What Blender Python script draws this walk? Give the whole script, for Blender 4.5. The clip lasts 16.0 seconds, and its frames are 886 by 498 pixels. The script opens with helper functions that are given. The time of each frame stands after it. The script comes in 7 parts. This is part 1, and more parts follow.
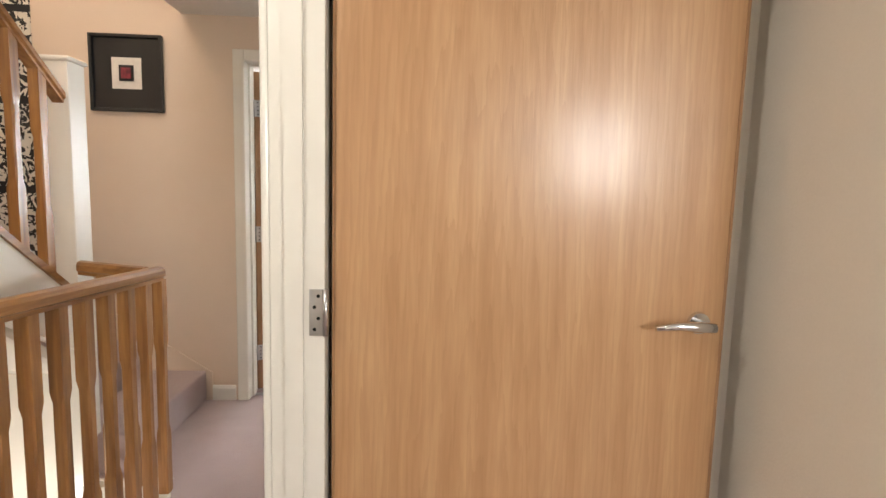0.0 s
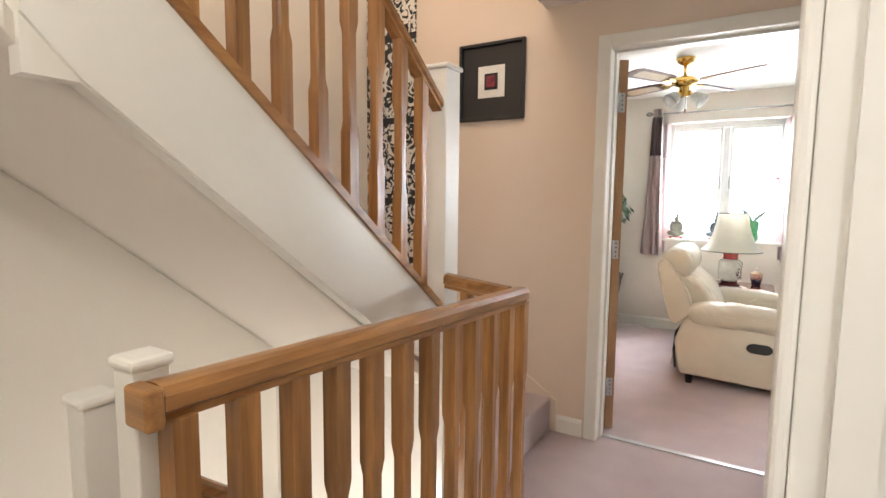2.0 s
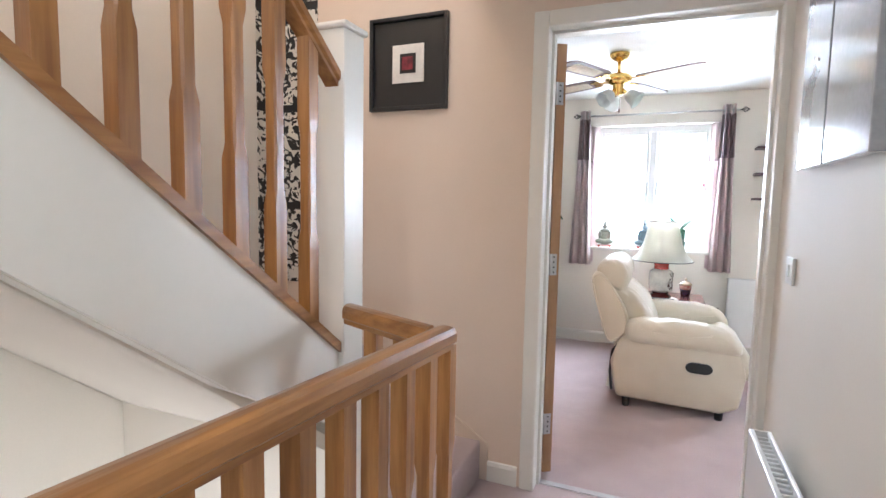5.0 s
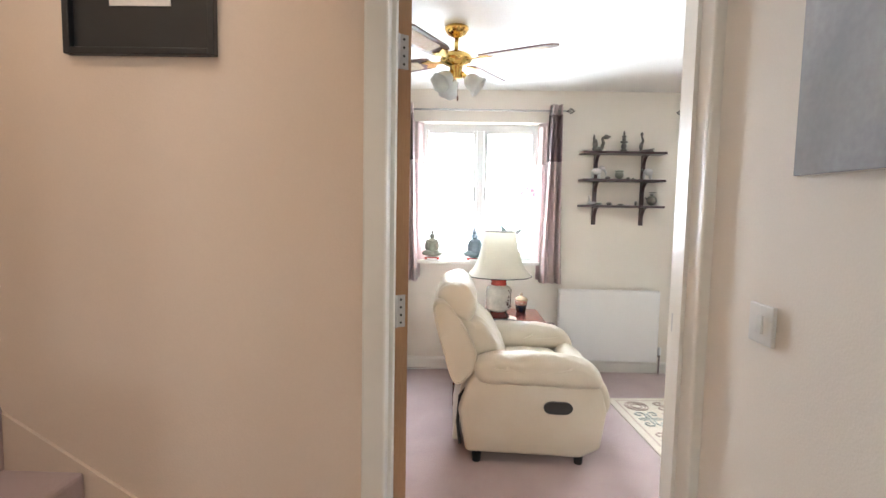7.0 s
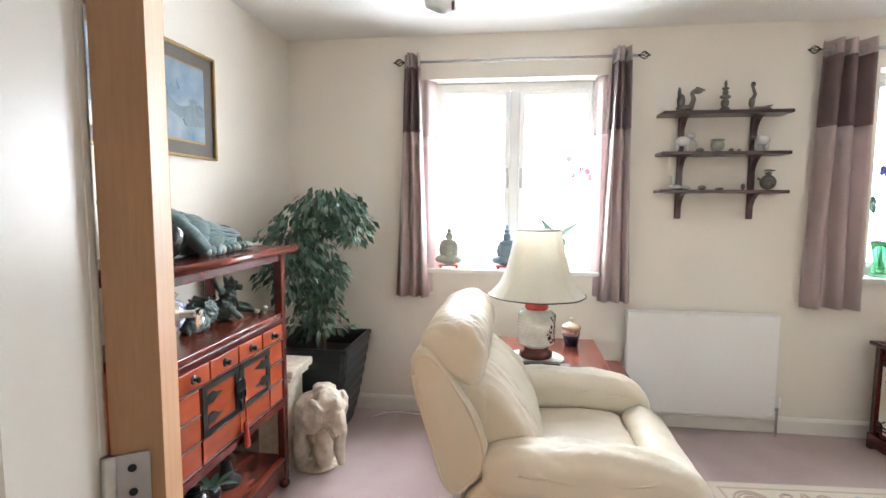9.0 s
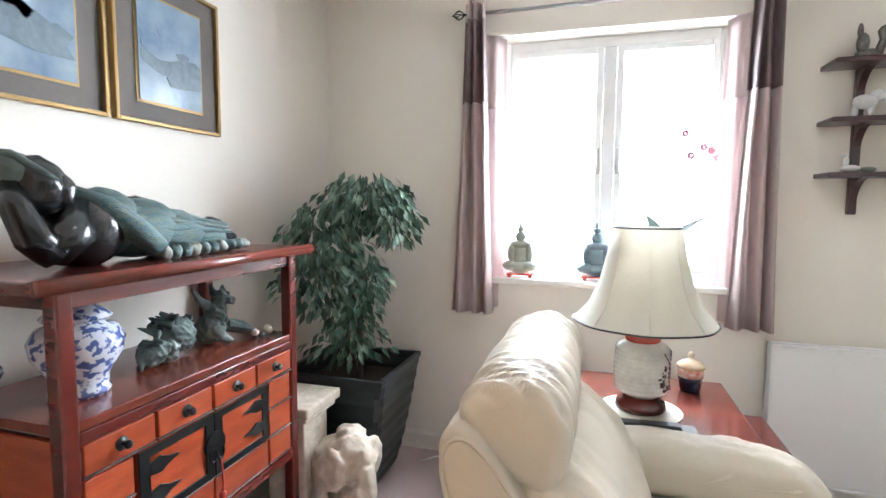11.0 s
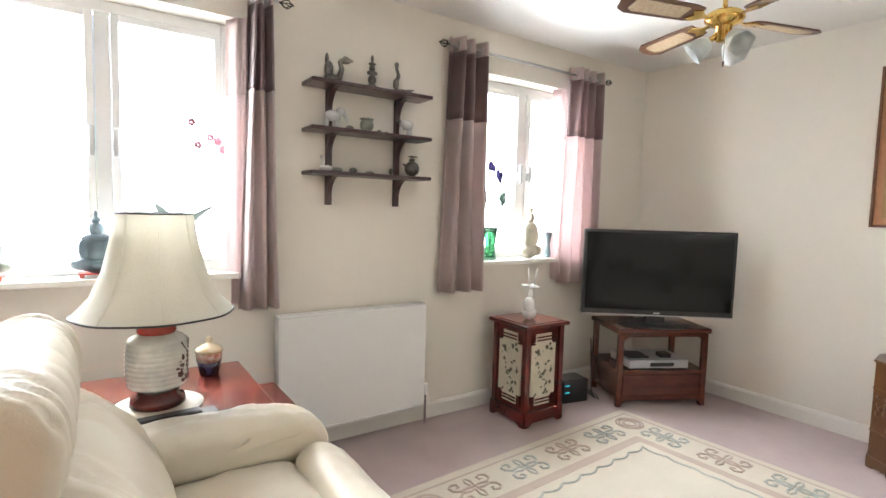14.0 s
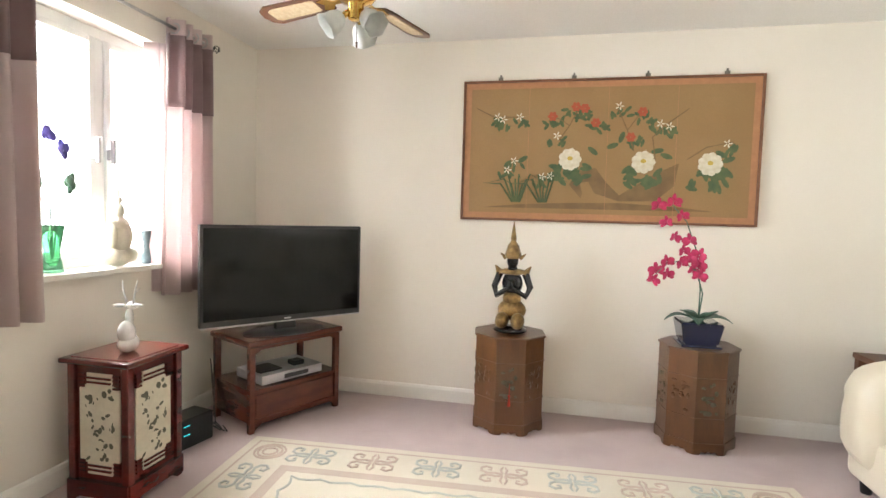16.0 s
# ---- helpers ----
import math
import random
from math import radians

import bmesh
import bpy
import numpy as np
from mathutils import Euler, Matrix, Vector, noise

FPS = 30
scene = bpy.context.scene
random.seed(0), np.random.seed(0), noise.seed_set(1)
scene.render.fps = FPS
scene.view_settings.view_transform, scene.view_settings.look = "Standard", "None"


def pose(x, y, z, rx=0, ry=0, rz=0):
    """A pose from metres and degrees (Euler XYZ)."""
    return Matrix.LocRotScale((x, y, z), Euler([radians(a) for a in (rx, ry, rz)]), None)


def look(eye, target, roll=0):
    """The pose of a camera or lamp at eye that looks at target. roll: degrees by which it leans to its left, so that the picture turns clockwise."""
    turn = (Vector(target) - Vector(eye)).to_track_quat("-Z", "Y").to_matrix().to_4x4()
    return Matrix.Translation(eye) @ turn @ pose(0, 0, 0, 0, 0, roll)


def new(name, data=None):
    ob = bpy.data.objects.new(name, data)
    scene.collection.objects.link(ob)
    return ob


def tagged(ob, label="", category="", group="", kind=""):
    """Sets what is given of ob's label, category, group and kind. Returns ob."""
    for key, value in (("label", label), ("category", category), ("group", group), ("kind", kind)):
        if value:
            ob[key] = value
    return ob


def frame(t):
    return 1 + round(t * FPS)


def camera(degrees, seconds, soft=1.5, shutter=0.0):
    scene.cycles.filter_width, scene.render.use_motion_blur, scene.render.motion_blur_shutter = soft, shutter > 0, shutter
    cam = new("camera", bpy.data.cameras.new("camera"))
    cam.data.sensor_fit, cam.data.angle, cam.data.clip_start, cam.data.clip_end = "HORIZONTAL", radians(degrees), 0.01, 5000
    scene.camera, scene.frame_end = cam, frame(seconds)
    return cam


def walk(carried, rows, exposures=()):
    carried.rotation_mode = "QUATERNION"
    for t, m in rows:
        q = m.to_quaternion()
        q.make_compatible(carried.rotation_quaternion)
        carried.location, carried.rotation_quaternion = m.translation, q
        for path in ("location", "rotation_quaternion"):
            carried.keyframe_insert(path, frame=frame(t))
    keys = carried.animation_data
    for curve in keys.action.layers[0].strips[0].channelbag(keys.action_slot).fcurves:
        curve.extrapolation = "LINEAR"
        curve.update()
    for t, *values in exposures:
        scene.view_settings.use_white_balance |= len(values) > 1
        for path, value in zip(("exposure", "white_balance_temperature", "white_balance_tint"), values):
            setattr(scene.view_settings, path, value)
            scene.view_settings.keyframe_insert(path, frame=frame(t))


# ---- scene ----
cam = camera(81.7, 16.0)
PATH = [
    (0, (1.4, 0.604, 1.307), (1.509, 2.589, 1.092), 1.5),
    (0.5, (1.284, 0.824, 1.292), (1.24, 2.811, 1.066), 1.3),
    (1, (1.182, 1.025, 1.263), (0.847, 2.985, 1.05), 1.2),
    (1.5, (1.07, 1.101, 1.278), (0.389, 2.97, 1.066), 0.9),
    (2, (1.053, 1.049, 1.296), (0.017, 2.748, 1.093), 0.6),
    (2.5, (1.075, 1.005, 1.286), (-0.226, 2.51, 1.082), 0.5),
    (3, (1.075, 1.03, 1.28), (-0.381, 2.384, 1.071), 0.6),
    (3.5, (1.049, 1.093, 1.287), (-0.428, 2.424, 1.077), 0.5),
    (4, (0.991, 1.211, 1.279), (-0.343, 2.686, 1.074), 0.8),
    (4.5, (0.938, 1.374, 1.285), (-0.125, 3.057, 1.088), 0.9),
    (5, (0.855, 1.513, 1.299), (0.083, 3.349, 1.118), 1.1),
    (5.2, (0.81, 1.55, 1.311), (0.142, 3.427, 1.132), 1.5),
    (7.3, (0.571, 2.522, 1.357), (0.564, 4.514, 1.186), 0.7),
    (7.5, (0.599, 2.645, 1.375), (0.612, 4.636, 1.189), 0.5),
    (8, (0.703, 2.97, 1.348), (0.771, 4.96, 1.165), 0.5),
    (8.5, (0.733, 3.232, 1.312), (0.716, 5.224, 1.136), 0.4),
    (9, (0.769, 3.477, 1.311), (0.501, 5.451, 1.129), 0.3),
    (9.5, (0.681, 3.686, 1.29), (0.232, 5.627, 1.115), -0.2),
    (9.7, (0.748, 3.78, 1.272), (0.176, 5.689, 1.104), 0.2),
    (11.8, (0.643, 4.175, 1.245), (0.101, 6.092, 1.065), 0.9),
    (12, (0.582, 4.155, 1.24), (0.168, 6.104, 1.057), 1.1),
    (12.5, (0.548, 4.12, 1.235), (0.503, 6.111, 1.057), 1.2),
    (13, (0.56, 4.097, 1.219), (0.925, 6.057, 1.06), 1.3),
    (13.5, (0.607, 4.083, 1.21), (1.378, 5.922, 1.054), 1.6),
    (14, (0.739, 4.105, 1.221), (1.857, 5.757, 1.064), 1.5),
    (14.5, (0.88, 4.121, 1.192), (2.226, 5.593, 1.052), 1.2),
    (15, (0.98, 4.206, 1.206), (2.54, 5.451, 1.071), 1.3),
    (15.5, (1.016, 4.394, 1.176), (2.817, 5.256, 1.064), 1.5),
    (16, (1.029, 4.545, 1.183), (2.981, 4.963, 1.064), 1.6),
]
EXPOSURES = [(0, 0.08, 6500, 10), (0.5, 0.05, 5600, 10), (1.0, -0.1, 5700, 10), (1.5, 0.0, 6100, 10), (3, 0.15, 6300, 10), (5, 0.2, 5500, 10), (7.5, 0.0, 6100, 10), (8.5, -0.05, 6100, 10),
             (9.5, -0.05, 6150, 10), (12, -0.08, 5650, 10), (12.5, -0.08, 6050, 10), (13.5, -0.08, 6250, 10), (14, -0.18, 6300, 10), (14.5, -0.14, 6450, 10), (15, -0.1, 6700, 10), (16, 0.0, 6650, 10)]
walk(cam, [(t, look(eye, target, roll)) for t, eye, target, roll in PATH], EXPOSURES)

# ---------------------------------------------------------------- light
world = bpy.data.worlds.new("sky_world")
scene.world = world
world.use_nodes = True
_n = world.node_tree.nodes
_sky = _n.new("ShaderNodeTexSky")
_sky.sky_type, _sky.sun_disc = "NISHITA", False
_sky.sun_elevation, _sky.sun_rotation = radians(37), radians(187)
world.node_tree.links.new(_sky.outputs[0], _n["Background"].inputs[0])
_n["Background"].inputs[1].default_value = 0.14


def lamp(name, kind, m, energy, color=(1, 1, 1), size=(1, 1), angle=None):
    d = bpy.data.lights.new(name, kind)
    d.energy, d.color = energy, color
    if kind == "AREA":
        d.shape, d.size, d.size_y = "RECTANGLE", size[0], size[1]
    if kind == "SUN":
        d.angle = angle
    if kind == "POINT":
        d.shadow_soft_size = size[0]
    ob = new(name, d)
    ob.matrix_world = m
    return ob


Y1W = 6.56
WIN1, WIN2, WINZ = (0.262, 1.28), (2.69, 3.52), (0.905, 2.035)
lamp("sun", "SUN", look((-1, -8, 6), (0, 0, 0)), 3.0, (1.0, 0.95, 0.86), angle=radians(0.5))
lamp("daylight_window_a", "AREA", pose(0.771, 7.44, 1.64, -60, 0, 0), 860, (0.93, 0.97, 1.0), (2.1, 2.1))
lamp("daylight_window_b", "AREA", pose(3.55, 7.44, 1.64, -60, 0, 0), 1330, (0.94, 0.975, 1.0), (2.5, 2.1))
# added weak fill from the south side, no known window there
lamp("fill_living_south", "AREA", pose(2.75, 2.12, 1.45, 90, 0, 0), 4, (1.0, 0.96, 0.9), (1.0, 1.1))
lamp("daylight_bedroom", "AREA", pose(2.92, -1.46, 1.66, 90, 0, 0), 37, (1.0, 0.97, 0.93), (0.55, 0.62))
lamp("stairwell_bulb", "POINT", pose(-0.62, 1.9, 3.6), 40, (1.0, 0.70, 0.46), (0.09, 0.09))
# added neutral fill just below the closed stairwell ceiling
lamp("stairwell_top_fill", "AREA", pose(-0.3, 1.6, 4.77), 27, (1.0, 0.98, 0.96), (1.0, 1.4))
# invented point fill to lift the walls down the lower stairs
lamp("hall_fill", "POINT", pose(-0.3, 2.3, -0.35), 17, (1.0, 0.95, 0.86), (0.08, 0.08))
# unseen point fill that brightens the landing, no fitting belongs to it
lamp("landing_fill", "POINT", pose(0.62, 0.75, 2.14), 21, (1.0, 0.93, 0.84), (0.07, 0.07))


# ---------------------------------------------------------------- materials
def rgba(c):
    return (*c, 1.0)


def mat(name, base, rough=0.5, metal=0.0, second=None, scale=6.0, amount=1.0, stretch=(1, 1, 1), bump=0.0, bump_scale=60.0,
        coat=0.0, sheen=0.0, transmission=0.0, rough_var=0.0, random=0.0, grain=0.35):
    """A principled surface with two scales of variation: broad tint patches and a fine grain in tint and relief."""
    m = bpy.data.materials.new(name)
    m.use_nodes = True
    nt = m.node_tree
    nodes, links = nt.nodes, nt.links
    b = nodes["Principled BSDF"]
    b.inputs["Roughness"].default_value, b.inputs["Metallic"].default_value = rough, metal
    b.inputs["Coat Weight"].default_value = coat
    b.inputs["Coat Roughness"].default_value = 0.12
    b.inputs["Sheen Weight"].default_value = sheen
    b.inputs["Transmission Weight"].default_value = transmission
    tc, mp = nodes.new("ShaderNodeTexCoord"), nodes.new("ShaderNodeMapping")
    links.new(tc.outputs["Object"], mp.inputs["Vector"])
    mp.inputs["Scale"].default_value = stretch
    na, nb = nodes.new("ShaderNodeTexNoise"), nodes.new("ShaderNodeTexNoise")
    for n, s, d in ((na, scale, 5.0), (nb, bump_scale, 3.0)):
        links.new(mp.outputs["Vector"], n.inputs["Vector"])
        n.inputs["Scale"].default_value, n.inputs["Detail"].default_value = s, d
    if second is None:
        second = tuple(v * 0.86 for v in base)
    mix, mix2 = nodes.new("ShaderNodeMix"), nodes.new("ShaderNodeMix")
    mix.data_type = mix2.data_type = "RGBA"
    ramp = nodes.new("ShaderNodeMapRange")
    ramp.inputs["From Min"].default_value, ramp.inputs["From Max"].default_value = 0.35, 0.68
    ramp.inputs["To Max"].default_value = amount
    links.new(na.outputs["Fac"], ramp.inputs["Value"])
    links.new(ramp.outputs[0], mix.inputs["Factor"])
    mix.inputs["A"].default_value, mix.inputs["B"].default_value = rgba(base), rgba(second)
    fine = nodes.new("ShaderNodeMapRange")
    fine.inputs["From Min"].default_value, fine.inputs["From Max"].default_value = 0.3, 0.75
    fine.inputs["To Max"].default_value = grain * amount
    links.new(nb.outputs["Fac"], fine.inputs["Value"])
    links.new(fine.outputs[0], mix2.inputs["Factor"])
    links.new(mix.outputs["Result"], mix2.inputs["A"])
    mix2.inputs["B"].default_value = rgba(tuple(v * 0.78 for v in second))
    out = mix2.outputs["Result"]
    if random:
        info, hsv, rr = nodes.new("ShaderNodeObjectInfo"), nodes.new("ShaderNodeHueSaturation"), nodes.new("ShaderNodeMapRange")
        rr.inputs["To Min"].default_value, rr.inputs["To Max"].default_value = 1 - random, 1 + random
        links.new(info.outputs["Random"], rr.inputs["Value"])
        links.new(rr.outputs[0], hsv.inputs["Value"])
        links.new(out, hsv.inputs["Color"])
        out = hsv.outputs["Color"]
    links.new(out, b.inputs["Base Color"])
    if rough_var:
        rv = nodes.new("ShaderNodeMapRange")
        rv.inputs["To Min"].default_value, rv.inputs["To Max"].default_value = rough - rough_var, rough + rough_var
        links.new(na.outputs["Fac"], rv.inputs["Value"])
        links.new(rv.outputs[0], b.inputs["Roughness"])
    if bump:
        bp = nodes.new("ShaderNodeBump")
        bp.inputs["Strength"].default_value, bp.inputs["Distance"].default_value = bump, 0.004
        links.new(nb.outputs["Fac"], bp.inputs["Height"])
        links.new(bp.outputs[0], b.inputs["Normal"])
    return m


WALL = mat("cream_emulsion", (0.80, 0.760, 0.683), 0.75, second=(0.775, 0.731, 0.650), scale=1.6, grain=0.12, bump=0.12, bump_scale=180)
WALL_PEACH = mat("magnolia_emulsion", (0.74, 0.615, 0.50), 0.7, second=(0.715, 0.585, 0.465), scale=1.5, grain=0.12, bump=0.12, bump_scale=180)
CEIL = mat("ceiling_white", (0.86, 0.85, 0.82), 0.85, second=(0.83, 0.82, 0.79), scale=1.2, bump=0.2, bump_scale=120)
GLOSS = mat("cream_gloss_paint", (0.80, 0.78, 0.715), 0.28, second=(0.775, 0.75, 0.68), scale=3, grain=0.06, bump=0.05, bump_scale=40, coat=0.2)
SKIRT = mat("white_satin_paint", (0.80, 0.78, 0.73), 0.35, grain=0.06, second=(0.77, 0.75, 0.69), scale=4, bump=0.04)
UPVC = mat("window_frame_white", (0.86, 0.86, 0.86), 0.3, scale=4, grain=0.03)
CARPET = mat("mauve_pile_carpet", (0.50, 0.38, 0.365), 0.95, second=(0.43, 0.32, 0.31), scale=5, bump=0.9, bump_scale=420, sheen=0.35)
OAK_DOOR = mat("oak_veneer", (0.55, 0.335, 0.17), 0.36, second=(0.44, 0.24, 0.11), scale=4.5, stretch=(5.5, 5.5, 0.36), bump=0.1, bump_scale=26, rough_var=0.05, coat=0.4)
OAK_DOOR.node_tree.nodes["Principled BSDF"].inputs["Coat Roughness"].default_value = 0.2


def cathedral(m, dark, share):
    """Adds the nested arches of crown-cut veneer over the straight grain."""
    nt = m.node_tree
    b = nt.nodes["Principled BSDF"]
    below = b.inputs["Base Color"].links[0].from_socket
    tc, mp, w = nt.nodes.new("ShaderNodeTexCoord"), nt.nodes.new("ShaderNodeMapping"), nt.nodes.new("ShaderNodeTexWave")
    mp.inputs["Location"].default_value = (-0.33, 0.16, 0.0)
    mp.inputs["Scale"].default_value = (1.0, 1.0, 0.085)
    w.wave_type, w.rings_direction, w.wave_profile = "RINGS", "SPHERICAL", "SAW"
    for k, v in (("Scale", 24.0), ("Distortion", 8.0), ("Detail", 3.0), ("Detail Scale", 1.7), ("Detail Roughness", 0.55)):
        w.inputs[k].default_value = v
    rg_, mx = nt.nodes.new("ShaderNodeMapRange"), nt.nodes.new("ShaderNodeMix")
    mx.data_type = "RGBA"
    rg_.inputs["From Min"].default_value, rg_.inputs["From Max"].default_value = 0.45, 1.0
    rg_.inputs["To Max"].default_value = share
    nt.links.new(tc.outputs["Object"], mp.inputs["Vector"])
    nt.links.new(mp.outputs[0], w.inputs["Vector"])
    nt.links.new(w.outputs["Fac"], rg_.inputs["Value"])
    nt.links.new(rg_.outputs[0], mx.inputs["Factor"])
    nt.links.new(below, mx.inputs["A"])
    mx.inputs["B"].default_value = rgba(dark)
    nt.links.new(mx.outputs["Result"], b.inputs["Base Color"])


cathedral(OAK_DOOR, (0.35, 0.175, 0.075), 0.3)
OAK_EDGE = mat("oak_lipping", (0.42, 0.24, 0.12), 0.45, second=(0.34, 0.18, 0.085), scale=5, stretch=(4, 4, 0.4), bump=0.1)
OAK_Z = mat("oak_upright", (0.42, 0.205, 0.062), 0.33, second=(0.21, 0.088, 0.024), scale=5, stretch=(7, 7, 0.5), bump=0.12, bump_scale=22, coat=0.25, random=0.12)
OAK_Y = mat("oak_rail", (0.42, 0.205, 0.062), 0.3, second=(0.21, 0.088, 0.024), scale=5, stretch=(7, 0.5, 7), bump=0.12, bump_scale=22, coat=0.3)
OAK_X = mat("oak_cross_rail", (0.42, 0.205, 0.062), 0.3, second=(0.21, 0.088, 0.024), scale=5, stretch=(0.5, 7, 7), bump=0.12, bump_scale=22, coat=0.3)
ROSE = mat("rosewood_lacquer", (0.105, 0.013, 0.009), 0.24, second=(0.055, 0.007, 0.005), scale=4, stretch=(1, 1, 3), bump=0.06, bump_scale=40, coat=0.2)
ROSE_TOP = mat("red_lacquer_top", (0.155, 0.034, 0.020), 0.2, second=(0.095, 0.019, 0.012), scale=4, stretch=(5, 1, 1), coat=0.3)
ORANGE = mat("orange_lacquer_panel", (0.31, 0.058, 0.019), 0.27, second=(0.22, 0.037, 0.013), scale=6, stretch=(1, 1, 4), coat=0.2, random=0.1)
MAHOG = mat("mahogany_polish", (0.12, 0.034, 0.017), 0.26, second=(0.066, 0.017, 0.009), scale=5, stretch=(1, 1, 4), bump=0.05, coat=0.15)
WALNUT = mat("carved_camphor_wood", (0.105, 0.043, 0.015), 0.28, second=(0.06, 0.024, 0.008), scale=6, stretch=(3, 3, 0.6), bump=0.35, bump_scale=55, coat=0.15)
DARKSHELF = mat("dark_stained_shelf", (0.055, 0.017, 0.018), 0.3, second=(0.032, 0.011, 0.013), scale=6, stretch=(1, 5, 5), coat=0.35)
LEATHER = mat("cream_leather", (0.63, 0.575, 0.47), 0.33, second=(0.585, 0.52, 0.41), scale=4, bump=0.10, bump_scale=240, rough_var=0.06, grain=0.1)
BLACK = mat("black_plastic", (0.015, 0.015, 0.016), 0.35)
SCREEN = mat("dark_screen_glass", (0.004, 0.005, 0.006), 0.09, scale=2, grain=0.0)
SCREEN.node_tree.nodes["Principled BSDF"].inputs["Specular IOR Level"].default_value = 0.28
CHROME = mat("chrome", (0.75, 0.75, 0.76), 0.12, 1.0, scale=9)
STEEL = mat("brushed_steel", (0.6, 0.6, 0.6), 0.3, 1.0, scale=9, bump=0.05)
BRASS = mat("polished_brass", (0.80, 0.56, 0.18), 0.16, 1.0, second=(0.7, 0.46, 0.13), scale=7)
PEWTER = mat("dull_pewter", (0.24, 0.225, 0.20), 0.35, 0.7, second=(0.10, 0.095, 0.085), scale=40, bump=0.4, bump_scale=120)
BLACKMETAL = mat("black_ironwork", (0.018, 0.022, 0.022), 0.4, 0.6, scale=20)
RADW = mat("radiator_enamel", (0.80, 0.80, 0.79), 0.3, second=(0.785, 0.785, 0.775), scale=3, grain=0.03)
CURT = mat("mauve_taupe_fabric", (0.61, 0.50, 0.48), 0.8, second=(0.54, 0.435, 0.415), scale=5, bump=0.3, bump_scale=300, sheen=0.3)
CURT_DARK = mat("brown_satin_band", (0.21, 0.145, 0.145), 0.5, second=(0.165, 0.11, 0.112), scale=7, bump=0.2, bump_scale=260, sheen=0.25)
# the mauve curtain cloth again, paler and pinker for light shining through
CURT_BACKLIT = mat("backlit_curtain_pink", (0.77, 0.65, 0.655), 0.85, scale=5, bump=0.2, bump_scale=260)
SHADE = mat("ivory_silk_shade", (0.85, 0.83, 0.75), 0.8, scale=6, bump=0.15, bump_scale=200)
CERAM = mat("crackle_white_porcelain", (0.66, 0.65, 0.60), 0.18, second=(0.50, 0.50, 0.47), scale=16, coat=0.4)
GREEN_D = mat("ficus_leaf", (0.032, 0.085, 0.055), 0.4, second=(0.07, 0.14, 0.095), scale=24, random=0.2)
LEAF_PALE = mat("variegated_leaf_edge", (0.22, 0.30, 0.22), 0.45, second=(0.12, 0.21, 0.14), scale=20)
BARK = mat("grey_brown_bark", (0.10, 0.075, 0.06), 0.8, scale=18, bump=0.7, bump_scale=70)
POT = mat("dark_ribbed_plastic", (0.022, 0.030, 0.034), 0.38, second=(0.014, 0.018, 0.021), scale=8)
SOIL = mat("dry_soil", (0.05, 0.035, 0.025), 0.95, scale=60, bump=0.9)
STONE = mat("cream_cast_stone", (0.72, 0.65, 0.54), 0.7, second=(0.52, 0.44, 0.34), scale=22, bump=0.45, bump_scale=60)
BRONZE = mat("verdigris_bronze", (0.045, 0.07, 0.066), 0.42, 0.35, second=(0.11, 0.14, 0.125), scale=18, bump=0.8, bump_scale=80)
BLACKB = mat("black_lacquer_figure", (0.012, 0.013, 0.014), 0.2, 0.1, scale=9, coat=0.3)
GOLDB = mat("worn_gold_leaf", (0.36, 0.235, 0.09), 0.38, 0.6, second=(0.14, 0.085, 0.035), scale=30, bump=0.6, bump_scale=90)
TEALB = mat("teal_gilt_robe", (0.035, 0.10, 0.125), 0.36, 0.25, second=(0.115, 0.14, 0.105), scale=30, stretch=(5, 1, 5), bump=0.9, bump_scale=70)
JADE = mat("pale_jade", (0.34, 0.36, 0.30), 0.35, second=(0.20, 0.22, 0.18), scale=16, bump=0.3)
BLUEGREY = mat("blue_grey_soapstone", (0.16, 0.22, 0.25), 0.4, second=(0.10, 0.14, 0.17), scale=16, bump=0.3)
WHITEP = mat("white_porcelain", (0.78, 0.78, 0.76), 0.2, second=(0.66, 0.66, 0.65), scale=10, coat=0.3)
REDP = mat("red_glaze", (0.42, 0.05, 0.035), 0.25, coat=0.4)
BLUEP = mat("cobalt_glaze", (0.05, 0.08, 0.26), 0.2, coat=0.4)
MAGENTA = mat("magenta_petal", (0.55, 0.02, 0.12), 0.5, second=(0.40, 0.012, 0.075), scale=30)
ORCHLEAF = mat("orchid_leaf", (0.05, 0.115, 0.075), 0.35, second=(0.09, 0.17, 0.12), scale=8)
PALE_PINK = mat("pale_pink_petal", (0.72, 0.33, 0.42), 0.5, second=(0.62, 0.24, 0.34), scale=30)
NAVY = mat("navy_glaze", (0.012, 0.016, 0.05), 0.12, coat=0.5)
RUG = mat("ivory_wool", (0.66, 0.60, 0.49), 0.95, second=(0.62, 0.555, 0.45), scale=6, bump=0.8, bump_scale=330, sheen=0.2)
RUG_TAN = mat("rose_tan_wool", (0.57, 0.46, 0.39), 0.95, scale=6, bump=0.8, bump_scale=330)
RUG_BLUE = mat("grey_blue_wool", (0.50, 0.52, 0.475), 0.95, scale=6, bump=0.8, bump_scale=330)
SILK = mat("gold_silk_ground", (0.305, 0.19, 0.08), 0.6, second=(0.26, 0.155, 0.06), scale=2.2, bump=0.12, bump_scale=220)
SILK_EDGE = mat("terracotta_brocade", (0.44, 0.215, 0.105), 0.65, scale=30, bump=0.2, bump_scale=200)
FRAMEW = mat("dark_oak_frame", (0.11, 0.045, 0.022), 0.4, scale=12)
SILK_FRAME = mat("worn_brown_frame", (0.20, 0.085, 0.04), 0.45, second=(0.13, 0.05, 0.024), scale=14)
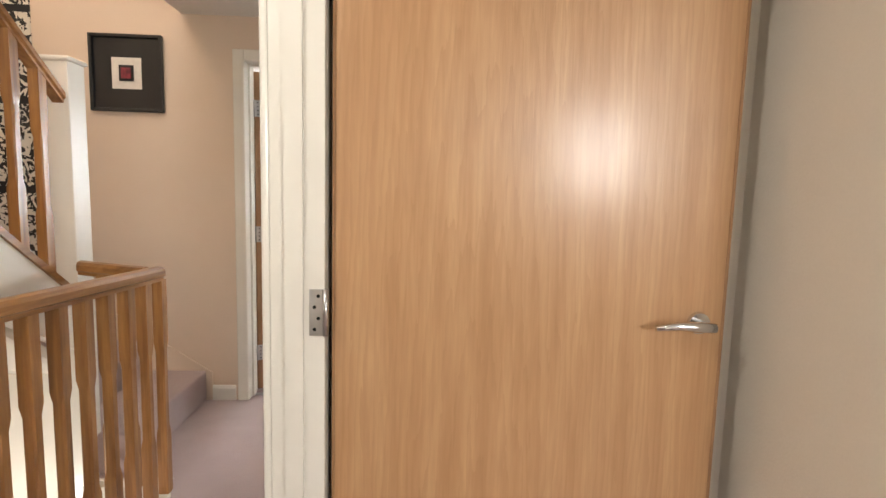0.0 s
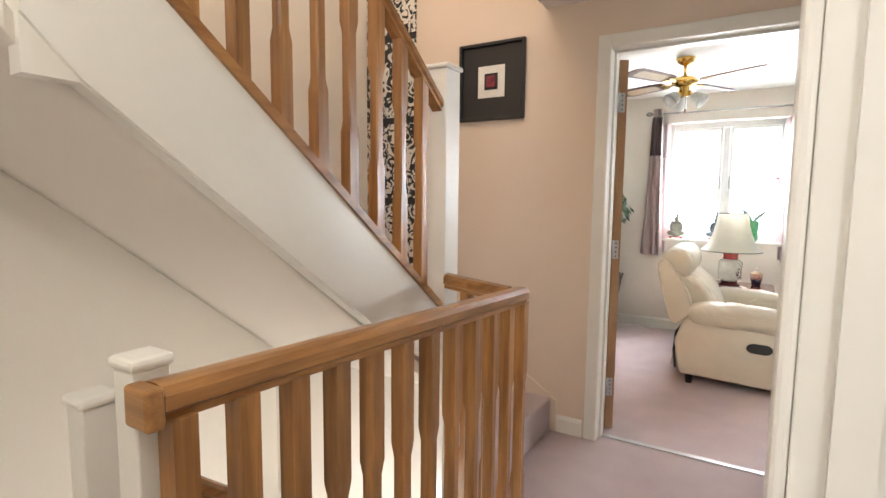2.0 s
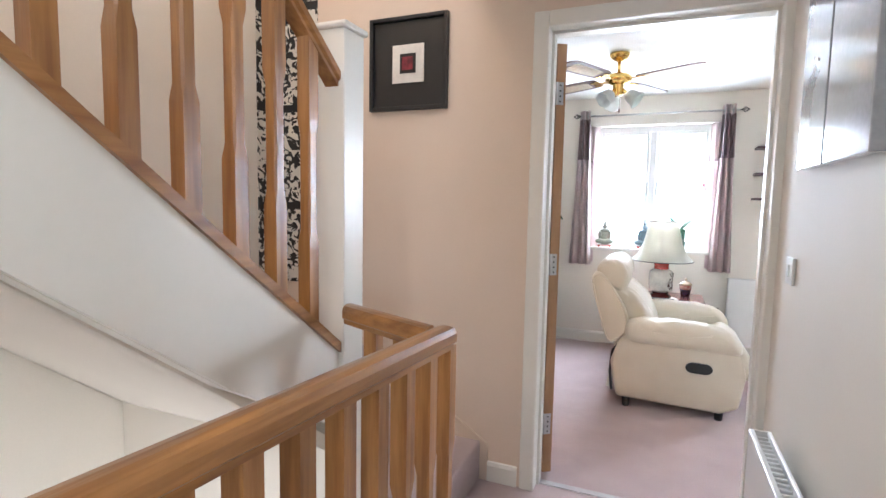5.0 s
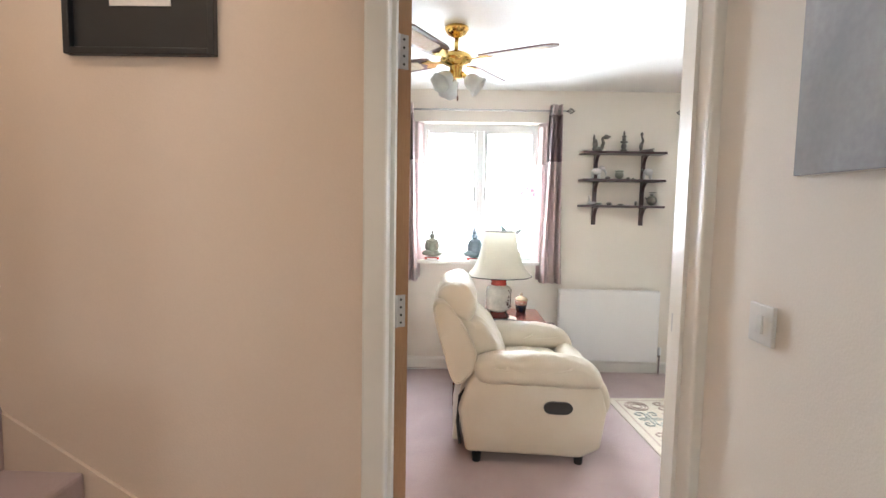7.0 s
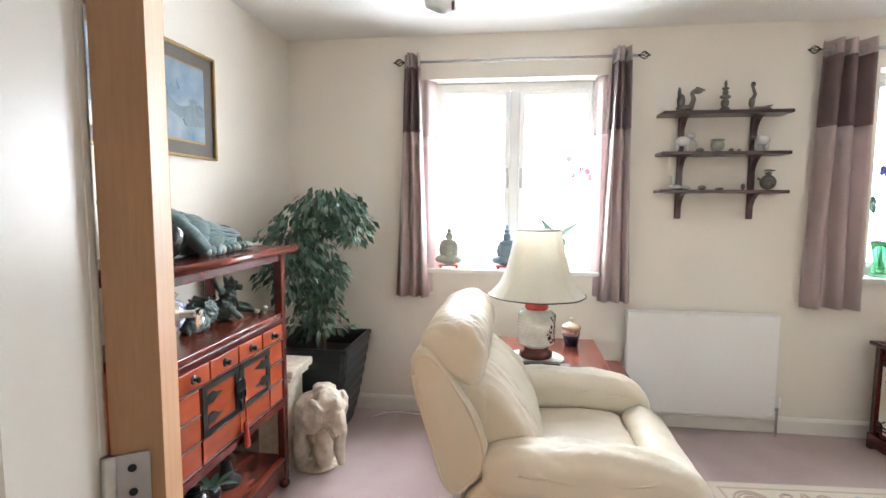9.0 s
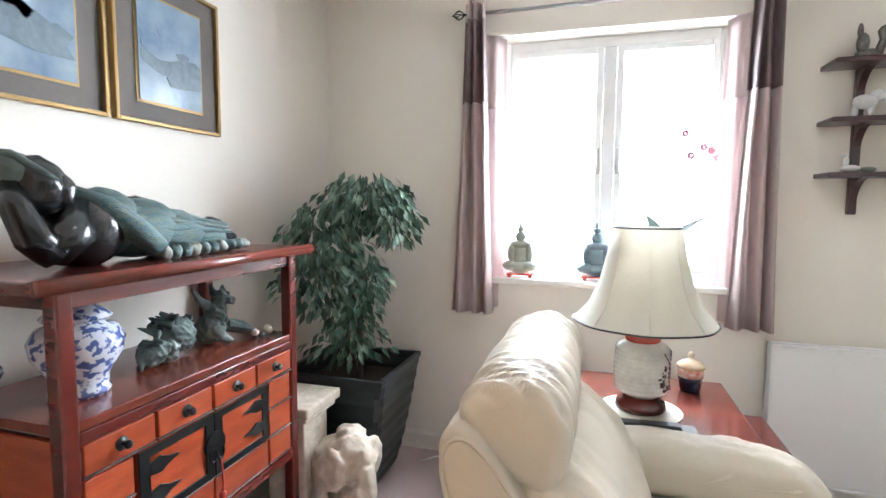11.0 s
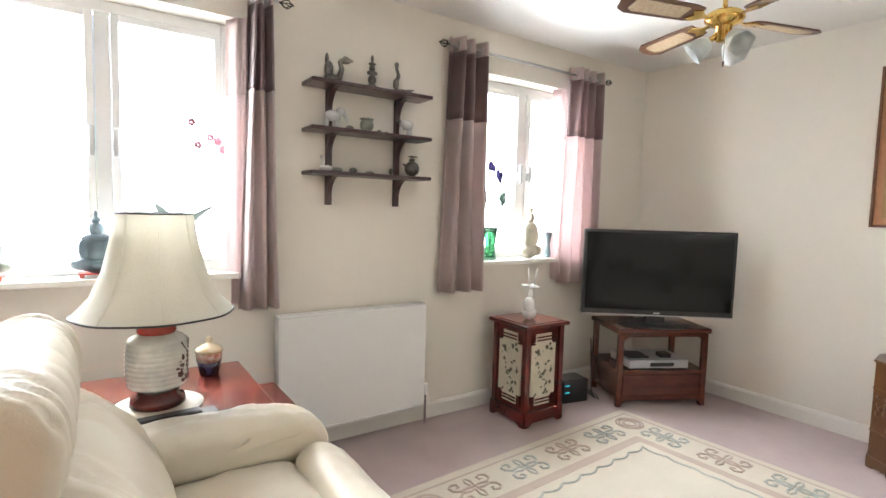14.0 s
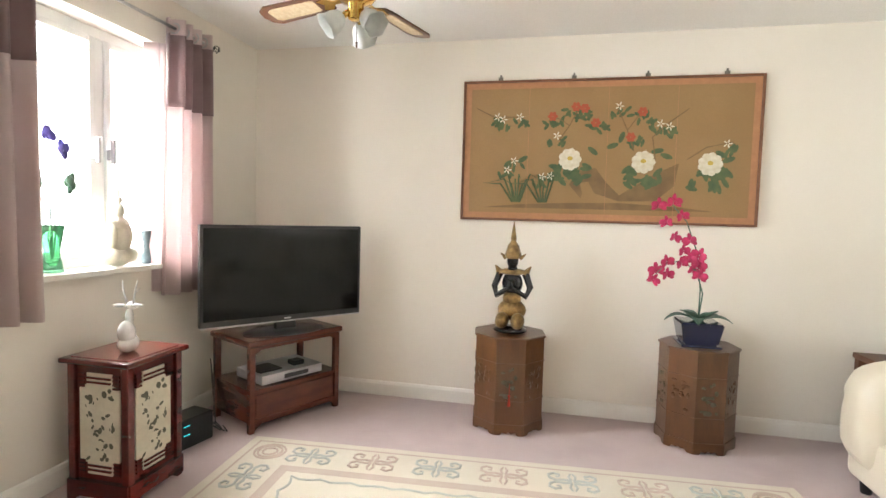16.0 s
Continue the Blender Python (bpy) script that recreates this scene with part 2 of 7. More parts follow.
GILT = mat("dull_gilt_moulding", (0.36, 0.235, 0.09), 0.35, 0.6, scale=16)
PAPER = mat("white_mount_card", (0.80, 0.77, 0.71), 0.8, scale=5)
TAUPE = mat("taupe_mount_card", (0.115, 0.10, 0.085), 0.7, scale=5)
PEONY = mat("white_petal_paint", (0.72, 0.69, 0.60), 0.7, second=(0.60, 0.55, 0.42), scale=40)
PAINTRED = mat("rust_petal_paint", (0.42, 0.085, 0.035), 0.7, scale=40)
PAINTGREEN = mat("green_leaf_paint", (0.045, 0.085, 0.038), 0.7, second=(0.09, 0.125, 0.05), scale=30)
PAINTGOLD = mat("yellow_stamen_paint", (0.55, 0.40, 0.08), 0.7, scale=30)
PAINTROCK = mat("brown_rock_paint", (0.14, 0.088, 0.04), 0.75, second=(0.21, 0.13, 0.055), scale=14)
CASSIS = mat("crimson_print", (0.30, 0.03, 0.045), 0.6, second=(0.10, 0.012, 0.02), scale=30)
BLUEART = mat("misty_blue_print", (0.075, 0.14, 0.23), 0.3, second=(0.26, 0.34, 0.40), scale=7, coat=0.7)
PANELART = mat("glossy_canvas_print", (0.42, 0.44, 0.48), 0.12, second=(0.30, 0.32, 0.36), scale=4, coat=0.8)
SWITCH = mat("switch_plate_white", (0.80, 0.80, 0.77), 0.3, scale=6, grain=0.04)
ALUMIN = mat("silver_plastic", (0.55, 0.56, 0.57), 0.3, 0.5, scale=9)
CANE = mat("woven_cane", (0.50, 0.39, 0.25), 0.7, second=(0.40, 0.30, 0.18), scale=60, bump=0.6, bump_scale=200)
FROST = mat("frosted_glass_shade", (0.85, 0.88, 0.86), 0.3, scale=12, transmission=0.45)
GREENGLASS = mat("green_glass", (0.30, 0.72, 0.45), 0.08, scale=9, transmission=0.9)
PURPLE = mat("purple_petal", (0.10, 0.075, 0.33), 0.6, scale=20)
CREAMP = mat("ivory_painted_panel", (0.66, 0.62, 0.50), 0.45, second=(0.58, 0.53, 0.42), scale=9)
OLIVE = mat("olive_brushwork", (0.085, 0.085, 0.055), 0.6, scale=20)
GREYROOF = mat("garden_green", (0.10, 0.16, 0.06), 0.9, second=(0.07, 0.12, 0.04), scale=0.4)


def glass(name):
    m = bpy.data.materials.new(name)
    m.use_nodes = True
    b = m.node_tree.nodes["Principled BSDF"]
    b.inputs["Transmission Weight"].default_value = 1.0
    b.inputs["Roughness"].default_value = 0.0
    b.inputs["IOR"].default_value = 1.1
    return m


GLASS = glass("clear_glass")


def translucent(m, share, color):
    """Lets part of the light through a thin cloth."""
    nt = m.node_tree
    t, mx = nt.nodes.new("ShaderNodeBsdfTranslucent"), nt.nodes.new("ShaderNodeMixShader")
    t.inputs["Color"].default_value = rgba(color)
    mx.inputs[0].default_value = share
    nt.links.new(nt.nodes["Principled BSDF"].outputs[0], mx.inputs[1])
    nt.links.new(t.outputs[0], mx.inputs[2])
    nt.links.new(mx.outputs[0], nt.nodes["Material Output"].inputs["Surface"])


translucent(CURT, 0.4, (0.74, 0.63, 0.63))
translucent(CURT_DARK, 0.3, (0.42, 0.31, 0.31))
translucent(CURT_BACKLIT, 0.5, (0.80, 0.66, 0.66))
translucent(SHADE, 0.35, (0.86, 0.83, 0.74))


def damask():
    """Black flock scrolls on a white ground, ruled across at intervals."""
    m = bpy.data.materials.new("black_white_damask")
    m.use_nodes = True
    nt = m.node_tree
    nodes, links = nt.nodes, nt.links
    b = nodes["Principled BSDF"]
    b.inputs["Roughness"].default_value = 0.7
    tc = nodes.new("ShaderNodeTexCoord")
    n = nodes.new("ShaderNodeTexNoise")
    n.inputs["Scale"].default_value, n.inputs["Detail"].default_value, n.inputs["Distortion"].default_value = 17.0, 1.0, 2.2
    w = nodes.new("ShaderNodeTexWave")
    w.wave_type, w.bands_direction = "BANDS", "Z"
    w.inputs["Scale"].default_value, w.inputs["Distortion"].default_value = 0.62, 0.0
    links.new(tc.outputs["Object"], n.inputs["Vector"])
    links.new(tc.outputs["Object"], w.inputs["Vector"])
    a, c, mx = nodes.new("ShaderNodeMath"), nodes.new("ShaderNodeMath"), nodes.new("ShaderNodeMath")
    a.operation, c.operation, mx.operation = "GREATER_THAN", "GREATER_THAN", "MAXIMUM"
    a.inputs[1].default_value, c.inputs[1].default_value = 0.505, 0.985
    links.new(n.outputs["Fac"], a.inputs[0])
    links.new(w.outputs["Fac"], c.inputs[0])
    links.new(a.outputs[0], mx.inputs[0])
    links.new(c.outputs[0], mx.inputs[1])
    mix = nodes.new("ShaderNodeMix")
    mix.data_type = "RGBA"
    mix.inputs["A"].default_value, mix.inputs["B"].default_value = (0.70, 0.66, 0.58, 1), (0.012, 0.012, 0.013, 1)
    links.new(mx.outputs[0], mix.inputs["Factor"])
    links.new(mix.outputs["Result"], b.inputs["Base Color"])
    return m


DAMASK = damask()


# ---------------------------------------------------------------- mesh helpers
def finish(name, bm, material, smooth=False):
    bmesh.ops.recalc_face_normals(bm, faces=bm.faces)
    me = bpy.data.meshes.new(name)
    bm.to_mesh(me)
    bm.free()
    for x in material if isinstance(material, (list, tuple)) else [material]:
        me.materials.append(x)
    if smooth:
        for p in me.polygons:
            p.use_smooth = True
    return me


def part(name, bm, material, parent=None, label="", smooth=False):
    ob = new(name, finish(name, bm, material, smooth))
    ob.parent = parent
    if label:
        ob["label"] = label
    return ob


def thing(name, label, category, m=None, group=""):
    ob = new(name)
    ob.empty_display_size = 0.1
    ob.matrix_world = m or Matrix()
    return tagged(ob, label, category, group)


def structure(name, bm, material, label="", smooth=False, parent=None):
    ob = new(name, finish(name, bm, material, smooth))
    ob.parent = parent
    return tagged(ob, label, "", "", "structure")


def box(bm, a, b, bevel=0.0, seg=2, m=None, mi=0):
    c = [(a[i] + b[i]) / 2 for i in range(3)]
    s = [abs(b[i] - a[i]) for i in range(3)]
    mm = Matrix.Translation(c) @ Matrix.Diagonal((*s, 1))
    g = bmesh.ops.create_cube(bm, size=1, matrix=(m @ mm) if m else mm)
    vs = g["verts"]
    fs = {f for v in vs for f in v.link_faces}
    for f in fs:
        f.material_index = mi
    if bevel:
        es = {e for v in vs for e in v.link_edges}
        r = bmesh.ops.bevel(bm, geom=list(es), offset=min(bevel, min(s) * 0.49), segments=seg, affect="EDGES", profile=0.5)
        for f in r["faces"]:
            f.material_index = mi
    return bm


def B(*boxes, bevel=0.0, seg=2):
    bm = bmesh.new()
    for a, b in boxes:
        box(bm, a, b, bevel, seg)
    return bm


def cyl(bm, p0, p1, r0, r1=None, seg=14, mi=0):
    p0, p1 = Vector(p0), Vector(p1)
    d = p1 - p0
    m = Matrix.Translation((p0 + p1) / 2) @ d.to_track_quat("Z", "Y").to_matrix().to_4x4()
    g = bmesh.ops.create_cone(bm, cap_ends=True, segments=seg, radius1=r0, radius2=r0 if r1 is None else r1, depth=d.length, matrix=m)
    for f in {f for v in g["verts"] for f in v.link_faces}:
        f.material_index = mi
    return bm


def lathe(bm, profile, seg=24, at=(0, 0, 0), m=None, mi=0, wobble=None):
    rings = []
    for r, z in profile:
        ring = []
        for i in range(seg):
            a = 2 * math.pi * i / seg
            k = wobble(a, z) if wobble else 1.0
            p = Vector((at[0] + r * k * math.cos(a), at[1] + r * k * math.sin(a), at[2] + z))
            ring.append(bm.verts.new(m @ p if m else p))
        rings.append(ring)
    for a, b in zip(rings, rings[1:]):
        for i in range(seg):
            f = bm.faces.new((a[i], a[(i + 1) % seg], b[(i + 1) % seg], b[i]))
            f.material_index = mi
    for ring in (rings[0], rings[-1]):
        try:
            bm.faces.new(ring).material_index = mi
        except ValueError:
            pass
    return bm


def blob(bm, c, r, mi=0, seg=12, rot=None):
    m = Matrix.Translation(c) @ (rot or Matrix()) @ Matrix.Diagonal((*r, 1))
    g = bmesh.ops.create_uvsphere(bm, u_segments=seg, v_segments=max(6, seg * 2 // 3), radius=1, matrix=m)
    for f in {f for v in g["verts"] for f in v.link_faces}:
        f.material_index = mi
        f.smooth = True
    return bm


def tube(bm, pts, r, seg=8, mi=0):
    pts = [Vector(p) for p in pts]
    rr = r if isinstance(r, (list, tuple)) else [r] * len(pts)
    rings = []
    for i, p in enumerate(pts):
        t = (pts[min(i + 1, len(pts) - 1)] - pts[max(i - 1, 0)]).normalized()
        u = t.orthogonal().normalized() if i == 0 else (rings[-1][1] - t * rings[-1][1].dot(t)).normalized()
        v = t.cross(u)
        rings.append(([bm.verts.new(p + rr[i] * (math.cos(2 * math.pi * k / seg) * u + math.sin(2 * math.pi * k / seg) * v)) for k in range(seg)], u))
    for (a, _), (b, _) in zip(rings, rings[1:]):
        for k in range(seg):
            bm.faces.new((a[k], a[(k + 1) % seg], b[(k + 1) % seg], b[k])).material_index = mi
    for ring, _ in (rings[0], rings[-1]):
        bm.faces.new(ring).material_index = mi
    return bm


def cushion(bm, c, size, n=5.0, cuts=9, puff=0.0, wrinkle=0.0, m=None, seed=0.0):
    """A stuffed block: a superellipsoid with slightly uneven, wrinkled skin."""
    d = cuts + 2
    index = {}
    vs = []

    def at(i, j, k):
        if (i, j, k) not in index:
            index[i, j, k] = bm.verts.new((2 * i / (d - 1) - 1, 2 * j / (d - 1) - 1, 2 * k / (d - 1) - 1))
            vs.append(index[i, j, k])
        return index[i, j, k]

    e = d - 1
    for i in range(e):
        for j in range(e):
            for k in (0, e):
                bm.faces.new((at(i, j, k), at(i + 1, j, k), at(i + 1, j + 1, k), at(i, j + 1, k)))
                bm.faces.new((at(i, k, j), at(i + 1, k, j), at(i + 1, k, j + 1), at(i, k, j + 1)))
                bm.faces.new((at(k, i, j), at(k, i + 1, j), at(k, i + 1, j + 1), at(k, i, j + 1)))
    for v in vs:
        p = v.co.copy()
        k = (abs(p.x) ** n + abs(p.y) ** n + abs(p.z) ** n) ** (-1 / n)
        q = p * k
        ridge = (1 - abs(noise.noise(Vector((q.x * 3.2 + seed, q.y * 1.3, q.z * 5.5))))) ** 7
        w = 1 - 0.9 * wrinkle * ridge + wrinkle * (noise.noise(Vector((q.x * 2.2 + seed, q.y * 2.2, q.z * 4.5))) + 0.5 * noise.noise(Vector((q.x * 6 + seed, q.y * 3, q.z * 9))))
        q = Vector((q.x * size[0] / 2 * w, q.y * size[1] / 2 * w, q.z * size[2] / 2 * w * (1 + puff * (1 - q.x * q.x) * (1 - q.y * q.y))))
        q = q + Vector(c)
        v.co = m @ q if m else q
    for f in {f for v in vs for f in v.link_faces}:
        f.smooth = True
    return bm


def rounded(outline, step=0.018):
    """A smooth closed line through the corners of an outline."""
    n0 = len(outline)
    pts = []
    for i in range(n0):
        p0, p1, p2, p3 = (Vector(outline[(i + k) % n0]) for k in (-1, 0, 1, 2))
        m = max(3, int((p2 - p1).length / step))
        for k in range(m):
            t = k / m
            pts.append(0.5 * (2 * p1 + (p2 - p0) * t + (2 * p0 - 5 * p1 + 4 * p2 - p3) * t * t + (3 * p1 - p0 - 3 * p2 + p3) * t ** 3))
    return pts


def padded(bm, outline, ya, yb, r=0.04, gathers=0.0, seed=0.0, belly=0.0, step=0.018):
    """An upholstered form: a smooth closed outline (x, z) drawn along y, with rounded ends and gathered skin."""
    pts = rounded(outline, step)
    n = len(pts)
    area = sum(pts[i].x * pts[(i + 1) % n].y - pts[(i + 1) % n].x * pts[i].y for i in range(n))
    sg = 1 if area > 0 else -1
    nor = []
    for i in range(n):
        d = (pts[(i + 1) % n] - pts[i - 1]).normalized()
        nor.append(Vector((d.y, -d.x)) * sg)
    mid = sum(pts, Vector((0, 0))) / n
    hx, hz = (max(p[k] for p in pts) / 2 - min(p[k] for p in pts) / 2 for k in (0, 1))
    stations = [(ya + r * (1 - math.cos(a)), r * (1 - math.sin(a))) for a in [math.pi / 2 * k / 6 for k in range(7)]]
    m = max(4, int((yb - ya - 2 * r) / step))
    stations += [(ya + r + (yb - ya - 2 * r) * k / m, 0.0) for k in range(1, m)]
    stations += [(ya + yb - y, d) for y, d in reversed(stations[:7])]
    rings = []
    for y, d in stations:
        ring = []
        u = (y - ya) / (yb - ya)
        end = min(y - ya, yb - y)
        for i in range(n):
            p = pts[i]
            q = Vector((mid.x + (p.x - mid.x) * (1 - min(0.8, d / hx)), mid.y + (p.y - mid.y) * (1 - min(0.8, d / hz)))) + nor[i] * belly * math.sin(math.pi * u)
            if gathers:
                up = max(0.0, nor[i].y) + 0.35 * max(0.0, nor[i].x)
                w = math.exp(-((end - 0.05) / 0.12) ** 2) * up
                f = noise.noise(Vector((q.x * 7 + seed, y * 34 + q.x * 9, q.y * 5)))
                g = (1 - abs(f)) ** 5
                h = (1 - abs(noise.noise(Vector((q.x * 5 + seed, y * 9, q.y * 8 + 3))))) ** 6
                q = q - nor[i] * (gathers * w * g + 0.004 * h) + nor[i] * 0.005 * noise.noise(Vector((q.x * 11, y * 6 + seed, q.y * 11)))
            ring.append(bm.verts.new((q.x, y, q.y)))
        rings.append(ring)
    for a, b in zip(rings, rings[1:]):
        for i in range(n):
            bm.faces.new((a[i], a[(i + 1) % n], b[(i + 1) % n], b[i]))
    for ring in (rings[0], rings[-1]):
        c = bm.verts.new(sum((v.co for v in ring), Vector()) / n)
        for i in range(n):
            bm.faces.new((ring[i], ring[(i + 1) % n], c))
    bmesh.ops.recalc_face_normals(bm, faces=list(bm.faces))
    for f in bm.faces:
        f.smooth = True
    return bm


def prism(bm, outline, lo, hi, axis="y", mi=0):
    """A flat outline drawn out between two depths along an axis."""
    def place(p, d):
        return {"x": (d, p[0], p[1]), "y": (p[0], d, p[1]), "z": (p[0], p[1], d)}[axis]
    a = [bm.verts.new(place(p, lo)) for p in outline]
    b = [bm.verts.new(place(p, hi)) for p in outline]
    n = len(outline)
    fs = [bm.faces.new(a), bm.faces.new(list(reversed(b)))]
    fs += [bm.faces.new((a[i], b[i], b[(i + 1) % n], a[(i + 1) % n])) for i in range(n)]
    for f in fs:
        f.material_index = mi
    return bm


def disc(bm, c, r, seg=10, mi=0, squash=1.0, turn=0.0, plane="z"):
    pts = []
    for i in range(seg):
        a = 2 * math.pi * i / seg
        u, v = r * math.cos(a), r * squash * math.sin(a)
        u, v = u * math.cos(turn) - v * math.sin(turn), u * math.sin(turn) + v * math.cos(turn)
        pts.append(bm.verts.new((c[0] + u, c[1] + v, c[2]) if plane == "z" else (c[0] + u, c[1], c[2] + v)))
    bm.faces.new(pts).material_index = mi
    return bm


# ---------------------------------------------------------------- the shell
H = 2.29
X0, X1, Y1 = -0.62, 4.23, 6.56          # living room: west, east and north faces
XS = -1.08                               # stairwell's far wall
DL, DR, DT = 0.39, 1.23, 2.04            # living-room doorway
LX = 1.26                                # landing's east wall

structure("floor_living", B(((X0 - 0.1, 3.80, -0.2), (X1 + 0.1, Y1 + 0.3, 0.0)), ((1.3, 2.1, -0.2), (X1 + 0.1, 3.80, 0.0))), CARPET, "mauve-pink pile carpet, slightly trodden")
structure("floor_landing", B(((0.335, -0.4, -0.2), (LX + 0.1, 3.80, 0.0)), ((XS, -0.4, -0.2), (0.335, 1.36, 0.0)), ((-0.02, 2.86, -0.2), (0.335, 3.80, 0.0))), CARPET, "pale mauve carpet of the landing")
structure("floor_bedroom", B(((LX + 0.1, -1.5, -0.2), (3.6, 1.9, 0.0))), CARPET, "mauve carpet of the bedroom")
structure("floor_hall", B(((-1.3, -0.4, -2.75), (LX, 4.6, -2.65))), CARPET, "carpet of the hall one storey down")
structure("wall_west", B(((X0 - 0.1, 3.885, 0), (X0, Y1, H))), WALL, "plain cream living-room wall")
N0, N1 = Y1, Y1 + 0.27
structure("wall_north", B(((X0 - 0.1, N0, 0), (X1 + 0.1, N1, WINZ[0])), ((X0 - 0.1, N0, WINZ[1]), (X1 + 0.1, N1, H)),
                          ((X0 - 0.1, N0, WINZ[0]), (WIN1[0], N1, WINZ[1])), ((WIN1[1], N0, WINZ[0]), (WIN2[0], N1, WINZ[1])),
                          ((WIN2[1], N0, WINZ[0]), (X1 + 0.1, N1, WINZ[1]))), WALL, "cream living-room wall with two window openings")
structure("wall_east", B(((X1, 2.1, 0), (X1 + 0.1, Y1, H))), WALL, "cream living-room wall behind the television")
# the opening is invented, to house the south fill lamp
structure("wall_south", B(((1.36, 2.1, 0), (2.2, 2.2, H)), ((3.3, 2.1, 0), (X1, 2.2, H)), ((2.2, 2.1, 0), (3.3, 2.2, 0.9)), ((2.2, 2.1, 2.05), (3.3, 2.2, H))), WALL, "unseen cream living-room wall with an opening added for the fill lamp")
structure("wall_doorway", B(((XS - 0.1, 3.735, -2.65), (-0.9, 3.885, 4.8)), ((-0.9, 3.735, -0.0), (DL - 0.03, 3.885, H)), ((DL - 0.03, 3.735, DT + 0.03), (DR + 0.03, 3.885, H)),
                            ((DR + 0.03, 3.735, 0), (LX + 0.1, 3.885, H)), ((-0.9, 3.735, H), (LX + 0.1, 3.885, 4.8))), WALL_PEACH, "pale magnolia wall with the living-room doorway")
structure("wall_landing_east", B(((LX, 1.80, 0), (LX + 0.1, 3.735, H))), WALL, "cream landing wall with radiator and pictures")
structure("wall_living_corner", B(((LX + 0.1, 2.2, 0), (LX + 0.12, 3.885, H))), WALL, "cream wall at the inner corner of the living room")
structure("wall_bedroom_door", B(((1.10, -0.4, 0), (1.21, 0.77, H)), ((1.10, 0.77, 2.07), (1.21, 1.71, H)), ((1.10, 1.71, 0), (1.21, 1.80, H)), ((1.10, -0.4, H), (LX + 0.1, 3.735, 4.8))), WALL, "cream wall with the bedroom doorway")
structure("wall_bedroom_north", B(((1.21, 1.80, 0), (3.6, 1.9, H))), WALL, "plain wall behind the open bedroom door")
# made-up return, faced away from the bedroom lamp to give a dark strip
structure("wall_shading_nib", B(((2.185, 1.33, 0), (2.30, 1.80, H))), WALL, "short cream wall return added to stay in shade beside the open bedroom door")
structure("wall_bedroom_east", B(((3.5, -1.5, 0), (3.6, 1.80, H))), WALL, "plain bedroom wall")
structure("wall_bedroom_south", B(((1.21, -1.5, 0), (1.5, -1.4, H)), ((3.3, -1.5, 0), (3.5, -1.4, H)), ((1.5, -1.5, 0), (3.3, -1.4, 1.0)), ((1.5, -1.5, 2.2), (3.3, -1.4, H))), WALL, "bedroom wall with a window opening")
structure("wall_bedroom_west", B(((1.11, -1.5, 0), (1.21, -0.4, H))), WALL, "plain bedroom wall")
structure("wall_stair_far", B(((XS - 0.1, -0.4, -2.65), (XS, 3.735, 4.8))), WALL, "cream stairwell wall rising two storeys")
structure("wall_stair_south", B(((XS - 0.1, -0.5, -2.65), (1.21, -0.4, 4.8))), WALL, "plain wall closing the landing")
structure("wall_hall_lower", B(((LX, -0.4, -2.65), (LX + 0.1, 4.6, -0.2)), ((-1.3, 4.6, -2.65), (LX + 0.1, 4.7, -0.2)), ((-1.3, 3.885, -2.65), (-1.2, 4.6, -0.2))), WALL, "cream wall of the lower hall")
structure("ceiling_living", B(((X0 - 0.1, 3.885, H), (X1 + 0.1, N1, H + 0.1)), ((1.36, 2.1, H), (X1 + 0.1, 3.885, H + 0.1))), CEIL, "white living-room ceiling")
structure("ceiling_landing", B(((0.04, -0.4, H), (1.10, 3.735, H + 0.2)), ((1.10, 1.8, H - 0.002), (LX, 3.735, H))), CEIL, "white landing ceiling")
structure("ceiling_bedroom", B(((1.21, -1.5, H), (3.6, 1.9, H + 0.1))), CEIL, "white bedroom ceiling")
structure("ceiling_stairwell", B(((XS - 0.1, -0.5, 4.8), (LX + 0.1, 3.885, 4.9))), CEIL, "white ceiling above the stairs")


def skirting(name, a, b):
    """A moulded board between two floor points, its back on the wall."""
    a, b = Vector((*a, 0)), Vector((*b, 0))
    d = b - a
    L = d.length
    bm = bmesh.new()
    prism(bm, [(0, 0), (0.014, 0), (0.014, 0.075), (0.008, 0.09), (0, 0.095)], 0, L, "y")
    # outline x = depth off the wall, y along the wall
    ang = math.atan2(d.y, d.x) - math.pi / 2
    bmesh.ops.transform(bm, matrix=Matrix.Translation(a) @ Matrix.Rotation(ang, 4, "Z"), verts=bm.verts)
    return structure(name, bm, SKIRT, "white painted skirting board")


skirting("baseboard", (X0 - 0.001, 3.885), (X0 - 0.001, Y1))
skirting("baseboard", (X0, Y1 + 0.001), (X1, Y1 + 0.001))
skirting("baseboard", (X1 + 0.001, Y1), (X1 + 0.001, 2.2))
skirting("baseboard", (0.17, 3.736), (DL - 0.08, 3.736))
skirting("baseboard", (LX + 0.001, 3.735), (LX + 0.001, 1.8))

# ---------------------------------------------------------------- doorways and doors
def architrave(parent, lo, hi, top, face, out, axis, w=0.065):
    """Two legs and a head of moulded trim round an opening on a wall face."""
    d = 0.018 * out
    for a, b in ((lo - w, lo), (hi, hi + w)):
        p, q = (a, face, 0), (b, face + d, top + w)
        if axis == "y":
            p, q = (face, a, 0), (face + d, b, top + w)
        part("architrave_leg", B((p, q), bevel=0.006), GLOSS, parent)
    p, q = (lo, face, top), (hi, face + d, top + w)
    if axis == "y":
        p, q = (face, lo, top), (face + d, hi, top + w)
    part("architrave_head", B((p, q), bevel=0.006), GLOSS, parent)


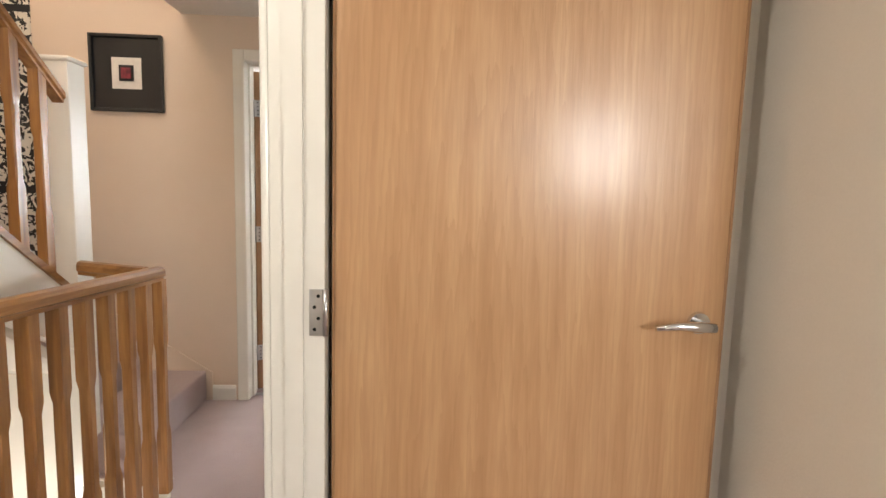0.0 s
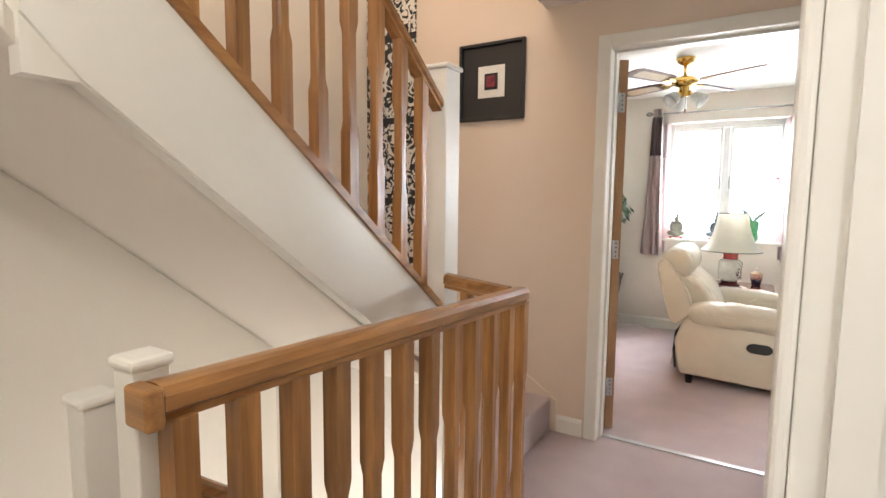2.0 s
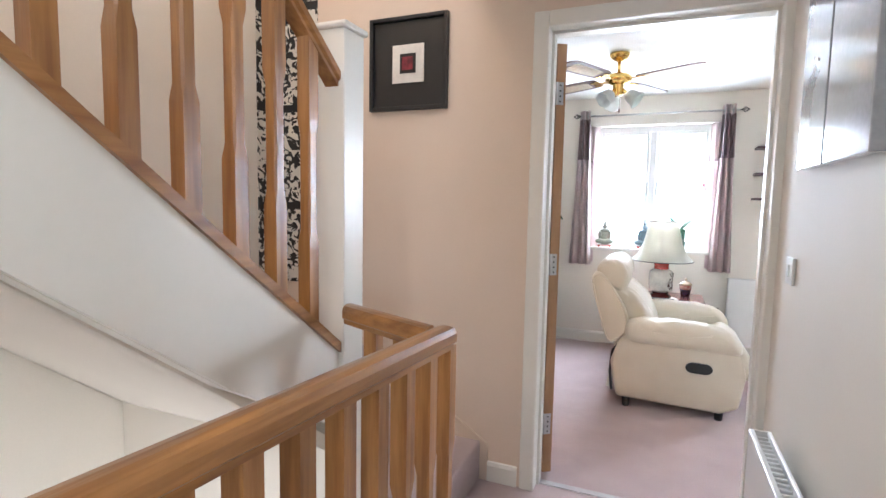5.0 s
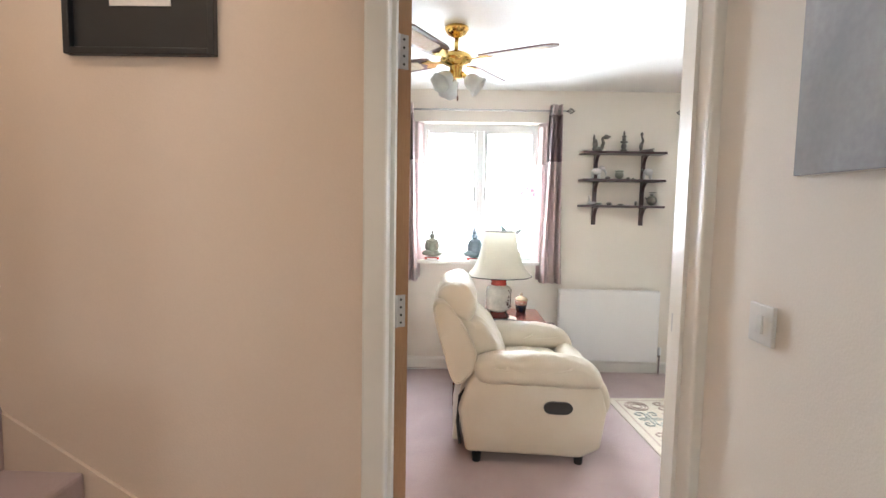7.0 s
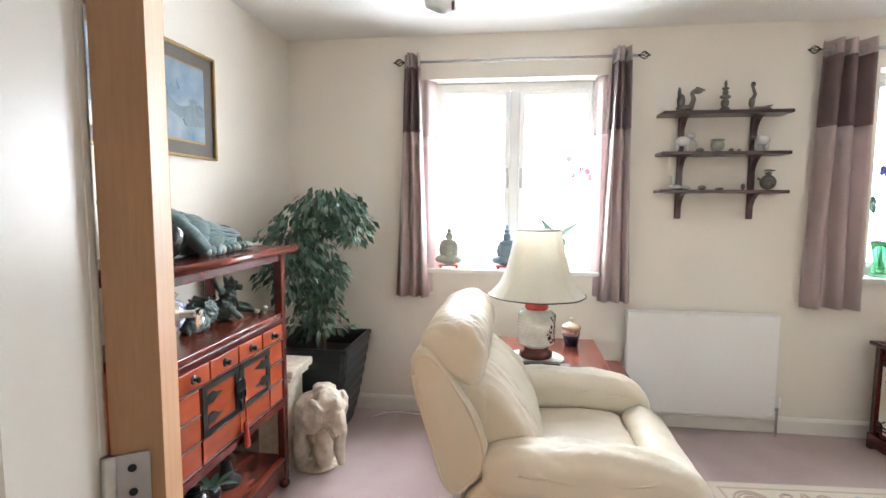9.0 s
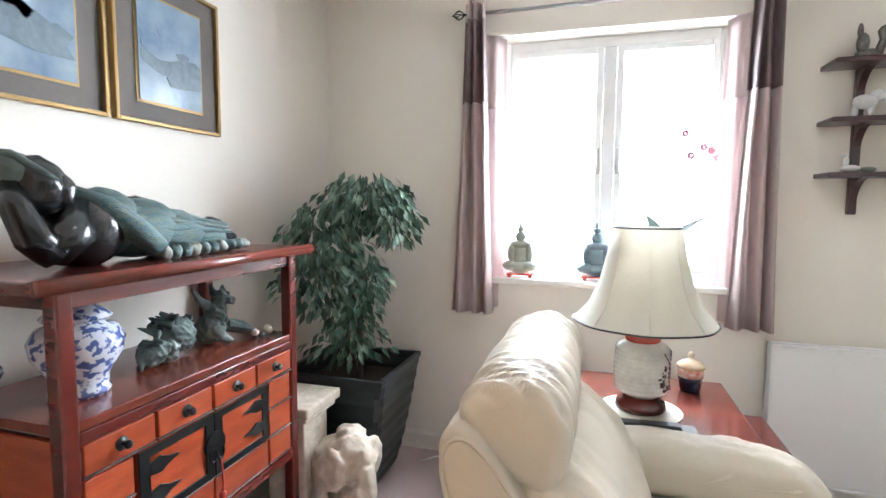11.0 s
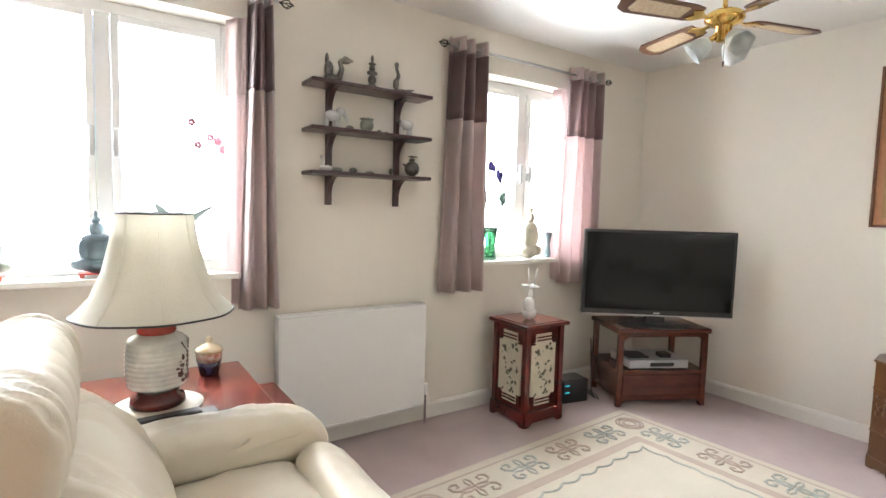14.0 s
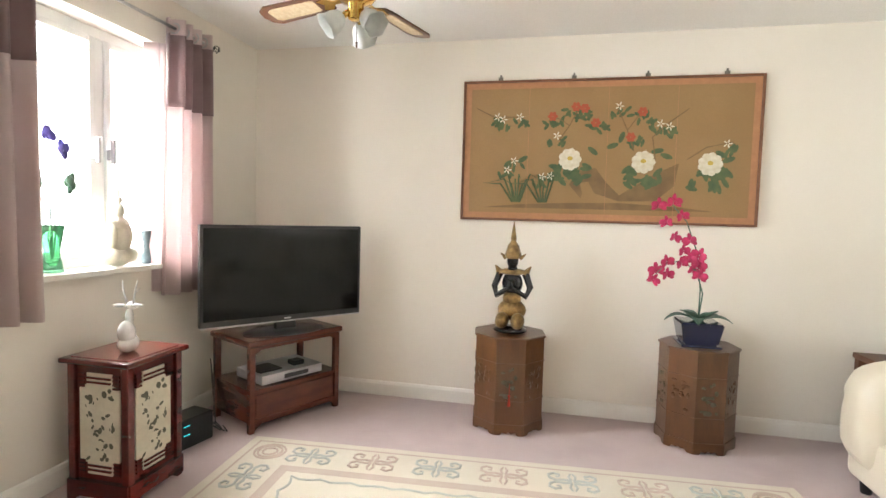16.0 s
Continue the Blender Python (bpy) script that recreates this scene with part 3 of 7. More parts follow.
def hinge(parent, at, along):
    """A steel butt hinge: knuckle, two leaves and their screws. along: where the leaf on the door's edge points."""
    h = new("hinge")
    h.parent = parent
    h.location = at
    bm = bmesh.new()
    cyl(bm, (0, 0, -0.05), (0, 0, 0.05), 0.0065, seg=10)
    ob = part("knuckle", bm, STEEL, h, smooth=True)
    bm = bmesh.new()
    ax, ay = along
    box(bm, (min(0, ax * 0.034) - abs(ay) * 0.0012, min(0, ay * 0.034) - abs(ax) * 0.0012, -0.05), (max(0, ax * 0.034) + abs(ay) * 0.0012, max(0, ay * 0.034) + abs(ax) * 0.0012, 0.05))
    for z in (-0.036, -0.012, 0.012, 0.036):
        c = Vector((ax * 0.019 + (0.004 if z in (-0.036, 0.012) else -0.004) * ax, ay * 0.019, z))
        n = Vector((ay, -ax, 0)) if ay else Vector((0, -1, 0))
        cyl(bm, c - n * 0.002, c + n * 0.002, 0.004, seg=8, mi=1)
    part("leaf", bm, [STEEL, BLACKMETAL], h)
    return h


door_1 = thing("door_1", "cream-painted frame with an open oak-veneer door into the living room", "door")
door_1["kind"] = "structure"
part("lining_hinge_side", B(((DL - 0.03, 3.73, 0), (DL, 3.89, DT)), bevel=0.002), GLOSS, door_1)
part("lining_latch_side", B(((DR, 3.73, 0), (DR + 0.03, 3.89, DT)), bevel=0.002), GLOSS, door_1)
part("lining_head", B(((DL - 0.03, 3.73, DT), (DR + 0.03, 3.89, DT + 0.03)), bevel=0.002), GLOSS, door_1)
part("stop", B(((DL, 3.79, 0), (DL + 0.012, 3.84, DT)), ((DR - 0.012, 3.79, 0), (DR, 3.84, DT)), ((DL + 0.012, 3.79, DT - 0.012), (DR - 0.012, 3.84, DT))), GLOSS, door_1)
architrave(door_1, DL, DR, DT, 3.735, -1, "x")
architrave(door_1, DL, DR - 0.0, DT, 3.885, 1, "x")
part("strike_plate", B(((DR - 0.002, 3.856, 0.985), (DR + 0.001, 3.872, 1.04))), STEEL, door_1, "steel strike plate")
part("threshold_bar", B(((DL, 3.80, 0.0), (DR, 3.835, 0.006)), bevel=0.002), STEEL, door_1, "thin metal carpet bar")


def handle(parent, at, out, toward):
    """A chrome lever on a round rose. out: the side it stands off; toward: the way the lever points."""
    h = new("handle")
    h.parent = parent
    h.location = at
    h["label"] = "chrome lever handle"
    bm = bmesh.new()
    cyl(bm, (0, 0, 0), (0, out * 0.009, 0), 0.026, 0.024, 20)
    cyl(bm, (0, out * 0.009, 0), (0, out * 0.05, 0), 0.009, seg=12)
    part("rose", bm, CHROME, h, smooth=False)
    bm = bmesh.new()
    tube(bm, [(-toward * 0.012, out * 0.048, 0), (toward * 0.02, out * 0.05, 0.002), (toward * 0.07, out * 0.049, 0.004), (toward * 0.118, out * 0.046, -0.003)], [0.011, 0.012, 0.009, 0.006], 10)
    part("lever", bm, CHROME, h, smooth=True)
    return h


def leaf(name, label, m, width, height=2.02, mid=1.0):
    """A flush oak door leaf, hinged at its local origin and lying along +x, its faces at y = 0 and 0.044."""
    d = thing(name, label, "door", m)
    part("panel", B(((0.006, 0.0005, 0.008), (width - 0.006, 0.0435, height)), bevel=0.0015), OAK_DOOR, d)
    part("lipping", B(((0, 0, 0.008), (0.006, 0.044, height)), ((width - 0.006, 0, 0.008), (width, 0.044, height))), OAK_EDGE, d, "darker oak edge")
    part("latch_plate", B(((width, 0.012, mid - 0.06), (width + 0.002, 0.032, mid + 0.06))), STEEL, d)
    for out, y in ((-1, 0.0), (1, 0.044)):
        handle(d, (width - 0.062, y, mid), out, -1)
    return d


# bedroom door, wide open along +x
bed = leaf("oak_door", "open flush oak-veneer door with a chrome lever handle", pose(1.222, 1.712, 0, 0, 0, 0), 0.885, 2.03, 1.03)
for z in (0.25, 1.05, 1.80):
    hinge(bed, (-0.008, -0.0345, z), (-1, 0))
# living-room door, swung into the room
liv = leaf("oak_door", "flush oak-veneer living-room door swung wide into the room", pose(DL + 0.004, 3.895, 0, 0, 0, 124.5) @ pose(0, -0.046, 0), 0.762, 2.02, 1.06)
for z in (0.25, 1.02, 1.80):
    hinge(liv, (-0.003, 0.046, z), (0, -1))

door_2 = thing("door_2", "cream gloss frame of the bedroom doorway", "door frame")
door_2["kind"] = "structure"
part("lining_far", B(((1.098, 1.68, 0), (1.212, 1.712, 2.07)), bevel=0.002), GLOSS, door_2)
part("lining_near", B(((1.098, 0.768, 0), (1.212, 0.80, 2.07)), bevel=0.002), GLOSS, door_2)
part("lining_head", B(((1.098, 0.80, 2.04), (1.212, 1.68, 2.07)), bevel=0.002), GLOSS, door_2)
part("stop", B(((1.13, 1.668, 0), (1.168, 1.68, 2.04)), ((1.13, 0.80, 0), (1.168, 0.812, 2.04))), GLOSS, door_2)
architrave(door_2, 0.80, 1.68, 2.04, 1.098, -1, "y")


# ---------------------------------------------------------------- windows
def window(name, x0, x1, lights):
    w = thing(name, "white plastic casement window, very bright daylight outside", "window")
    w["kind"] = "structure"
    z0, z1 = WINZ
    y0, y1 = Y1 + 0.13, Y1 + 0.19
    f = 0.05
    part("window_frame", B(((x0, y0, z0), (x0 + f, y1, z1)), ((x1 - f, y0, z0), (x1, y1, z1)), ((x0 + f, y0, z0), (x1 - f, y1, z0 + f)), ((x0 + f, y0, z1 - f), (x1 - f, y1, z1)), bevel=0.005), UPVC, w)
    step = (x1 - x0 - 2 * f) / lights
    for i in range(1, lights):
        c = x0 + f + i * step
        part("mullion", B(((c - 0.028, y0, z0 + f), (c + 0.028, y1, z1 - f)), bevel=0.005), UPVC, w)
        for d in (-1, 1):
            part("window_handle", B(((c + d * 0.043 - 0.009, y0 - 0.05, 1.40), (c + d * 0.043 + 0.009, y0 - 0.032, 1.52)), ((c + d * 0.043 - 0.012, y0 - 0.034, 1.42), (c + d * 0.043 + 0.012, y0 - 0.011, 1.47)), bevel=0.004), ALUMIN, w)
    for i in range(lights):
        a, b = x0 + f + i * step + (0.03 if i else 0.002), x0 + f + (i + 1) * step - (0.03 if i < lights - 1 else 0.002)
        s = 0.03
        part("sash", B(((a, y0 - 0.012, z0 + f), (a + s, y1 - 0.01, z1 - f)), ((b - s, y0 - 0.012, z0 + f), (b, y1 - 0.01, z1 - f)), ((a + s, y0 - 0.012, z0 + f), (b - s, y1 - 0.01, z0 + f + s)), ((a + s, y0 - 0.012, z1 - f - s), (b - s, y1 - 0.01, z1 - f)), bevel=0.004), UPVC, w)
        p = part("pane", B(((a + s, y0 + 0.02, z0 + f + s), (b - s, y0 + 0.026, z1 - f - s))), GLASS, w)
        p.visible_shadow = False
    part("window_sill", B(((x0 - 0.04, Y1 - 0.045, z0 - 0.022), (x1 + 0.04, Y1, z0 + 0.004)), ((x0, Y1, z0 - 0.002), (x1, y0, z0 + 0.004)), bevel=0.003), SKIRT, w)


window("window_1", *WIN1, 2)
window("window_2", *WIN2, 2)
w3 = thing("window_3", "white casement window of the bedroom", "window")
w3["kind"] = "structure"
part("window_frame", B(((1.5, -1.44, 1.0), (1.55, -1.41, 2.2)), ((3.25, -1.44, 1.0), (3.3, -1.41, 2.2)), ((1.55, -1.44, 1.0), (3.25, -1.41, 1.05)), ((1.55, -1.44, 2.15), (3.25, -1.41, 2.2))), UPVC, w3)
structure("ground", B(((-60, -60, -3.0), (60, 60, -2.9))), GREYROOF, "green garden ground outside")


# ---------------------------------------------------------------- balustrade and stairs
PITCH = 0.78
BAL = 0.032


def baluster(parent, x, y, z0, z1, name="baluster"):
    """A stop-chamfered square oak spindle: square ends and a slimmer, eight-sided middle."""
    bm = bmesh.new()
    h, k = BAL / 2 + 0.004, (BAL / 2 + 0.004) * 0.88
    L = z1 - z0
    e = min(0.26, L * 0.29)
    levels = [(z0, h, 0.0), (z0 + e, h, 0.0), (z0 + e + 0.035, k, 0.3), (z1 - e - 0.035, k, 0.3), (z1 - e, h, 0.0), (z1, h, 0.0)]
    rings = []
    for z, r, c in levels:
        q = r * (1 - c)
        ring = [bm.verts.new((x + a, y + b, z)) for a, b in ((r, -q), (r, q), (q, r), (-q, r), (-r, q), (-r, -q), (-q, -r), (q, -r))]
        rings.append(ring)
    for a, b in zip(rings, rings[1:]):
        for i in range(8):
            bm.faces.new((a[i], a[(i + 1) % 8], b[(i + 1) % 8], b[i]))
    bm.faces.new(rings[0])
    bm.faces.new(rings[-1])
    bmesh.ops.remove_doubles(bm, verts=bm.verts, dist=1e-5)
    return part(name, bm, OAK_Z, parent)


def rail_profile(w=0.062, h=0.058):
    """The moulded section of a handrail, across and up."""
    return [(-w * 0.36, 0), (w * 0.36, 0), (w * 0.36, h * 0.22), (w * 0.5, h * 0.34), (w * 0.5, h * 0.72), (w * 0.36, h * 0.94), (w * 0.12, h), (-w * 0.12, h), (-w * 0.36, h * 0.94), (-w * 0.5, h * 0.72), (-w * 0.5, h * 0.34), (-w * 0.36, h * 0.22)]


def sweep(bm, prof, a, b, across):
    """A section drawn from a to b; across: the level direction over the section."""
    a, b, s = Vector(a), Vector(b), Vector(across)
    up = Vector((0, 0, 1))
    r0 = [bm.verts.new(a + s * u + up * v) for u, v in prof]
    r1 = [bm.verts.new(b + s * u + up * v) for u, v in prof]
    n = len(prof)
    for i in range(n):
        bm.faces.new((r0[i], r0[(i + 1) % n], r1[(i + 1) % n], r1[i]))
    bm.faces.new(r0)
    bm.faces.new(r1)
    return bm


def newel(name, x, y, z0, z1, label, s=0.037):
    p = thing(name, label, "newel post", pose(x, y, z0))
    part("shaft", B(((-s, -s, 0), (s, s, z1 - z0 - 0.05)), bevel=0.004), GLOSS, p)
    part("cap", B(((-s - 0.2 * s, -s - 0.2 * s, z1 - z0 - 0.05), (s + 0.2 * s, s + 0.2 * s, z1 - z0 - 0.03)), bevel=0.008), GLOSS, p)
    return p


RY0, RY1 = 1.45, 2.672                              # landing rail: ends


def rail_at(y):
    """The rail's line, very slightly out of square with the stairwell: its middle and its underside."""
    return 0.32 + (y - RY0) * 0.0376, 0.966 - (y - RY0) * 0.030


RX, RZ = rail_at(RY1)
bal = thing("landing_balustrade", "oak landing balustrade with a moulded handrail and chamfered spindles", "balustrade")
part("handrail", sweep(bmesh.new(), rail_profile(), (*rail_at(RY0 - 0.005)[:1], RY0 - 0.005, rail_at(RY0 - 0.005)[1]), (*rail_at(RY1 + 0.031)[:1], RY1 + 0.031, rail_at(RY1 + 0.031)[1]), (1, 0, 0)), OAK_Y, bal)
part("return_rail", sweep(bmesh.new(), rail_profile(), (RX - 0.031, RY1, RZ + 0.001), (-0.003, RY1 + 0.145, RZ + 0.001), (0, 1, 0)), OAK_X, bal)
part("start_rail", B(((0.2925, RY0 - 0.034, 0.961), (0.354, RY0 - 0.005, 1.024)), bevel=0.007, seg=3), OAK_X, bal)
part("base_rail", B(((0.336, RY0 - 0.03, 0.0), (0.392, RY1 + 0.03, 0.022)), ((0.0, RY1 + 0.07, 0.0), (0.336, RY1 + 0.12, 0.022)), bevel=0.004), GLOSS, bal)
for i in range(12):
    y = 1.470 + 0.1126 * i
    baluster(bal, max(rail_at(y)[0], 0.338), y, 0.022, rail_at(y)[1] + 0.004)
for i in range(2):
    baluster(bal, RX - 0.135 - 0.115 * i, RY1 + 0.056 + 0.04 * i, 0.022, RZ + 0.004)
newel("newel_post", 0.262, 1.462, -0.3, 1.083, "cream-painted square newel post at the head of the lower stairs", 0.029)
newel("newel_post", 0.018, 1.495, -0.5, 0.958, "shorter cream-painted newel post of the lower flight", 0.03)
newel("newel_post", -0.064, 2.86, -0.9, 1.848, "tall cream-painted newel post at the foot of the upper stairs", 0.054)

# upper flight: string, capping, spindles, handrail, treads
SX = -0.03


def capz(y):
    return 0.871 + (2.787 - y) * PITCH


up = thing("upper_stairs", "white-strung carpeted stairs rising from the landing with oak spindles", "stairs")
y0, y1 = 2.805, 1.50
part("string", prism(bmesh.new(), [(y0, capz(y0) - 0.02), (1.44, capz(1.44) - 0.02), (1.44, 1.50), (1.53, 1.50), (2.36, 0.87), (y0, 0.60)], SX - 0.045, SX, "x"), GLOSS, up)
part("string_bead", prism(bmesh.new(), [(y1 + 0.06, 1.565), (2.30, 0.985), (2.36, 0.872), (1.53, 1.502), (1.44, 1.60), (1.44, 1.85), (1.50, 1.85), (1.50, 1.63)], SX, SX + 0.012, "x"), GLOSS, up, "raised painted margin of the string")
part("capping", prism(bmesh.new(), [(y0, capz(y0) - 0.02), (y1 - 0.2, capz(y1 - 0.2) - 0.02), (y1 - 0.2, capz(y1 - 0.2) + 0.012), (y0, capz(y0) + 0.012)], SX - 0.056, SX + 0.012, "x"), OAK_Y, up, "sloping oak capping")
for i in range(11):
    y = 2.692 - 0.1335 * i
    baluster(up, SX - 0.022, y, capz(y) + 0.006, capz(y) + 0.80)
part("handrail", sweep(bmesh.new(), rail_profile(), (SX - 0.022, 2.805, capz(2.805) + 0.775), (SX - 0.022, 1.25, capz(1.25) + 0.785), (1, 0, 0)), OAK_Y, up)
for i in range(5):
    y, z = 2.78 - 0.24 * i, 0.846 + 0.187 * i
    part("tread", B(((XS + 0.012, y - 0.28, z - 0.04), (SX - 0.047, y, z)), bevel=0.012), CARPET, up)
    part("riser", B(((XS + 0.012, y - 0.255, z), (SX - 0.047, y - 0.24, z + 0.15))), CARPET, up)
for i, (xa, xb) in enumerate(((-0.34, 0.135), (-0.62, -0.19), (-0.82, -0.47), (XS + 0.012, -0.70))):
    z = 0.19 * (i + 1)
    part("winder", B(((xa, 2.88 if i == 0 else 2.863, z - 0.19 if i == 0 else z - 0.22), (xb, 3.73, z)), bevel=0.014), CARPET, up, "carpeted winder tread")
part("wall_string", prism(bmesh.new(), [(0.17, 0.0), (0.17, 0.175), (0.0, 0.285), (-0.9, 0.86), (-0.9, 0.40), (-0.2, 0.19), (0.10, 0.10), (0.10, 0.0)], 3.724, 3.7345, "y"), WALL_PEACH, up)


def soffit():
    """The plastered underside of the upper stairs: a ruled sheet that sweeps up from the flight into the half landing."""
    bm = bmesh.new()
    grids = []
    for lift in (0.0, 0.05):
        grid = []
        for j in range(53):
            y = 2.86 - 3.25 * j / 52
            slope = 0.47 + (2.86 - y) * 0.777
            zw = min(slope + 0.03 * max(0.0, min(1.0, (2.86 - y) / 0.8)), 1.497)
            u = max(0.0, min(1.0, (1.56 - y) / 0.62))
            zs = min(slope, 1.486) + 0.62 * u * u * (3 - 2 * u)
            row = []
            for i in range(15):
                s = i / 14
                x = XS + 0.003 + (SX - (0.046 if y > 1.43 else 0.003) - XS - 0.003) * s
                row.append(bm.verts.new((x, y, zw + (zs - zw) * s * s * (2 - s) + lift)))
            grid.append(row)
        for a, b in zip(grid, grid[1:]):
            for i in range(14):
                bm.faces.new((a[i], a[i + 1], b[i + 1], b[i])).smooth = True
        grids.append(grid)
    lo, hi = grids
    for a, b in zip(range(52), range(1, 53)):
        for i in (0, 14):
            bm.faces.new((lo[a][i], lo[b][i], hi[b][i], hi[a][i]))
    for j in (0, 52):
        for i in range(14):
            bm.faces.new((lo[j][i], lo[j][i + 1], hi[j][i + 1], hi[j][i]))
    bmesh.ops.recalc_face_normals(bm, faces=list(bm.faces))
    return bm


structure("stair_soffit", soffit(), WALL, "plain plastered underside of the upper stairs")

low = thing("lower_stairs", "carpeted lower stairs with a white string", "stairs")
for i in range(11):
    y, z = 1.36 + 0.225 * i, -0.19 * (i + 1)
    part("tread", B(((XS + 0.012, y, z - 0.19), (-0.03, y + 0.26, z)), bevel=0.012), CARPET, low)
part("string", prism(bmesh.new(), [(1.37, 0.03), (1.37, -0.42), (3.70, -2.4), (3.70, -1.93)], -0.028, 0.005, "x"), GLOSS, low)
part("handrail", sweep(bmesh.new(), rail_profile(), (-0.01, 1.52, 0.76), (-0.01, 3.6, -1.0), (1, 0, 0)), OAK_Y, low)
structure("stairwell_end", B(((XS + 0.002, 2.845, -0.3), (-0.08, 2.858, 0.50)), ((-0.08, 2.845, -0.3), (0.334, 2.858, -0.003))), WALL, "plain wall under the turn of the stairs")
structure("stair_trim", B(((0.31, 1.36, -0.22), (0.334, 2.86, -0.002)), ((-0.03, 1.342, -0.22), (0.31, 1.362, -0.002)), bevel=0.003), GLOSS, "white painted edge of the stairwell opening")
structure("wallpaper_panel", B(((XS + 0.004, 3.727, 0.86), (-0.79, 3.734, 3.1)), ((XS + 0.001, 3.61, 0.86), (XS + 0.008, 3.726, 3.1)), bevel=0.001), DAMASK, "black and white scroll-patterned wallpaper panel")

# ---------------------------------------------------------------- landing things
def framed(name, label, m, w, h, frame_w, depth, frame_mat, layers, category="picture"):
    """A wall picture facing local -y, centred at the origin: four mitred bars, then flat mounts one on another."""
    p = thing(name, label, category, m)
    f = frame_w
    part("frame", B(((-w / 2, -depth, -h / 2), (-w / 2 + f, 0, h / 2)), ((w / 2 - f, -depth, -h / 2), (w / 2, 0, h / 2)), ((-w / 2 + f, -depth, -h / 2), (w / 2 - f, 0, -h / 2 + f)), ((-w / 2 + f, -depth, h / 2 - f), (w / 2 - f, 0, h / 2)), bevel=0.003), frame_mat, p)
    part("backing", B(((-w / 2 + f, -0.006, -h / 2 + f), (w / 2 - f, 0, h / 2 - f))), layers[0][2] if layers else frame_mat, p)
    for i, (lw, lh, lm) in enumerate(layers):
        part("mount" if i < len(layers) - 1 else "print", B(((-lw / 2, -0.008 - 0.004 * i, -lh / 2), (lw / 2, -0.006 - 0.004 * i, lh / 2))), lm, p)
    return p


fp = framed("framed_picture", "square black-framed picture with a small crimson print", pose(-0.27, 3.734, 1.945), 0.405, 0.43, 0.018, 0.026, BLACK, [(0.36, 0.39, BLACK), (0.165, 0.175, PAPER), (0.082, 0.09, BLACK), (0.055, 0.06, CASSIS)])

fp = framed("framed_picture", "ornate dark-framed picture hung low on the stair wall", pose(XS + 0.001, 3.55, -0.85, 0, 0, 90), 0.30, 0.62, 0.03, 0.03, FRAMEW, [(0.22, 0.54, DAMASK)])
part("crest", prism(bmesh.new(), [(-0.05, 0.30), (0.05, 0.30), (0.03, 0.335), (0.012, 0.345), (0, 0.37), (-0.012, 0.345), (-0.03, 0.335)], -0.028, -0.004, "y"), FRAMEW, fp)

for y0_, y1_ in ((2.78, 3.095), (3.107, 3.36)):
    p = thing("canvas_panel", "glossy pale canvas panel reflecting the daylight", "picture", pose(LX, (y0_ + y1_) / 2, 1.74), "pair of panels on the landing")
    part("canvas", B(((-0.034, -(y1_ - y0_) / 2, -0.325), (-0.001, (y1_ - y0_) / 2, 0.33)), bevel=0.003), PANELART, p)


def radiator(name, label, m, L, h, z0):
    """A pressed-steel panel radiator facing local -y, its back at y = 0."""
    r = thing(name, label, "radiator", m)
    part("front_panel", B(((0, -0.10, z0 + 0.012), (L, -0.085, z0 + h - 0.012)), bevel=0.005), RADW, r)
    part("back_panel", B(((0.01, -0.045, z0 + 0.015), (L - 0.01, -0.035, z0 + h - 0.015)), bevel=0.003), RADW, r)
    for x in (0, L):
        part("side_cover", B(((x - 0.004, -0.098, z0 + 0.01), (x + 0.004, -0.035, z0 + h)), bevel=0.002), RADW, r)
    n = int(L / 0.03)
    for i in range(n):
        x = 0.012 + (L - 0.024) * (i + 0.5) / n
        part("grille_bar", B(((x - 0.004, -0.085, z0 + h - 0.02), (x + 0.004, -0.048, z0 + h - 0.012))), RADW, r)
    for a, b in (((0, -0.101, z0 + h - 0.014), (L, -0.083, z0 + h)), ((0, -0.047, z0 + h - 0.014), (L, -0.034, z0 + h)), ((0, -0.101, z0), (L, -0.08, z0 + 0.014))):
        part("edge_fold", B((a, b), bevel=0.004), RADW, r)
    bm = bmesh.new()
    cyl(bm, (L + 0.03, -0.065, 0.0), (L + 0.03, -0.065, z0 + 0.06), 0.0075, seg=10)
    cyl(bm, (L, -0.065, z0 + 0.045), (L + 0.03, -0.065, z0 + 0.045), 0.010, seg=10)
    part("pipe", bm, CHROME, r)
    bm = bmesh.new()
    cyl(bm, (L + 0.03, -0.065, z0 + 0.055), (L + 0.03, -0.065, z0 + 0.115), 0.017, 0.015, 12)
    part("valve", bm, RADW, r, "white valve head")
    for x in (0.165, L - 0.165):
        part("bracket", B(((x - 0.015, -0.035, z0 + 0.1), (x + 0.015, 0.0, z0 + h - 0.08))), RADW, r)
    return r


radiator("radiator", "slim white panel radiator on the landing wall", pose(LX, 3.40, 0, 0, 0, -90), 1.1, 0.46, 0.12)
radiator("radiator", "white panel radiator under the living-room shelves", pose(1.43, Y1, 0), 0.80, 0.58, 0.118)

sw = thing("light_switch", "white plastic light switch on the landing wall", "switch", pose(LX, 3.47, 1.10))
part("plate", B(((-0.010, -0.044, -0.044), (-0.0005, 0.044, 0.044)), bevel=0.003), SWITCH, sw)
part("rocker", B(((-0.015, -0.012, -0.02), (-0.009, 0.012, 0.02)), bevel=0.002), SWITCH, sw)


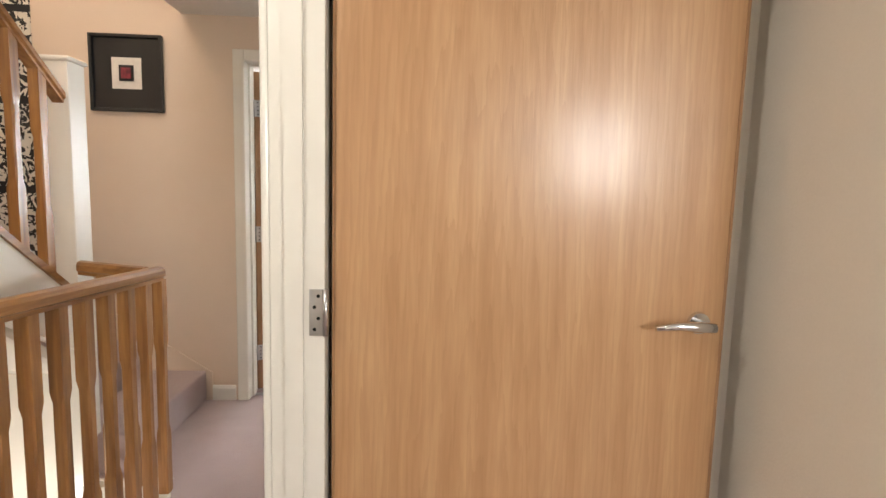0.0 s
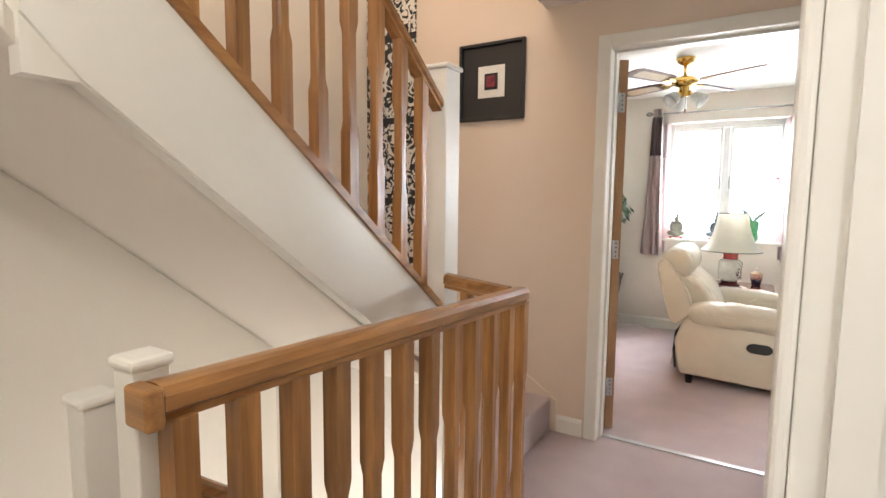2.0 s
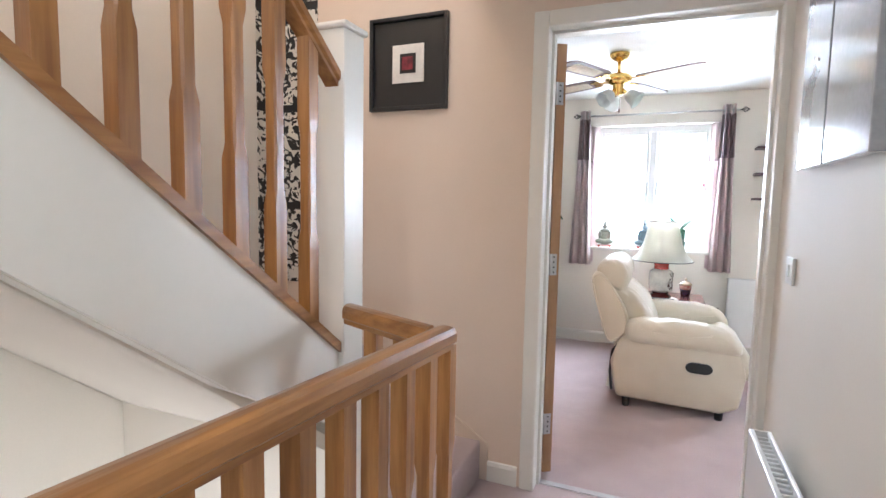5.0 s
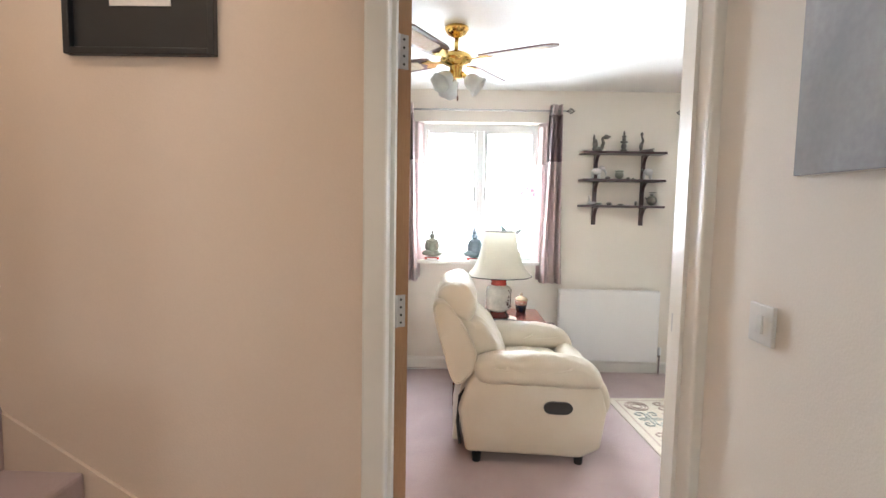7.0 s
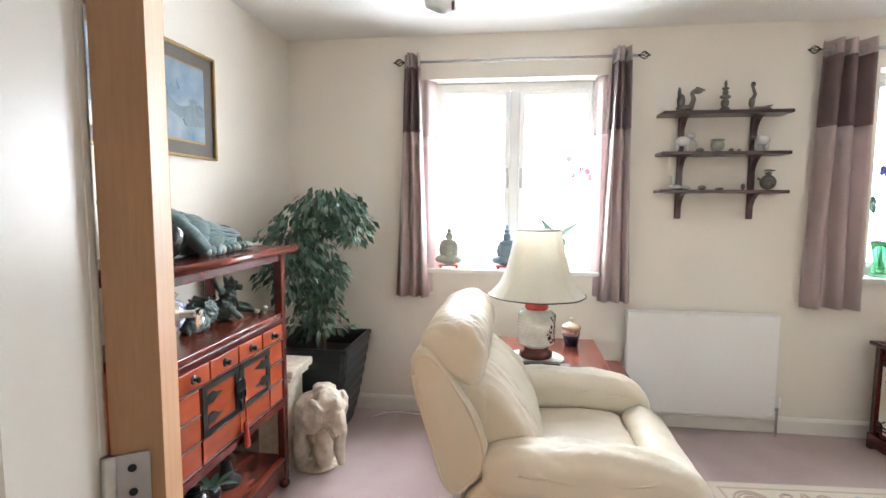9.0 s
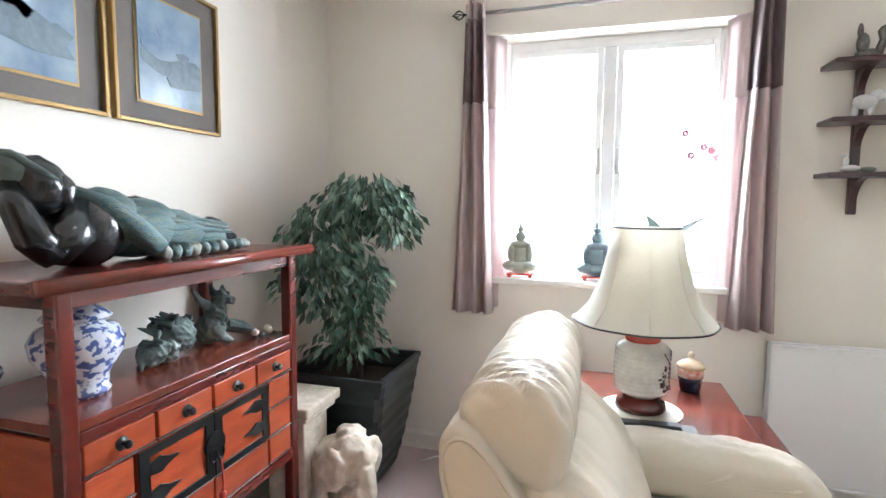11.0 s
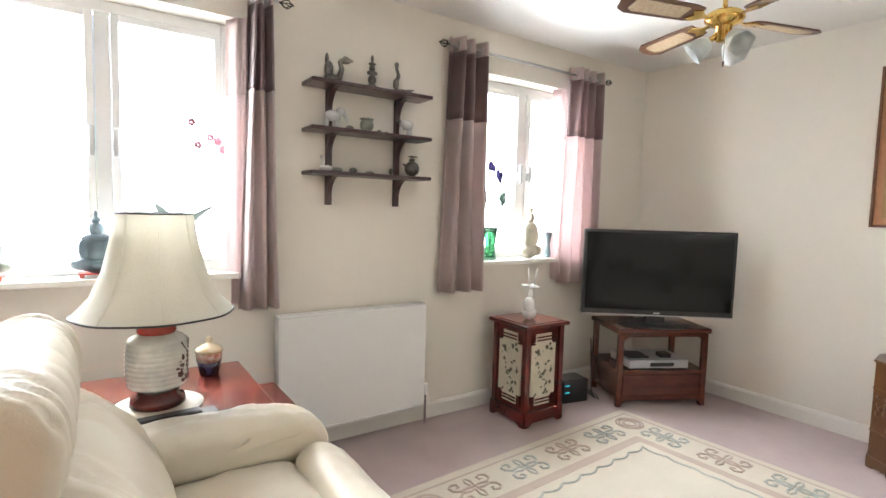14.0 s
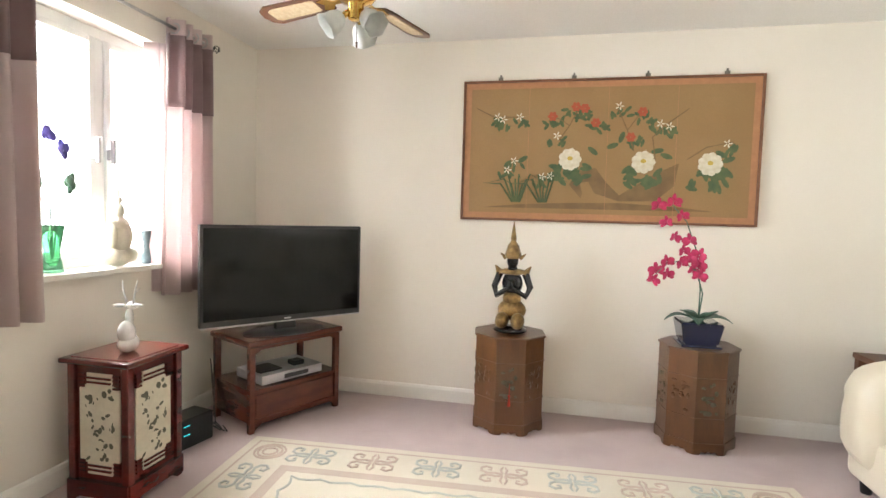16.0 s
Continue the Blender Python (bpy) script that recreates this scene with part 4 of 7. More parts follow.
# ---------------------------------------------------------------- curtains
def curtain(name, label, xa, xb, ya, flare=0.0, folds=4, top=2.165, hem=0.745, inner=0, deep=0.036):
    """An eyelet curtain in deep folds: fabric body, dark band and a plain heading; turned_back adds the backlit edges.
    """
    c = thing(name, label, "curtain", group="living-room curtains")
    n = folds * 12

    def strip(z0, z1, mat_, nm, off):
        bm = bmesh.new()
        zs = [z0 + (z1 - z0) * k / 10 for k in range(11)]
        grid = []
        for z in zs:
            row = []
            t = (top - z) / (top - hem)
            for i in range(n + 1):
                s = i / n
                w0, w1 = xa - flare * t * (1 if inner >= 0 else 0.4), xb + flare * t * (1 if inner <= 0 else 0.4)
                x = w0 + (w1 - w0) * s + 0.006 * math.sin(3 * t + 9 * s)
                amp = deep + 0.008 * math.sin(7 * s + 2 * t)
                y = ya + amp * math.sin(2 * math.pi * folds * s + 0.35 * math.sin(2.5 * t)) + off
                row.append(bm.verts.new((x, y, z)))
            grid.append(row)
        for a, b in zip(grid, grid[1:]):
            for i in range(n):
                bm.faces.new((a[i], a[i + 1], b[i + 1], b[i]))
        ob = part(nm, bm, mat_, c, smooth=True)
        md = ob.modifiers.new("thickness", "SOLIDIFY")
        md.thickness = 0.003
        return ob

    strip(hem, 1.72, CURT, "body", 0)
    strip(1.72, 2.085, CURT_DARK, "band", -0.0015)
    strip(2.085, top, CURT, "heading", 0)
    for i in range(folds):
        x = xa + (xb - xa) * (i + 0.5) / folds
        bm = bmesh.new()
        pts = [(x + 0.003 * math.sin(a), ya + 0.026 * math.cos(a), 2.118 + 0.026 * math.sin(a)) for a in [k * math.pi / 6 for k in range(13)]]
        tube(bm, pts, 0.004, 6)
        part("eyelet", bm, STEEL, c, smooth=True)
    return c


RODY = Y1 - 0.075
curtain("curtain", "mauve-taupe eyelet curtain with a dark satin band, drawn back", 0.13, 0.215, RODY, 0.06, 3)
curtain("curtain", "mauve-taupe eyelet curtain with a dark satin band, drawn back", 1.30, 1.395, RODY, 0.045, 3)
curtain("curtain", "wide mauve-taupe eyelet curtain with a dark satin band", 2.37, 2.605, RODY, 0.03, 3, deep=0.046)
curtain("curtain", "mauve-taupe eyelet curtain with a dark satin band beside the television", 3.33, 3.62, RODY, 0.03, 4)


def turned_back(xa, xb, sgn):
    """The inner edge of a curtain that turns in towards the glass, its backlight painted as paler cloth."""
    c = thing("curtain_edge", "inner curtain edge, the daylight through it painted as pale pink", "curtain", group="living-room curtains")
    # body and band both take a lighter cloth than the curtain, as backlight
    for z0, z1, nm, m_ in ((hemz, 1.70, "backlit_body", CURT_BACKLIT), (1.70, 2.03, "backlit_band", CURT)):
        bm = bmesh.new()
        grid = []
        for k in range(9):
            z = z0 + (z1 - z0) * k / 8
            t = (2.1 - z) / 1.35
            grid.append([bm.verts.new((xa + (xb - xa) * s + sgn * 0.03 * t * s, RODY + 0.02 + 0.09 * s + 0.012 * math.sin(9 * s + t), z)) for s in [i / 10 for i in range(11)]])
        for a, b in zip(grid, grid[1:]):
            for i in range(10):
                bm.faces.new((a[i], a[i + 1], b[i + 1], b[i]))
        part(nm, bm, m_, c, smooth=True).modifiers.new("thickness", "SOLIDIFY").thickness = 0.003


hemz = 0.765
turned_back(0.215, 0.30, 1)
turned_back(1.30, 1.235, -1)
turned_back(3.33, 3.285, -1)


def curtain_rod(xa, xb):
    r = thing("curtain_rod", "thin dark metal curtain rod with caged leaf finials", "curtain rod")
    bm = bmesh.new()
    cyl(bm, (xa, RODY, 2.118), (xb, RODY, 2.118), 0.008, seg=10)
    part("rod", bm, STEEL, r, smooth=True)
    for x, s in ((xa, -1), (xb, 1)):
        bm = bmesh.new()
        for k in range(6):
            a = k * math.pi / 3
            tube(bm, [(x, RODY, 2.118)] + [(x + s * (0.012 + 0.05 * q), RODY + 0.021 * math.sin(math.pi * q) * math.cos(a + q), 2.118 + 0.021 * math.sin(math.pi * q) * math.sin(a + q)) for q in (0.1, 0.3, 0.5, 0.7, 0.9)] + [(x + s * 0.07, RODY, 2.118)], 0.0022, 5)
        part("finial", bm, BLACKMETAL, r, "caged black metal finial", smooth=True)
        part("bracket", B(((x - s * 0.05 - 0.006, RODY - 0.006, 2.105), (x - s * 0.05 + 0.006, Y1, 2.118)), bevel=0.002), STEEL, r)
    return r


curtain_rod(0.135, 1.43)
curtain_rod(2.36, 3.66)


# ---------------------------------------------------------------- recliner
def recliner(m):
    c = thing("recliner_armchair", "cream leather recliner armchair with a plump headrest", "armchair", m)
    R = lambda a: Matrix.Rotation(radians(a), 4, "Y")
    W = 0.84
    # local +x: front; y: 0 near side to W; z: up
    for nm, ya in (("side_panel", 0.0), ("side_panel", W - 0.12)):
        bm = bmesh.new()
        prism(bm, [(0.20, 0.07), (0.80, 0.05), (0.90, 0.10), (0.93, 0.30), (0.90, 0.40), (0.84, 0.52), (0.28, 0.52), (0.20, 0.43), (0.155, 0.30)], ya + 0.015, ya + 0.125, "y")
        bmesh.ops.bevel(bm, geom=list(bm.edges), offset=0.022, segments=3, affect="EDGES", profile=0.5)
        part(nm, bm, LEATHER, c, smooth=True)
    arm = [(0.25, 0.455), (0.236, 0.51), (0.25, 0.562), (0.30, 0.590), (0.45, 0.600), (0.62, 0.603), (0.75, 0.592), (0.835, 0.560), (0.888, 0.505), (0.905, 0.45), (0.875, 0.418), (0.70, 0.422), (0.45, 0.432), (0.30, 0.435)]
    for ya, sd in ((-0.018, 1.0), (W - 0.152, 6.0)):
        part("armrest", padded(bmesh.new(), arm, ya, ya + 0.17, 0.06, 0.014, sd), LEATHER, c)
    seat = [(0.34, 0.30), (0.34, 0.42), (0.42, 0.452), (0.60, 0.462), (0.74, 0.452), (0.785, 0.40), (0.77, 0.30), (0.55, 0.28)]
    part("seat_cushion", padded(bmesh.new(), seat, 0.135, W - 0.135, 0.03, 0.005, 3.0, 0.008), LEATHER, c)
    foot = [(0.768, 0.435), (0.80, 0.48), (0.86, 0.487), (0.925, 0.445), (0.972, 0.36), (0.985, 0.28), (0.955, 0.235), (0.87, 0.29), (0.79, 0.36)]
    part("footrest", padded(bmesh.new(), foot, 0.125, W - 0.125, 0.045, 0.008, 5.0), LEATHER, c)
    part("front_panel", B(((0.70, 0.13, 0.06), (0.86, W - 0.13, 0.29)), bevel=0.03, seg=3), LEATHER, c)
    rest = [(0.205, 0.775), (0.275, 0.745), (0.355, 0.665), (0.41, 0.56), (0.425, 0.47), (0.38, 0.415), (0.27, 0.42), (0.15, 0.57), (0.07, 0.74), (0.12, 0.80)]
    part("back_cushion", padded(bmesh.new(), rest, 0.10, W - 0.10, 0.055, 0.022, 8.0, 0.01, 0.012), LEATHER, c)
    head = [(0.045, 0.845), (0.040, 0.888), (0.068, 0.928), (0.118, 0.950), (0.175, 0.950), (0.224, 0.918), (0.247, 0.862), (0.243, 0.80), (0.212, 0.742), (0.160, 0.75), (0.09, 0.80)]
    part("headrest", padded(bmesh.new(), head, 0.085, W - 0.085, 0.034, 0.022, 12.0, 0.004, 0.009), LEATHER, c, "puckered leather headrest")
    # outer back shell with a padded welt round each side
    side = [(0.012, 0.80), (0.02, 0.848), (0.055, 0.865), (0.10, 0.835), (0.15, 0.772), (0.20, 0.70), (0.238, 0.62), (0.258, 0.55), (0.25, 0.495), (0.205, 0.44), (0.155, 0.408), (0.115, 0.45), (0.075, 0.58), (0.035, 0.70)]
    part("back_shell", padded(bmesh.new(), side, 0.045, W - 0.045, 0.03, 0.003, 2.0), LEATHER, c)
    for ya in (0.048, W - 0.048):
        bm = bmesh.new()
        line = rounded(side)
        cx, cz = sum(p.x for p in line) / len(line), sum(p.y for p in line) / len(line)
        tube(bm, [(cx + (p.x - cx) * 0.88, ya, cz + (p.y - cz) * 0.935) for p in line + line[:1]], 0.005, 6)
        part("piping", bm, LEATHER, c, "welted leather seam", smooth=True)
    bm = bmesh.new()
    prism(bm, [(0.13, 0.10), (0.16, 0.10), (0.19, 0.42), (0.17, 0.40)], 0.10, W - 0.10, "y")
    part("back_skirt", bm, LEATHER, c)
    for ya in (0.05, W - 0.05):
        bm = bmesh.new()
        tube(bm, [(0.28, ya, 0.445), (0.21, ya, 0.42), (0.165, ya, 0.36), (0.155, ya, 0.22), (0.17, ya, 0.10)], 0.009, 6)
        part("hinge_strap", bm, BLACK, c, "black recliner hinge strap")
    bm = bmesh.new()
    prism(bm, [(0.045 * math.cos(a) + 0.03 * (1 if math.cos(a) > 0 else -1), 0.033 * math.sin(a)) for a in [math.pi * k / 8 + 0.01 for k in range(16)]], -0.012, 0.02, "y")
    lev = part("lever_cup", bm, BLACK, c, "black oval recliner lever")
    lev.location = (0.672, 0.012, 0.322)
    for x, y in ((0.26, 0.07), (0.80, 0.07), (0.26, W - 0.07), (0.80, W - 0.07)):
        bm = bmesh.new()
        cyl(bm, (x, y, 0), (x, y, 0.08), 0.022, 0.028, 12)
        part("foot", bm, BLACK, c)
    return c


recliner(pose(0.452, 4.915, 0, 0, 0, 0))


# ---------------------------------------------------------------- side table, lamp
tb = thing("side_table", "polished red-brown wooden side table behind the recliner", "table", pose(0.78, 6.03, 0))
part("tabletop", B(((-0.22, -0.32, 0.535), (0.44, 0.30, 0.562)), bevel=0.006), ROSE_TOP, tb)
part("apron", B(((-0.19, -0.29, 0.47), (0.41, -0.27, 0.535)), ((-0.19, 0.25, 0.47), (0.41, 0.27, 0.535)), ((-0.19, -0.27, 0.47), (-0.17, 0.25, 0.535)), ((0.39, -0.27, 0.47), (0.41, 0.25, 0.535))), ROSE, tb)
for x, y in ((-0.18, -0.28), (0.40, -0.28), (-0.18, 0.26), (0.40, 0.26)):
    part("leg", B(((x - 0.022, y - 0.022, 0), (x + 0.022, y + 0.022, 0.535)), bevel=0.004), ROSE, tb)
part("side_leaf", B(((0.442, -0.25, 0.46), (0.56, 0.20, 0.48)), bevel=0.004), ROSE, tb, "lower dark side shelf")
part("leaf_leg", B(((0.53, -0.24, 0), (0.555, -0.215, 0.46)), ((0.53, 0.16, 0), (0.555, 0.185, 0.46))), ROSE, tb)

TZ = 0.562
ml = thing("lace_mat", "round cream woven mat under the lamp", "mat", pose(0.89, 5.95, TZ))
bm = bmesh.new()
lathe(bm, [(0.128, 0), (0.135, 0.003), (0.12, 0.006)], 32)
part("mat", bm, CREAMP, ml)
rc = thing("remote_box", "black lacquered tray of remote controls on the side table", "tray", pose(0.90, 5.775, TZ, 0, 0, 4))
part("tray", B(((-0.13, -0.045, 0), (0.14, 0.035, 0.018)), bevel=0.005), BLACK, rc)
part("remote", B(((-0.10, -0.03, 0.018), (0.09, 0.01, 0.034)), bevel=0.005), BLACK, rc)
BRANCH = mat("maroon_painted_branch", (0.085, 0.035, 0.038), 0.25, scale=40)
GILT_LID = mat("pale_gilt_porcelain", (0.66, 0.47, 0.26), 0.25, 0.25, second=(0.70, 0.60, 0.45), scale=40, coat=0.3)
IMARI = mat("red_white_porcelain", (0.42, 0.10, 0.055), 0.22, second=(0.66, 0.58, 0.50), scale=45, coat=0.4)
lm = thing("table_lamp", "ribbed white porcelain lamp with a flared ivory shade trimmed in black", "lamp", pose(0.89, 5.95, TZ + 0.006))
bm = bmesh.new()
lathe(bm, [(0.075, 0), (0.082, 0.008), (0.078, 0.028), (0.062, 0.034), (0.06, 0.05)], 28)
part("stand", bm, ROSE, lm, "dark carved wooden stand", smooth=True)
bm = bmesh.new()
prof = [(0.056, 0.05), (0.064, 0.06)]
for k in range(10):
    z = 0.068 + k * 0.0150
    r = 0.083 + 0.006 * math.sin(math.pi * (k + 1) / 11)
    prof += [(r, z), (r + 0.0028, z + 0.006), (r, z + 0.012)]
prof += [(0.077, 0.224), (0.058, 0.232), (0.05, 0.238)]
lathe(bm, prof, 32)
part("base", bm, CERAM, lm, smooth=True)
bm = bmesh.new()
lathe(bm, [(0.054, 0.235), (0.058, 0.245), (0.052, 0.256), (0.056, 0.268), (0.056, 0.290), (0.04, 0.302)], 24)
part("neck", bm, REDP, lm, "red banded neck", smooth=True)
bm = bmesh.new()
random.seed(4)
for k in range(34):
    z = random.uniform(0.082, 0.212)
    a = -0.55 + 0.35 * math.sin(z * 40) + random.gauss(0, 0.16)
    r = 0.0895
    blob(bm, (r * math.cos(a), r * math.sin(a), z), (random.uniform(0.003, 0.008), 0.0022, random.uniform(0.003, 0.007)), seg=6, rot=Matrix.Rotation(a + math.pi / 2, 4, "Z"))
tube(bm, [(0.090 * math.cos(a), 0.090 * math.sin(a), z) for a, z in ((-0.2, 0.08), (-0.5, 0.13), (-0.4, 0.17), (-0.8, 0.21))], 0.0024, 5)
part("painted_branch", bm, BRANCH, lm, "dark painted blossom branch")
bm = bmesh.new()
sh = [(0.228, 0.300), (0.222, 0.306), (0.175, 0.36), (0.142, 0.44), (0.121, 0.53), (0.108, 0.615), (0.104, 0.615), (0.117, 0.53), (0.138, 0.44), (0.171, 0.36), (0.22, 0.304)]
lathe(bm, sh, 48, wobble=lambda a, z: 1 + 0.012 * math.cos(8 * a))
shade = part("shade", bm, SHADE, lm, smooth=True)
bm = bmesh.new()
for r, z in ((0.228, 0.302), (0.108, 0.615)):
    tube(bm, [(r * (1 + 0.012 * math.cos(8 * a)) * math.cos(a), r * (1 + 0.012 * math.cos(8 * a)) * math.sin(a), z) for a in [k * math.pi / 24 for k in range(49)]], 0.0032, 6)
for k in range(8):
    a = k * math.pi / 4
    tube(bm, [(r * 1.013 * math.cos(a), r * 1.013 * math.sin(a), z) for r, z in sh[1:6]], 0.0012, 4, 1)
part("trim", bm, [BLACK, SHADE], lm, "black braid trim", smooth=True)
pt = thing("ginger_jar", "small gilt-lidded porcelain jar on the side table", "jar", pose(1.085, 6.20, TZ))
bm = bmesh.new()
lathe(bm, [(0.032, 0), (0.036, 0.01), (0.04, 0.035), (0.044, 0.055)], 20)
part("foot", bm, NAVY, pt, smooth=True)
bm = bmesh.new()
lathe(bm, [(0.044, 0.055), (0.047, 0.075), (0.042, 0.092)], 20)
part("body", bm, IMARI, pt, smooth=True)
bm = bmesh.new()
lathe(bm, [(0.050, 0.090), (0.048, 0.102), (0.03, 0.115), (0.012, 0.122), (0.009, 0.13), (0.013, 0.138), (0.004, 0.15)], 20)
part("lid", bm, GILT_LID, pt, "gilt lid", smooth=True)


# ---------------------------------------------------------------- red lacquer cabinet
cb = thing("lacquer_cabinet", "red lacquered oriental cabinet with open shelf, small drawers and black ironwork", "cabinet", pose(-0.235, 4.83, 0))
CW, CD = 0.80, 0.37          # along y, back along -x
for y in (0.0, CW - 0.036):
    for x in (-0.036, -CD):
        part("post", B(((x, y, 0.04), (x + 0.036, y + 0.036, 1.085)), bevel=0.005), ROSE, cb)
        bm = bmesh.new()
        lathe(bm, [(0.012, 0.0), (0.024, 0.012), (0.026, 0.026), (0.018, 0.04)], 14, (x + 0.018, y + 0.018, 0))
        part("foot", bm, ROSE, cb, smooth=True)
part("top", B(((-CD - 0.02, -0.05, 1.085), (0.028, CW + 0.05, 1.112)), bevel=0.008, seg=3), ROSE, cb)
bm = bmesh.new()
tube(bm, [(0.026, -0.052, 1.102), (0.026, CW + 0.052, 1.102)], 0.016, 10)
part("roll_edge", bm, ROSE_TOP, cb, "rounded glossy red front edge", smooth=True)
part("top_rail", B(((-0.03, 0.036, 1.05), (-0.008, CW - 0.036, 1.085)), ((-CD, 0.036, 1.05), (-CD + 0.02, CW - 0.036, 1.085)), ((-CD + 0.037, 0.008, 1.05), (-0.037, 0.03, 1.085)), ((-CD + 0.037, CW - 0.03, 1.05), (-0.037, CW - 0.008, 1.085))), ROSE, cb)
part("shelf", B(((-CD + 0.004, 0.004, 0.800), (-0.004, CW - 0.004, 0.822)), bevel=0.003), ROSE_TOP, cb)
part("case", B(((-CD + 0.01, 0.012, 0.42), (-0.022, CW - 0.012, 0.800))), ROSE, cb)
part("end_panel", B(((-CD + 0.03, 0.004, 0.44), (-0.04, 0.0115, 0.79))), ORANGE, cb)
part("bottom_shelf", B(((-CD + 0.004, 0.004, 0.13), (-0.004, CW - 0.004, 0.15)), bevel=0.003), ROSE_TOP, cb)
part("front_rail", B(((-0.028, 0.036, 0.395), (0.0, CW - 0.036, 0.425)), ((-0.028, 0.036, 0.775), (0.0, CW - 0.036, 0.80)), ((-0.028, 0.036, 0.06), (-0.005, CW - 0.036, 0.13)), bevel=0.003), ROSE, cb)


def front(name, ya, za, yb, zb, knob=True, label=""):
    d = part(name, B(((-0.024, ya, za), (-0.004, yb, zb)), bevel=0.003), ORANGE, cb, label)
    part("silver_bead", B(((-0.006, ya, za - 0.004), (-0.001, yb, za - 0.001))), STEEL, d)
    if knob:
        bm = bmesh.new()
        y, z = (ya + yb) / 2, (za + zb) / 2
        cyl(bm, (-0.004, y, z), (-0.002, y, z), 0.016, seg=14)
        cyl(bm, (-0.004, y, z), (0.012, y, z), 0.005, seg=8)
        blob(bm, (0.014, y, z), (0.008, 0.010, 0.010), seg=8)
        part("knob", bm, BLACKMETAL, d, "round black iron knob", smooth=True)
    return d


w4 = (CW - 0.072 - 0.03) / 4
for k in range(4):
    ya = 0.041 + k * (w4 + 0.0095)
    front("drawer", ya, 0.705, ya + w4, 0.770)
for ya, yb in ((0.041, 0.155), (CW - 0.155, CW - 0.041)):
    for za, zb in ((0.435, 0.515), (0.522, 0.605), (0.612, 0.695)):
        front("side_drawer", ya, za, yb, zb, False)
for k, (ya, yb) in enumerate(((0.165, CW / 2 - 0.003), (CW / 2 + 0.003, CW - 0.165))):
    d = front("cabinet_door", ya, 0.522, yb, 0.695, False)
    front("low_drawer", ya, 0.435, yb, 0.515, False)
    bm = B(((-0.005, ya, 0.522), (0.0, ya + 0.028, 0.695)), ((-0.005, yb - 0.028, 0.522), (0.0, yb, 0.695)), ((-0.005, ya + 0.028, 0.675), (0.0, yb - 0.028, 0.695)), ((-0.005, ya + 0.028, 0.522), (0.0, yb - 0.028, 0.542)))
    part("iron_band", bm, BLACKMETAL, d, "black iron corner straps")
    e, s = (yb - 0.028, -1) if k == 1 else (ya + 0.028, 1)
    bm = bmesh.new()
    for zc in (0.575, 0.645):
        prism(bm, [(e, zc - 0.014), (e + s * 0.03, zc - 0.02), (e + s * 0.055, zc - 0.008), (e + s * 0.09, zc), (e + s * 0.055, zc + 0.008), (e + s * 0.03, zc + 0.02), (e, zc + 0.014)], -0.005, 0.001, "x")
    part("iron_hinge", bm, BLACKMETAL, d, "cut-out black iron strap hinge")
bm = bmesh.new()
cyl(bm, (-0.004, CW / 2, 0.61), (0.004, CW / 2, 0.61), 0.036, seg=20)
for k in (-1, 1):
    tube(bm, [(0.006, CW / 2 + k * 0.014 + 0.013 * math.cos(a), 0.585 + 0.018 * math.sin(a)) for a in [q * math.pi / 5 for q in range(11)]], 0.003, 5)
part("lock_plate", bm, BLACKMETAL, cb, "round black iron lock plate with ring pulls")
bm = bmesh.new()
tube(bm, [(0.01, CW / 2 + 0.01, 0.565), (0.014, CW / 2 + 0.012, 0.50), (0.012, CW / 2 + 0.01, 0.46)], 0.003, 6)
cyl(bm, (0.013, CW / 2 + 0.01, 0.38), (0.013, CW / 2 + 0.01, 0.46), 0.014, 0.009, 12)
blob(bm, (0.013, CW / 2 + 0.01, 0.465), (0.011, 0.011, 0.013), seg=8)
part("tassel", bm, REDP, cb, "red silk tassel")

# ---------------------------------------------------------------- wall shelves and their ornaments
sv = thing("wall_shelves", "dark-stained three-tier wall shelf on shaped brackets", "shelf", pose(1.885, Y1, 0))
SH = (1.805, 1.59, 1.385)
for z in SH:
    part("shelf", B(((-0.325, -0.155, z - 0.018), (0.325, -0.004, z)), bevel=0.004), DARKSHELF, sv)
for x in (-0.19, 0.19):
    part("upright", B(((x - 0.016, -0.02, 1.225), (x + 0.016, -0.001, SH[0] - 0.019)), bevel=0.003), DARKSHELF, sv)
    for z in SH:
        bm = bmesh.new()
        arc = [(-0.02 - 0.10 * (1 - math.cos(a)) - 0.0, z - 0.125 + 0.105 * math.sin(a)) for a in [k * math.pi / 12 for k in range(7)]]
        prism(bm, [(-0.021, z - 0.019), (-0.021, z - 0.13)] + arc[1:] + [(-0.125, z - 0.019)], x - 0.013, x + 0.013, "x")
        part("bracket", bm, DARKSHELF, sv)


def figure(name, label, m, blobs, mats, tubes=(), category="ornament", seg=12, rough=0.0, freq=40.0, fuse=0.0):
    """A small sculpture as one mesh of swollen forms and limbs."""
    bm = bmesh.new()
    for cx, cy, cz, rx, ry, rz, k in blobs:
        blob(bm, (cx, cy, cz), (rx, ry, rz), k, seg)
    for pts, r, k in tubes:
        tube(bm, pts, r, 8, k)
    if rough:
        bm.normal_update()
        for v in bm.verts:
            v.co += v.normal * rough * (noise.noise(v.co * freq) + 0.6 * noise.noise(v.co * freq * 2.3))
    me = finish(name, bm, mats)
    for p in me.polygons:
        p.use_smooth = True
    ob = new(name, me)
    ob.matrix_world = m
    if fuse:
        md = ob.modifiers.new("fused", "REMESH")
        md.mode, md.voxel_size, md.use_smooth_shade = "VOXEL", fuse, True
    return tagged(ob, label, category)


